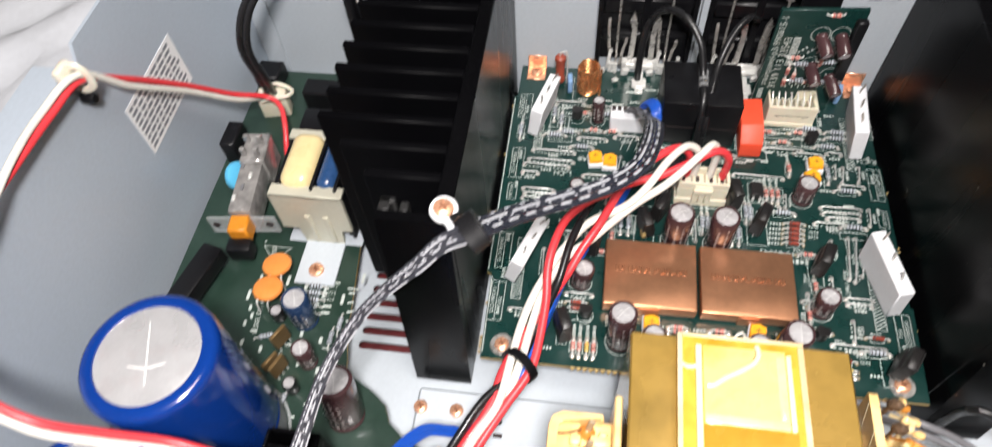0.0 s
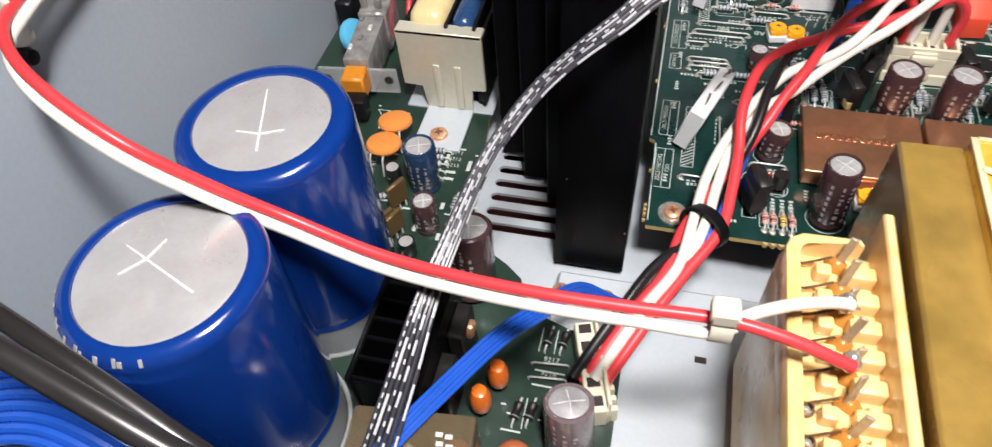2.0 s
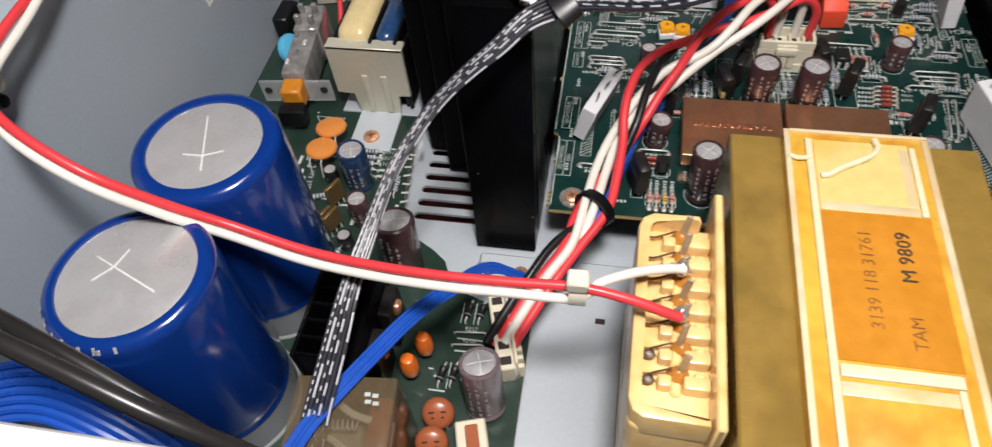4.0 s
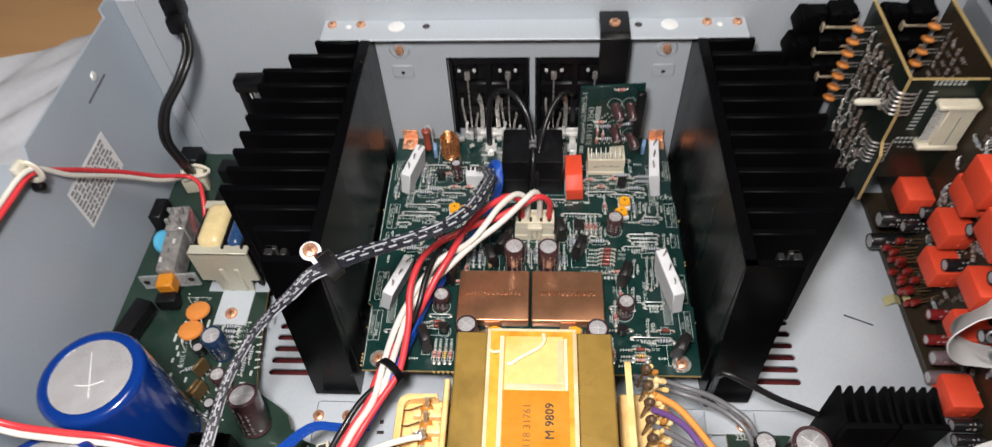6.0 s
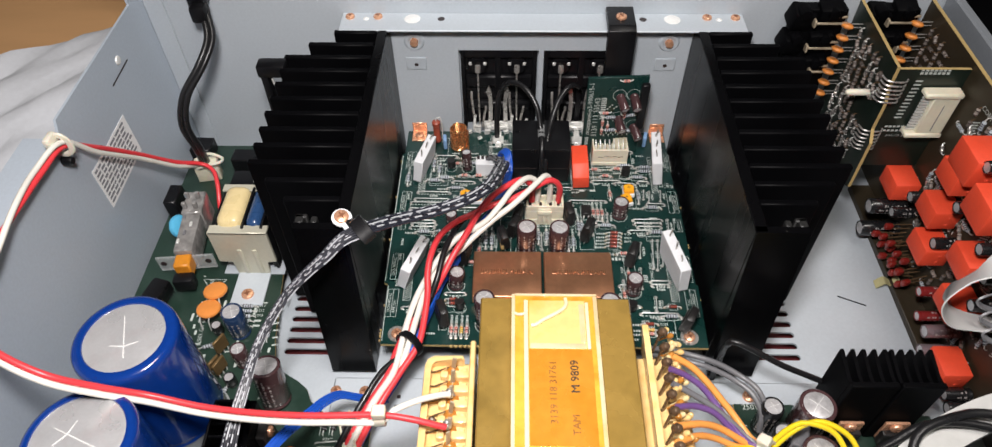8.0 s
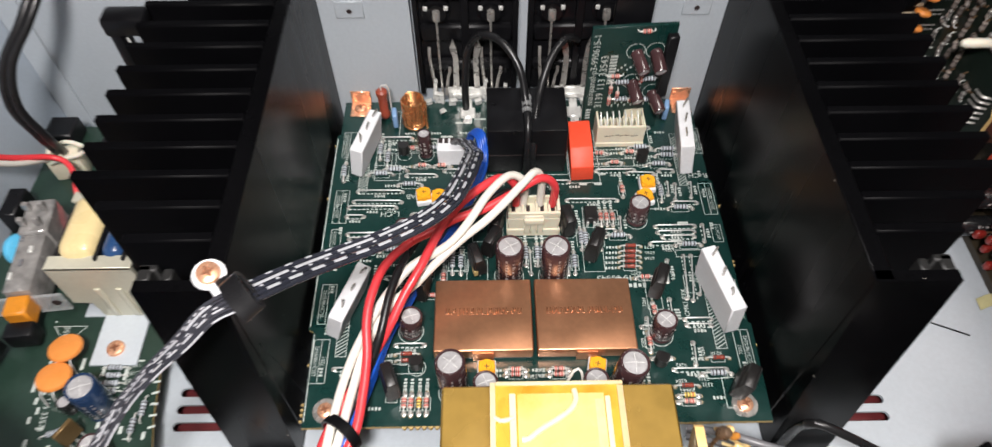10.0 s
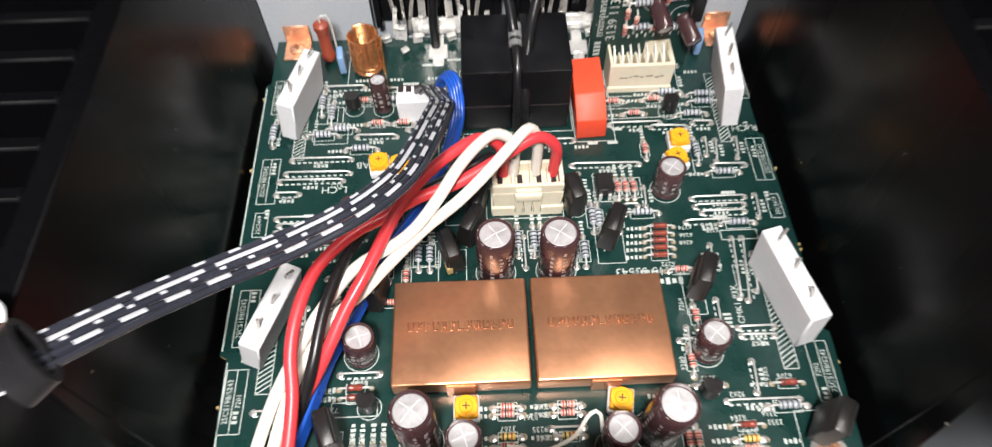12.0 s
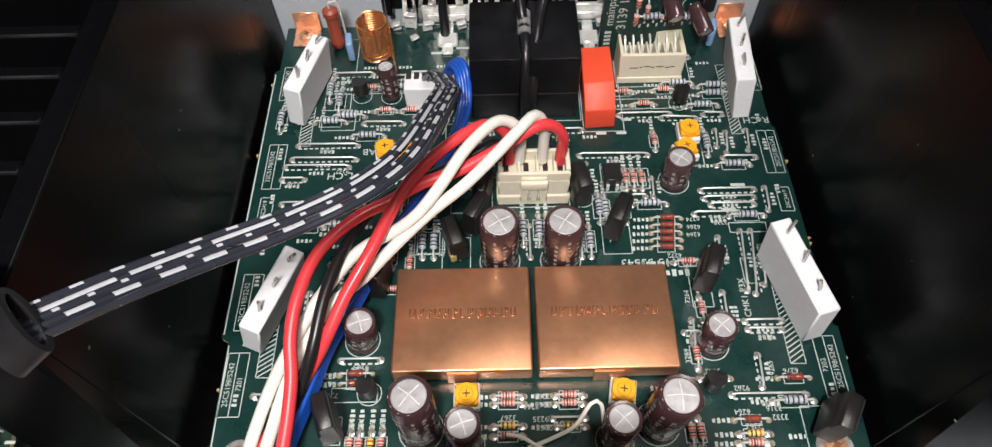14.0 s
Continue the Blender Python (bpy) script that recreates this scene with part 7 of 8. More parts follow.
# black finned regulator heatsink between the capacitors
rh = thing("regulator_heatsink", "small black finned heatsink on the supply board", "heatsink", (-123, -30, ZB))
bm = bmesh.new()
box(bm, 3, 6.0, -16, 16, 0.5, 30, 0.4)
part("plate", bm, M_BLACK_ALU, rh)
bm = bmesh.new()
box(bm, -11.2, -9.8, -16, 16, 0.5, 30, 0.4)
part("plate", bm, M_BLACK_ALU, rh)
for k in range(7):
    bm = bmesh.new()
    box(bm, -10, 3, -15.5 + 5.1 * k, -14.2 + 5.1 * k, 0.5, 30, 0.4)
    part("fin", bm, M_BLACK_FIN, rh)
for y in (-6, 8):
    rt = thing("regulator", "black power regulator screwed to the small heatsink", "regulator", (-115.2, -30 + y, ZB), (0, 0, 90), group="regulators")
    bm = bmesh.new()
    box(bm, -5, 5, -2.2, 2.0, 5, 22, 0.5)
    part("body", bm, M_EPOXY, rt)
    for dx in (-2.5, 0, 2.5):
        bm = bmesh.new()
        box(bm, dx - 0.4, dx + 0.4, -0.3, 0.3, -0.5, 5.2)
        part("leg", bm, M_TIN, rt)
    screw(-113.0, -30 + y, ZB + 18.5, 2.4, turn=(0, 90, 0))

# loom connector and smoky relay
lc = thing("loom_connector", "long cream nylon connector for the loom on the supply board", "connector", (-83.0, -20.5, ZB), (0, 0, 17))
bm = bmesh.new()
box(bm, -2.6, 2.6, -12.5, 12.5, 0, 8.5, 0.4)
part("housing", bm, M_CREAM, lc)
bm = bmesh.new()
box(bm, 2.4, 3.4, -12, 12, 0, 11, 0.3)
part("back_wall", bm, M_CREAM, lc)
for k in range(9):
    bm = bmesh.new()
    box(bm, 3.3, 5.2, -11.6 + 2.7 * k, -10.2 + 2.7 * k, 0, 6.5, 0.2)
    part("side_rib", bm, M_CREAM, lc)
for k in range(5):
    bm = bmesh.new()
    box(bm, -1.6, 1.6, -11 + 5 * k, -8.4 + 5 * k, 8.3, 8.56)
    part("cavity", bm, M_STRIPE_DARK, lc)
rl = thing("relay", "smoky clear-cased relay on the supply board", "relay", (-114.5, -61, ZB), (0, 0, 6))
bm = bmesh.new()
box(bm, -13.0, 13.0, -11, 10.4, 0.3, 33.5, 1.0, segments=2)
part("case", bm, M_SMOKE_BROWN, rl, "brownish clear cover")
bm = bmesh.new()
box(bm, -9, 4, -7, 3, 4, 22, 1.2)
part("mechanism", bm, M_PIN, rl, "dull metal frame inside the cover")
bm = bmesh.new()
box(bm, 5, 11, -8, 8, 3, 27, 1.5, segments=2)
part("coil", bm, M_BROWN_DISC, rl, "dark brown wound coil")
for y0, y1 in ((2, 6), (-7, -3)):
    bm = bmesh.new()
    sweep(bm, [(-8, y1, 26), (-3, y1 - 1, 28.5), (2, y0, 29), (6, y0 - 0.6, 27)], 1.0, 8, 1.2)
    part("contact_arm", bm, M_CREAM, rl, "pale contact arm")
bm = bmesh.new()
sweep(bm, [(-6 + 0.18 * k, 1.3 * math.cos(k * 0.9), 27 + 1.0 * math.sin(k * 0.9)) for k in range(50)], 0.25, 5, smooth_line=False)
part("spring", bm, M_TIN, rl)
bm = bmesh.new()
for k, (x, y) in enumerate(((6, 5.5), (8, 5.2), (6.4, 3.6), (8.4, 3.2))):
    box(bm, x - 0.8, x + 0.7, y - 0.5, y + 0.5, 33.5, 33.6)
part("print", bm, M_PRINT, rl, "pale print on the cover")

bm = bmesh.new()


def silk(text, x, y, size, a=0):
    letters(bm, text, size, mm_pose(x, y, ZB + 0.04, a))


def silk_bar(x, y, w, h, a=0):
    prism(bm, [(-w / 2, -h / 2), (w / 2, -h / 2), (w / 2, h / 2), (-w / 2, h / 2)], 0.03, 0.035, m=mm_pose(x, y, ZB, a))


for k in range(9):
    silk_bar(-168.5 + 1.7 * (k % 2), 60 - 3.4 * k, 1.1, 2.4, 4)
for k in range(6):
    silk_bar(-130 + 0.6 * k, 50 - 4.0 * k, 2.6, 0.8, 8 * (k % 3))
for x, y, w in ((-93.4, -20.4, 8), (-93.4, -24.6, 8), (-101.4, -33.6, 1), (-103.2, -31.4, 1.4), (-93.4, -33.8, 1), (-98, -42, 5), (-100, -38, 5), (-86, -28, 4), (-148, 40, 3), (-152, 30, 3), (-134, 26, 3)):
    silk_bar(x, y, w, 0.5)
silk("9217", -93.6, -16.9, 1.5)
silk("9218", -93.6, -21.0, 1.5)
silk("250", -167, 66, 2.0, 96)
for k, word in enumerate(("6211", "6212", "6213")):
    silk(word, -138.4, 52.2 - 2.9 * k, 1.5)
for k in range(2):
    silk_bar(-138.4, 43.4 - 2.9 * k, 3.4, 1.1)
silk("3139 113 33573", -164.5, 38, 2.0, -84)
for k in range(44):
    silk_bar(-172 + (k * 37 % 46), 70 - (k * 53 % 80), 0.8 + 1.8 * (k % 3), 0.7 + 0.5 * (k % 2), 90 * (k % 2))
for x0, y0, x1, y1 in ((-97.4, -7.6, -97.4, -15), (-93.3, -7.6, -93.3, -15), (-97.5, -28.6, -97.5, -37), (-172, 68, -160, 68), (-172, 68, -166, 61), (-160, 68, -166, 61)):
    d = math.hypot(x1 - x0, y1 - y0)
    silk_bar((x0 + x1) / 2, (y0 + y1) / 2, d, 0.25, math.degrees(math.atan2(y1 - y0, x1 - x0)))
tagged(part("printed_marking", bm, M_PRINT, supply_board, "white printed outlines", smooth=False), kind="stuff")
for x in (-96.2, -82.7):
    screw(x, 11.4, -20, 2.6)
for x, y, w, d in ((-66.5, 4, 3.2, 1.6), (-66.5, 9, 1.8, 1.8), (-54.5, -3.5, 3.2, 2.0)):
    ph = thing("plate_hole", "small dark pressed hole in the mounting plate", "hole", (x, y, -20), group="plate holes")
    bm = bmesh.new()
    box(bm, -w / 2, w / 2, -d / 2, d / 2, -0.2, 0.05)
    part("opening", bm, M_STRIPE_DARK, ph)

# white sticker with printed lines on the case wall
stk = thing("sticker", "white caution sticker with printed lines on the case wall", "sticker", (-207.15, 101, 42), (90, 0, 90))
bm = bmesh.new()
S = mm_pose(0, 0, 0, 1)
prism(bm, [(-20, -12), (20, -12), (20, 12), (-20, 12)], 0, 0.15, m=S)
paper = part("paper", bm, M_PAPER, stk)
bm = bmesh.new()
random.seed(3)
for k in range(9):
    x, y = -18.5, 9.2 - 2.45 * k
    while x < 16:
        w = random.uniform(1.6, 5.5)
        prism(bm, [(x, y), (min(x + w, 18.5), y), (min(x + w, 18.5), y + 1.35), (x, y + 1.35)], 0.16, 0.19, m=S)
        x += w + random.uniform(0.7, 1.3)
tagged(part("printed_line", bm, M_SHADOW_PRINT, paper, "dark printed lines", smooth=False), kind="stuff")
dent = thing("wall_slit", "short pressed slit and bright dot in the case wall", "slit", (-207.15, 134.5, 69.5), (90, 0, 90))
bm = bmesh.new()
box(bm, -10, 10, -0.4, 0.4, 0, 0.1, m=mm_pose(0, 0, 0, 2))
part("slit", bm, M_STRIPE_DARK, dent)
bm = bmesh.new()
lathe(bm, [(0, 1), (2.0, 0.6), (2.4, 0)], 14, (2.5, 5.4, 0))
part("dot", bm, M_SCORE, dent)

# leads at the front of the case: blue cable loop, black leads, front rail
fr = thing("ribbon_cable", "wide blue ribbon cable looping in front of the capacitors", "ribbon cable")
for k in range(7):
    bm = bmesh.new()
    sweep(bm, [(-200, -86, 20), (-194, -80, 38), (-184, -76, 47), (-170, -74, 50), (-156, -76, 47), (-142, -80, 38), (-130, -86, 24)], 1.05, 8, 2.0, shift=((k - 3) * 1.9, 0))
    part("wire", bm, M_BLUE_WIRE, fr)
ribbon("dark grey ribbon cable with pale dashes under the blue one", [(-200, -90, 8), (-192, -86, 34), (-176, -83, 44), (-158, -84, 40), (-140, -88, 24)], 4, 0.9, 1.7, M_GREY_WIRE, M_WIRE_PRINT, ((0, 1, 0), (5, 4, 0.9), (0, 1, 0), (2, 5, 0.5)))
fb2 = thing("black_lead", "thick black leads crossing in front of the capacitors", "lead")
cord("sleeve", [(-207, -66, 80), (-192, -71, 86), (-171, -74.4, 88), (-148, -79.6, 86), (-126, -84, 77), (-110, -85, 62), (-100, -87, 42)], 1.75, M_DARK_SLEEVE, fb2)
cord("sleeve", [(-207, -60, 76), (-192, -65, 80), (-172, -69, 82), (-150, -75, 78), (-128, -81, 68), (-112, -84, 50)], 1.6, M_DARK_SLEEVE, fb2)
blk2 = thing("cable_bundle", "black cable bundle behind the front rail", "cable bundle")
for k in range(5):
    cord("cable", [(-206, -94 + 2 * k, 6 + 5 * k), (-180, -90 + 2 * k, 12 + 5 * k), (-150, -90 + 1.5 * k, 10 + 5 * k), (-120, -92 + k, 6 + 4 * k), (-100, -94, 2 + 2 * k)], 3.4, M_BLACK_WIRE, blk2)
fp = thing("front_rail", "white painted front rail of the case with grey recess", "front rail")
bm = bmesh.new()
box(bm, -150.4, 205, -96.8, -91.4, 84, 88, 0.6)
part("flange", bm, M_CERAMIC, fp)
bm = bmesh.new()
box(bm, -205, -154, -96.8, -91.6, 84, 88, 0.6)
part("flange", bm, M_CERAMIC, fp)
bm = bmesh.new()
box(bm, -205, 205, -116, -96.8, 78, 82, 0.4)
part("recess", bm, M_RECESS, fp, "grey-brown recessed strip")
bm = bmesh.new()
box(bm, -205, 205, -135, -116, 78, 88, 0.6)
part("front_edge", bm, M_CERAMIC, fp)
bm = bmesh.new()
box(bm, -205, 205, -138, -135, -26, 88, 0.6)
part("front_panel", bm, M_CERAMIC, fp)

# ---- right side: upright input boards, jacks, red film capacitors ----
side = thing("side_circuit_board", "dark upright circuit board along the case side wall", "circuit board")
bm = bmesh.new()
box(bm, 196.0, 197.6, -40, 178, -22, 84, 0.1)
part("panel", bm, M_DARK_BROWN_BOARD, side)
bm = bmesh.new()
box(bm, 195.9, 197.7, -40, 178, 84, 84.4, 0.1)
part("edge", bm, M_PCB_EDGE, side, "tan cut edge")
bm = bmesh.new()
box(bm, 184.2, 195.9, 40, 150, -24.9, -21, 0.3)
part("foot_strip", bm, M_DARK_BROWN_BOARD, side)
bm = bmesh.new()
SIDE = lambda y, z, a=0: Matrix(((0, 0, -1, 195.96), (-1, 0, 0, y), (0, 1, 0, z), (0, 0, 0, 1))) @ mm_pose(0, 0, 0, a)
letters(bm, "COPY1-2", 2.6, SIDE(99, 74.5, 0))
for k in range(44):
    y, z = 112 - 2.9 * k, 2 + (k * 29 % 66)
    for j in range(4):
        prism(bm, [(0, 0), (5.5, 0), (5.5, 0.6), (0, 0.6)], 0, 0.02, m=SIDE(y, z + 1.6 * j, 40 if k % 3 else 90))
part("printed_marking", bm, M_PRINT, side, "white printed outlines", smooth=False)

inp = thing("input_circuit_board", "dark green upright input board behind the jacks", "circuit board")
bm = bmesh.new()
prism(bm, [(179, 4), (179, 83.5), (124.4, 82.4), (124.2, 70), (121, 64), (121, 48), (117, 42), (116.5, 12), (130, 4)], 0, 1.6, m=Matrix(((0, 0, 1, 161.2), (1, 0, 0, 0), (0, 1, 0, 0), (0, 0, 0, 1))))
for f in bm.faces:
    f.material_index = 0 if abs(f.calc_center_median().x - 162.0) > 0.5 else 1
part("panel", bm, [M_PCB_INPUT, M_PCB_EDGE], inp, smooth=False)
cross = thing("mode_circuit_board", "dark green board set crosswise with a white flat-cable socket", "circuit board")
bm = bmesh.new()
box(bm, 162.9, 195.7, 124.6, 126.2, 20, 81)
for f in bm.faces:
    f.material_index = 0 if abs(f.calc_center_median().y - 125.4) > 0.5 else 1
part("panel", bm, [M_PCB_INPUT, M_PCB_EDGE], cross, smooth=False)
bm = bmesh.new()
FRONT = lambda x, z, a=0: Matrix(((1, 0, 0, x - 2), (0, 0, -1, 124.56), (0, 1, 0, z), (0, 0, 0, 1))) @ mm_pose(0, 0, 0, a)
for x, z, w, h in ((178, 80, 14, 0.9), (178, 78.2, 14, 1.3), (174.5, 46, 14, 1.2), (173.5, 43.4, 12, 1.2)):
    for k in range(int(w / 2)):
        prism(bm, [(0, 0), (1.4, 0), (1.4, h), (0, h)], 0, 0.02, m=FRONT(x + 2 * k - w / 2 + 4, z))
letters(bm, "3139 113 33573", 1.3, FRONT(180, 40.6))
for k in range(11):
    prism(bm, [(0, 0), (3.4, 0), (3.4, 0.8), (0, 0.8)], 0, 0.02, m=FRONT(173.8 + 0.1 * k, 52 + 2.2 * k))
part("printed_marking", bm, M_PRINT, cross, "white printed lines", smooth=False)
soc = thing("flat_cable_socket", "white nylon flat-cable socket on the crosswise board", "connector", (186.6, 124.4, 58))
bm = bmesh.new()
box(bm, -4.5, 8, -5.5, 0, -11, 11, 0.5)
box(bm, -9.5, 8.4, -6.5, 0, 10.6, 13.5, 0.8)
box(bm, -9.5, 8.4, -6.5, 0, -13.5, -10.6, 0.8)
body = part("housing", bm, M_CREAM, soc)
bm = bmesh.new()
box(bm, 1.6, 2.0, -5.6, -5.4, -9.5, 6.5)
part("slot", bm, M_MID_GREY, body)
for k in range(12):
    bm = bmesh.new()
    box(bm, -8.6, -4.4, -3.6, -2.4, -10 + 1.7 * k, -9.2 + 1.7 * k)
    part("contact", bm, M_TIN, soc)

# right-angle pin rows joining the boards
for zc in (70, 40):
    row = thing("pin_row", "row of bent tinned link pins joining two boards", "pin row", (162.2, 124, zc), group="link pin rows")
    for k in range(6):
        bm = bmesh.new()
        sweep(bm, [(-4.5, 2.5, 6 - 2.4 * k), (-4.0, -1.5, 6.3 - 2.4 * k), (0, -3.2, 6.5 - 2.4 * k), (4.5, -2.6, 6.2 - 2.4 * k), (6.0, -0.4, 6 - 2.4 * k)], 0.45, 6, 1.2)
        part("pin", bm, M_SOLDER, row)
stand = thing("board_spacer", "pale nylon spacer peg through the input board", "spacer", (0, 0, 0))
bm = bmesh.new()
lathe(bm, [(0, -10), (1.0, -9.6), (1.7, -8), (1.7, 6), (0, 6)], 14, m=mm_pose(158.5, 135, 59.5, 0, 0, 90))
part("peg", bm, M_NYLON, stand)


def jack_block(x0, x1, z_low, strips, left_end):
    """Stacked jack housings on the rear panel, each level with a bent tinned strip."""
    j = thing("input_jacks", "black stacked input jack block with tinned contact strips", "jack block", group="input jack blocks")
    bm = bmesh.new()
    box(bm, x0 + 2, x1, 172, 179.4, z_low, 82, 0.5)
    part("body", bm, M_BLACK_FIN, j)
    w = (x1 - x0) / 2
    for k, z in enumerate(strips):
        for s in (0, 1):
            bm = bmesh.new()
            box(bm, 0, w - 2.2, -5 + s, 6, -4, 6.5 + 2 * s, 1.4, segments=2, m=mm_pose(x0 + s * w - 1 * (k % 2), 174, z - 0.6, 6 - 10 * s, 14, 8 - 14 * s))
            lathe(bm, [(0, 3), (2.6, 2.6), (3.2, 0), (3.2, -4)], 12, m=mm_pose(x0 + s * w + w * 0.4, 169.5, z + 5, 0, 90))
            part("jack_housing", bm, M_BLACK_FIN, j)
        bm = bmesh.new()
        box(bm, left_end[k], x1 - 0.5, 167.6, 168.2, z - 0.5, z + 0.7, 0.15)
        box(bm, left_end[k], left_end[k] + 1.2, 166.4, 169.6, z - 1.8, z + 2.4, 0.3)
        box(bm, x1 - 6, x1 - 1.0, 168.6, 169.4, z + 2.6, z + 3.8, 0.2)
        part("contact_strip", bm, M_PIN, j)
    return j


jack_block(126, 154, 12, (76.4, 61.6, 46.7), (136.5, 136.8, 142.8))
jack_block(164, 190, 40, (77.0, 61.6), (172.6, 183))
cer = thing("ceramic_capacitor", "orange ceramic disc capacitor on the input board", "capacitor", group="orange capacitors on the input board")
bm = bmesh.new()
lathe(bm, [(0, 1.2), (2.4, 1.1), (3.1, 0.5), (3.3, 0), (3.1, -0.5), (2.4, -1.1), (0, -1.2)], 18, m=mm_pose(0, 0, 0, 0, -12, 14))
part("disc", bm, M_ORANGE_DISC, cer)
for z in (-1.0, 1.0):
    bm = bmesh.new()
    rod(bm, (2, 0, z), (7.4, 0, z), 0.3, 6)
    part("lead", bm, M_SOLDER, cer)
repeat(cer, [place(153.8, 168, 75.3 - 7.05 * k) for k in range(7)] + [place(188.2, 168, 76.6 - 7.2 * k) for k in range(4)])
# body and leads are coloured darker for the shade between the upright boards
RES["dim"] = axial("film_resistor", "small grey-brown resistor on an upright board, darkened as in shade", M_DIM, (M_STRIPE_DARK, M_STRIPE_DARK), 3.6, 1.0, 5.2, "dull resistors on the upright boards", M_BURNT_SHADED)
spare["dim"] = False
RES["bright"] = axial("film_resistor", "small resistor with shiny solder on an upright board", M_SOLDER, (M_DIM, M_STRIPE_DARK), 3.2, 0.95, 5.6, "shiny resistors on the upright boards", M_TIN)
RES["bright"].matrix_basis = place(161.1, 131, 61, 0, 0, -90)
RES["dim"].matrix_basis = place(161.1, 128, 66, 0, 0, -90)
random.seed(7)
for k in range(15):
    for j in range(6):
        y, z = 163 - 6.2 * j + random.uniform(-1.4, 1.4), 8 + 4.7 * k + random.uniform(-1.2, 1.2)
        if y < 124 or (y < 140 and 44 < z < 56):
            continue
        copy_thing(RES[random.choice(("dim", "bright"))], place(161.1, y, z, 0, 0, -90) @ pose(0, 0, 0, 0, 0, random.choice([0, 0, 90, 30])))
for k in range(6):
    for j in range(4):
        copy_thing(RES["dim"], place(195.9, 164 - 6 * j, 46 + 5.6 * k, 0, 0, -90) @ pose(0, 0, 0, 0, 0, random.choice([0, 90, 30])))


# red boxed film capacitors standing out from the side board
def red_box(w, h, d):
    r = thing("film_capacitor", "bright red boxed film capacitor standing out from the side board", "capacitor", group="red boxed capacitors")
    bm = bmesh.new()
    box(bm, -d, 0, -w / 2, w / 2, -h / 2, h / 2, 0.8, segments=2)
    case = part("case", bm, M_RED_BOX, r)
    for z in (-h * 0.22, h * 0.18):
        bm = bmesh.new()
        lathe(bm, [(0, 0.25), (0.7, 0.2), (0.9, 0)], 10, m=mm_pose(-d * 0.4, -w / 2, z, 0, 90))
        part("moulded_dot", bm, M_RED_BOX, case)
    for z in (-h * 0.3, h * 0.3):
        bm = bmesh.new()
        rod(bm, (-0.5, 0, z), (9, 0, z), 0.35, 6)
        part("lead", bm, M_TIN, r)
    return r


RED_AT = [(118, 14), (85, 52), (84.5, 30), (76, 12.5), (50.5, 33), (42, 13), (24, -12)]
RED_TALL = [(81, 65), (59, 58)]
repeat(red_box(16, 11, 13), [place(194.6, y, z, 0, 0, 0) for y, z in RED_AT])
repeat(red_box(18, 14.5, 13.5), [place(194.6, y, z, 0, 0, 0) for y, z in RED_TALL])
lying = electrolytic(2.9, 12.5, M_BLACK_SLEEVE, "slim black", "standing out from the side board", "black side board capacitors", cross=False)
repeat(lying, [place(195.9, y, z, 0, 0, -90) for y, z in ((100, 22), (106, 4), (70, 72), (71, 46), (70, 22), (47, 46), (45, 62), (32, 26), (36, 40), (12, -16), (6, -18))])
fat = electrolytic(4.2, 21, M_BLACK_SLEEVE, "dark", "standing out from the side board", "dark side board capacitors", cross=False)
repeat(fat, [place(195.9, y, z, 0, 0, -90) for y, z in ((113, 1), (110.5, -14))])
dull = electrolytic(2.5, 14, M_DULL_RED, "dull red", "standing out from the side board", "dull red side board capacitors", cross=False)
repeat(dull, [place(195.9, y, z, 0, 0, -90) for y, z in ((58, 0), (50, -9))])
silver = electrolytic(3.2, 17, M_MAUVE, "grey-mauve", "standing out from the side board", "mauve side board capacitors", cross=False)
repeat(silver, [place(195.9, y, z, 0, 0, -90) for y, z in ((38, -4), (33, -13))])
dip = thing("dipped_capacitor", "small red dipped film capacitor low on the side board", "capacitor", group="small red dipped capacitors")
bm = bmesh.new()
box(bm, -5.4, -1, -1.4, 1.4, -2.0, 2.0, 1.1, segments=3)
part("body", bm, M_DIP_RED, dip)
for z in (-1.6, 1.6):
    bm = bmesh.new()
    rod(bm, (-2, 0, z), (8.5, 0, z), 0.3, 6)
    part("lead", bm, M_BURNT_SHADED, dip)
repeat(dip, [place(187.6 - 3 * (k % 2), 103 - 3.9 * k, -4 - 3.2 * (k % 3), 8 * (k % 3), 0, 0) for k in range(9)] + [place(184.4 + 2.2 * (k % 3), 104.5 - 4.4 * k, -12 - 2.6 * (k % 2), 12 * (k % 3), 0, 6) for k in range(8)])
random.seed(4)
for k in range(130):
    kk = random.choice(["dim", "dim", "grey", "bright"])
    copy_thing(RES[kk], place(195.9, random.uniform(24, 116), random.uniform(-16, 74), 0, 0, -90) @ pose(0, 0, 0, 0, 0, random.choice([0, 90, 40])))

# white flat cable bent over beside the side board
ffc = thing("flat_cable", "wide white flat cable with a blue edge, bent in a loop", "flat cable")
bm = bmesh.new()
LOOP = [(208, 21, 71), (196, 21, 72), (182, 21, 70.5), (170, 20.5, 64), (163, 20, 54), (162, 20, 45), (167, 19.5, 36), (178, 19, 30.5), (192, 18.5, 28.5), (208, 18, 28.5)]


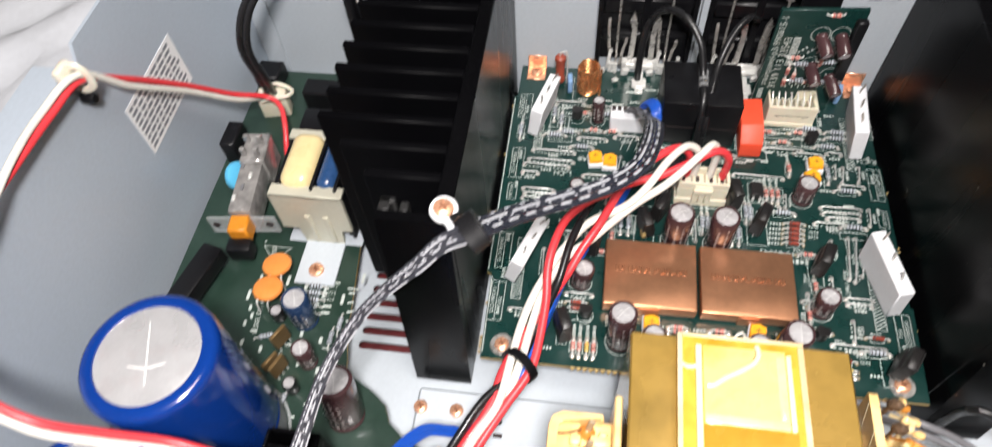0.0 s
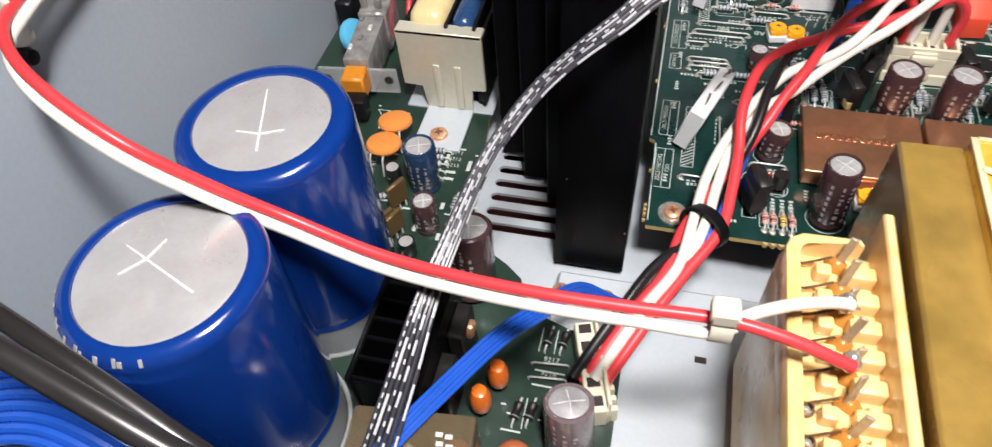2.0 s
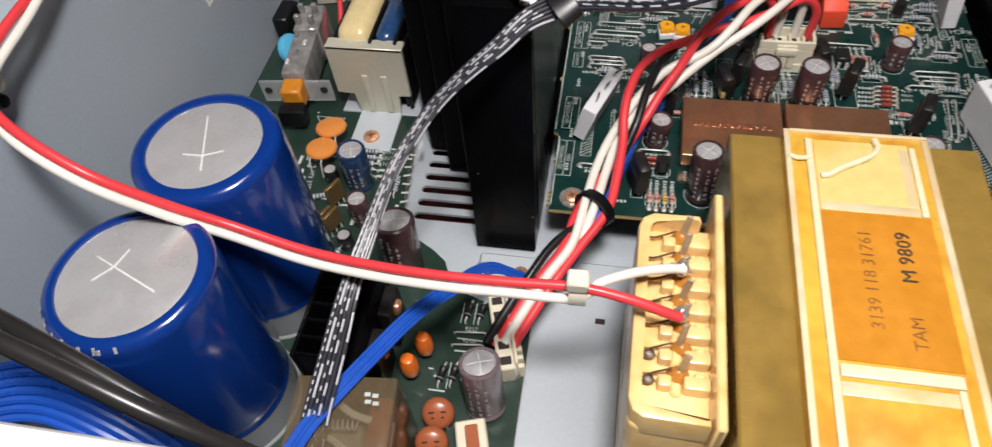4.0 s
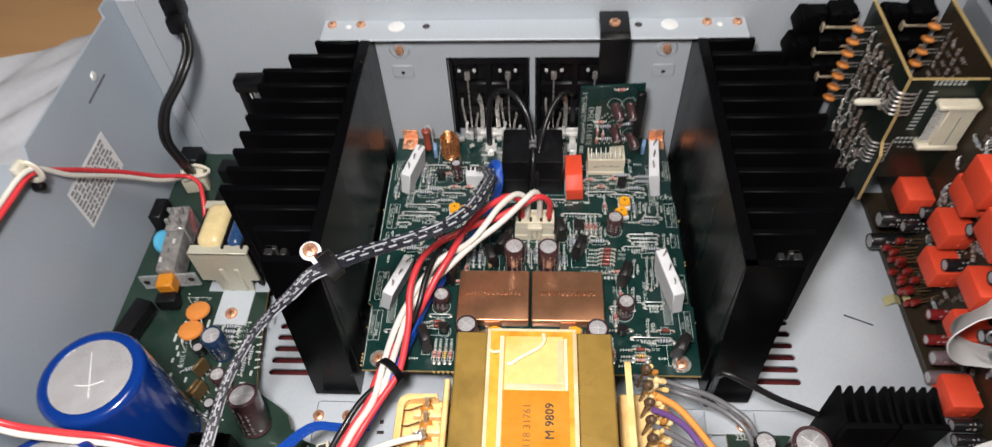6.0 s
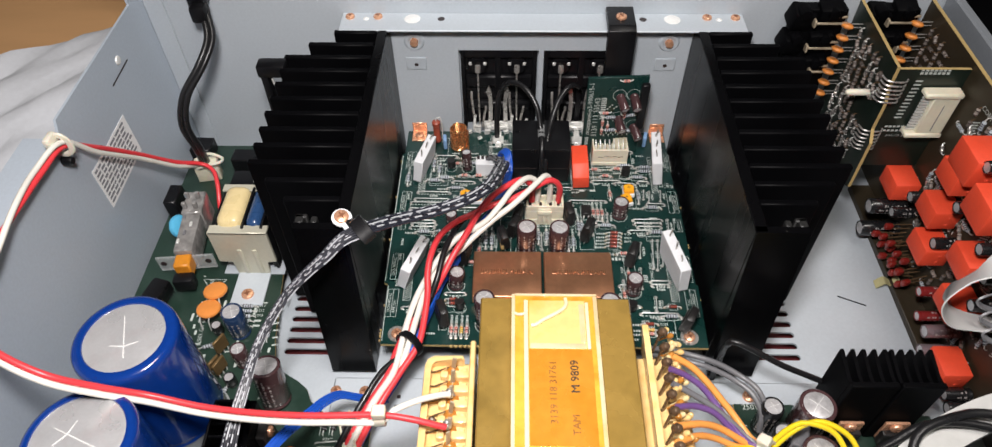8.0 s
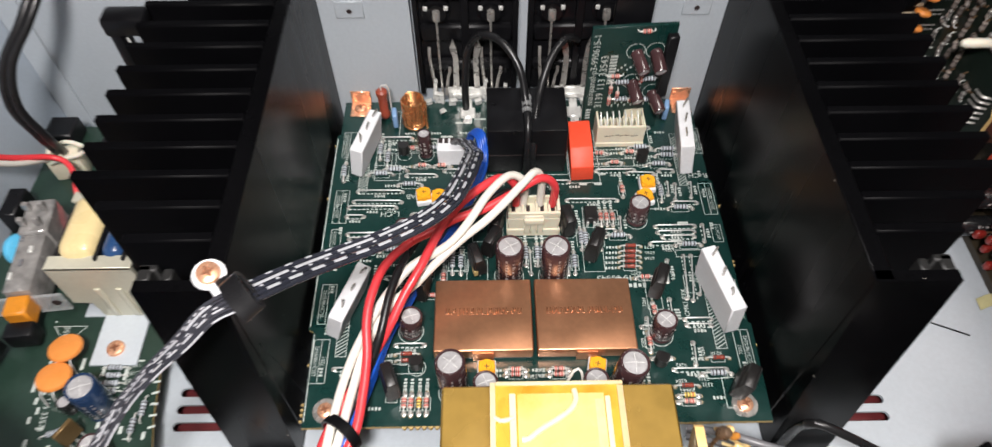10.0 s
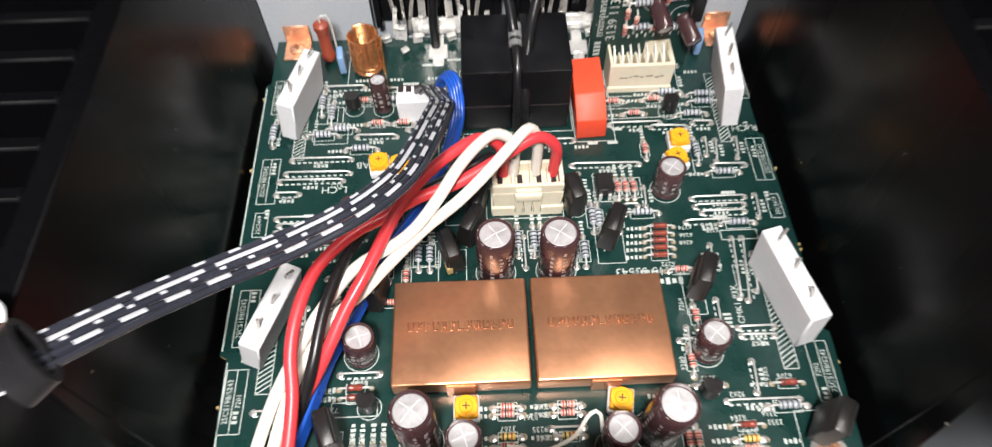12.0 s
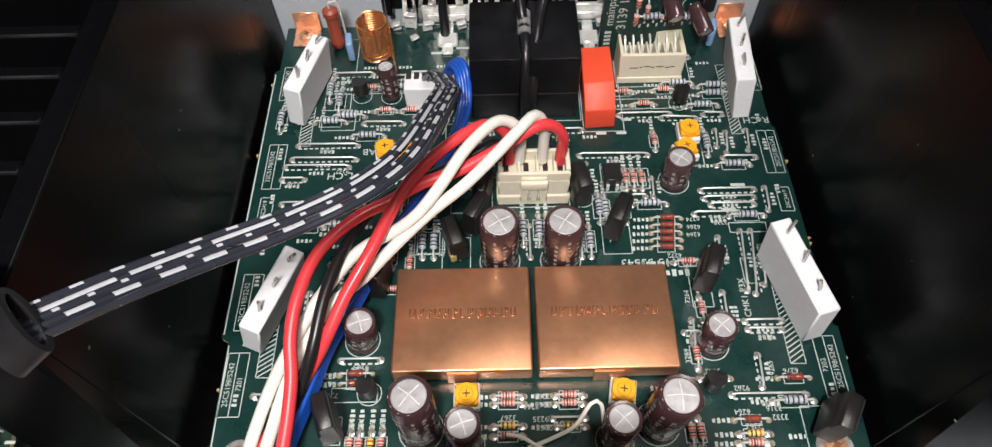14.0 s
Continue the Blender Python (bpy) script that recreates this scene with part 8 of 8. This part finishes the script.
def hanging_band(bm, points, width, thick, step=1.5, span=(0.0, 1.0)):
    """A flat band whose width lies front to back while its line bends over."""
    line = spline(points, step)
    rings = []
    for i, q in enumerate(line):
        run = (line[min(i + 1, len(line) - 1)] - line[max(i - 1, 0)]).normalized()
        twist = max(0.0, min(1.0, (i / len(line) - 0.18) / 0.22))
        side = Vector((0.0, 1.0, 0.12)).lerp(Vector((0.52, 0.62, -0.45)), twist)
        side = (side - run * side.dot(run)).normalized()
        top = side.cross(run).normalized()
        if span[0] <= i / len(line) <= span[1]:
            rings.append([bm.verts.new(q + side * (a * width / 2) + top * (b * thick / 2)) for a, b in ((-1, -1), (1, -1), (1, 1), (-1, 1))])
    for a, b in zip(rings, rings[1:]):
        for k in range(4):
            bm.faces.new((a[k], a[(k + 1) % 4], b[(k + 1) % 4], b[k]))
    for end in (rings[0], rings[-1]):
        bm.faces.new(end)


hanging_band(bm, moved(LOOP, 0, 3, -1), 17, 0.5)
part("band", bm, M_FFC, ffc)
bm = bmesh.new()
hanging_band(bm, moved(LOOP, 0, 3, -1), 17.3, 0.9, span=(0.225, 0.285))
part("stripe", bm, M_FFC_BLUE, ffc, "blue stiffener stripe")
for k in range(3):
    wr = thing("flat_cable", "grey flat cable strand inside the white loop", "flat cable", group="grey strands")
    bm = bmesh.new()
    strip(bm, [(208, 26 - 6 * k, 44 - 3 * k), (194, 26 - 6 * k, 46 - 3 * k), (182, 25 - 6 * k, 44.5 - 3 * k), (176, 24 - 6 * k, 41 - 3 * k), (181, 22 - 6 * k, 38 - 3 * k), (194, 21 - 6 * k, 37.5 - 3 * k), (208, 20 - 6 * k, 38 - 3 * k)], 2.4, 0.8, 1.5, up=(0, 1, 0.3))
    part("band", bm, M_MID_GREY, wr)

# rectifier board at the front right, with its heatsinks and capacitors
ZR = -14
rect = board("rectifier_circuit_board", "dark green rectifier circuit board beside the transformer", [(86, -130), (172, -130), (172, 0), (118, 2), (112, 4.6), (86, 4.6)], ZR, 1.6, M_PCB_DARK)
bm = bmesh.new()
letters(bm, "250V", 2.6, mm_pose(93.4, 3.1, ZR + 0.04, 0))
for k in range(12):
    prism(bm, [(0, 0), (4, 0), (4, 0.5), (0, 0.5)], 0.03, 0.035, m=mm_pose(86 + 7 * (k % 5), -6 - 5 * (k // 5) - k, ZR, 90 * (k % 2)))
part("printed_marking", bm, M_PRINT, rect, "white printed outlines", smooth=False)
bracket = thing("mounting_bracket", "grey steel bracket carrying the rectifier board", "bracket")
bm = bmesh.new()
box(bm, 78, 99.6, 4.9, 15.6, ZR - 2.2, ZR - 0.8, 0.3)
box(bm, 79.4, 80.6, 4.9, 15.6, -25, ZR - 2.2, 0.2)
box(bm, 97.0, 98.2, 4.9, 15.6, -25, ZR - 2.2, 0.2)
part("plate", bm, M_STEEL, bracket)
screw(93.9, 8.6, ZR - 0.8, 2.8)
for x0, x1 in ((118.6, 137.4), (138.4, 155.6)):
    hs = thing("small_heatsink", "small black heatsink with pointed fins on the rectifier board", "heatsink", (0, 0, 0), group="small finned heatsinks")
    bm = bmesh.new()
    box(bm, x0, x1, -10.6, -8.0, ZR + 1, 31, 0.4)
    part("plate", bm, M_BLACK_FIN, hs)
    n = 4
    for k in range(n + 1):
        x = x0 + 0.8 + k * (x1 - x0 - 1.6) / n
        bm = bmesh.new()
        prism(bm, [(-8.0, ZR + 1), (5.4, ZR + 1), (6.6, 31.0), (5.4, 31.0), (-4.5, 29.2), (-8.0, 29.4)], x - 0.7, x + 0.7, m=Matrix(((0, 0, 1, 0), (1, 0, 0, 0), (0, 1, 0, 0), (0, 0, 0, 1))))
        part("fin", bm, M_BLACK_FIN, hs)
    xm = (x0 + x1) / 2
    rt = thing("regulator", "black rectifier screwed to the small heatsink", "regulator", (xm, -12.8, ZR), group="rectifiers")
    bm = bmesh.new()
    box(bm, -5.0, 5.0, -2.4, 2.0, 3, 12, 0.5)
    part("body", bm, M_EPOXY, rt)
    bm = bmesh.new()
    box(bm, -5.1, 5.1, 0.2, 1.6, 4, 17.4, 0.3)
    part("tab", bm, M_COPPER_SCREW, rt)
    for dx in (-4, 0, 4):
        bm = bmesh.new()
        box(bm, dx * 0.6 - 0.5, dx * 0.6 + 0.5, -0.4, 0.4, -0.5, 3.2)
        part("leg", bm, M_TIN, rt)
    screw(xm, -12.6, ZR + 14.4, 2.6, turn=(90, 0, 0))
GROUP_R = "rectifier board capacitors"
repeat(electrolytic(7.4, 32, M_BROWN, "large dark", "on the rectifier board", GROUP_R), [place(109.4, -11.6, ZR, 30), place(105.5, -31.5, ZR, 10)])
repeat(electrolytic(4.6, 21, M_BLACK_SLEEVE, "black", "on the rectifier board", GROUP_R), [place(95.6, -6.8, ZR, 0), place(97.5, -18.5, ZR, 50)])
fuse = thing("fuse", "grey boxed part between the capacitors", "fuse", (102, -21, ZR), (0, 0, -20))
bm = bmesh.new()
box(bm, -3.2, 3.2, -6, 6, 0, 26, 0.6)
part("case", bm, M_MID_GREY, fuse)
for k in range(5):
    copy_thing(RES["grey"], place(72 + 5 * (k % 2) + 20, -34 - 6 * k, ZR, 30 * k))
wl = thing("wire_bundle", "broad white cable and black leads crossing the front corner", "wire bundle")
bm = bmesh.new()
strip(bm, [(108, -58, 33), (121, -47.5, 34.5), (132, -39.5, 35), (144.5, -31.6, 35), (158.5, -25.0, 35), (169, -21.6, 36), (184, -18.5, 37), (206, -16, 38)], 12.4, 2.4, 2.0)
part("white_sleeve", bm, M_SLEEVE_GREY, wl, "broad white sleeve")
cord("black_lead", [(124, -62, 33), (125.6, -50, 36), (127.2, -42.1, 38), (129.1, -36.7, 40), (132.5, -33.1, 42), (140.1, -30, 43), (151.6, -27, 43), (160.5, -27.5, 43), (168, -30, 43), (182, -35, 44), (206, -42, 45)], 1.7, M_BLACK_WIRE, wl)
cord("black_lead", [(96, -58, 32), (112.6, -41.5, 36), (122.8, -35.9, 38), (133.9, -30.8, 40.4), (147.9, -29.5, 40.4), (159.1, -31.5, 40.4), (170, -36, 40.4), (206, -50, 42)], 1.5, M_BLACK_WIRE, wl)
cord("black_lead", [(158, -74, 38), (150, -60, 40), (148, -48, 41), (156, -41, 42), (176, -42, 43), (206, -46, 44)], 1.5, M_BLACK_WIRE, wl)
tp = thing("yellow_tape", "small crumpled piece of yellow tape low beside the side board", "tape", (183, 79, -22.5), (0, 0, 25))
bm = bmesh.new()
strip(bm, [(-5, 3, -1.5), (-2, 1.5, 2.5), (1.5, 0, 0.5), (4.5, -1.5, 4)], 5, 0.3, 1.0)
part("strip", bm, M_YELLOW_TAPE, tp)
scr = thing("floor_scratch", "thin dark stray wire end lying on the case floor", "wire end", (162.4, 69.4, -24.8), (0, 0, -25))
bm = bmesh.new()
rod(bm, (-7, 0, 0), (7, 0, 0.3), 0.35, 6)
part("wire_end", bm, M_BLACK_WIRE, scr)
for x, y, r in ((134, 96, 1.2), (129, 99, 1.8), (136, 86, 0.7)):
    tb = thing("floor_rivet", "small bright pressed dot in the case floor", "rivet", (x, y, -25), group="floor dots")
    bm = bmesh.new()
    lathe(bm, [(0, 0.9), (r, 0.6), (r * 1.2, 0)], 14)
    part("dot", bm, M_SCORE, tb)

# transistor clip on the outer side of the heatsink
tc = thing("thermal_clip", "black plastic part clipped to the heatsink fins", "clip", (-133, 136, 66))
bm = bmesh.new()
box(bm, -6, 8, -4, 4, 2, 9, 1.2, segments=2)
box(bm, -5, -1, -4, 4, -22, 3, 1.5, segments=2)
part("body", bm, M_BLACK_PLASTIC, tc)
bm = bmesh.new()
rod(bm, (1, -4, 2), (4.5, -4.5, -26), 0.4, 6)
part("spring", bm, M_TIN, tc)

# clips on the rear panel's top edge
for x in (-153, 0, 148):
    cl = thing("edge_clip", "small bent steel clip on the rear panel edge", "clip", (x, 186, 97), group="rear edge clips")
    bm = bmesh.new()
    box(bm, -4.5, 4.5, -4, 6, 0, 2.6, 0.7, segments=2)
    part("tab", bm, M_STEEL, cl)
    bm = bmesh.new()
    lathe(bm, [(0, 2.66), (1.4, 2.66), (1.4, 2.4)], 12)
    part("hole", bm, M_STRIPE_DARK, cl)

# ---- what stands beyond the case ----
cloth = thing("dust_cloth", "crumpled pale grey cloth lying beside the case", "cloth")
bm = bmesh.new()
nx, ny = 90, 90
grid = []
for i in range(nx + 1):
    row = []
    for j in range(ny + 1):
        u, v = i / nx, j / ny
        x = -900 + 678 * u
        y = -500 + (826 - 0.9 * (-222 - x) + 6 * noise.noise((u * 9, 0.5, 1.7))) * v
        z = 22 + 12 * noise.noise((u * 6, v * 5, 0.3)) + 14 * abs(noise.noise((u * 19, v * 16, 2.1))) + 5 * abs(noise.noise((u * 41, v * 33, 4.4)))
        z -= 60 * max(0, v - 0.965) * 28
        row.append(bm.verts.new((x, y, max(-35, z))))
    grid.append(row)
for i in range(nx):
    for j in range(ny):
        bm.faces.new((grid[i][j], grid[i + 1][j], grid[i + 1][j + 1], grid[i][j + 1]))
part("sheet", bm, M_CLOTH, cloth)
for nm, lab, b in (("dark_cabinet", "black cabinet standing behind the case", (-290, 1300, 330, 700, -36, 520)), ("dark_box", "black box standing beside the case", (232, 880, -300, 325, -36, 60))):
    dark = thing(nm, lab, "cabinet")
    bm = bmesh.new()
    box(bm, *b, 8)
    part("body", bm, M_BLACK_FIN, dark)
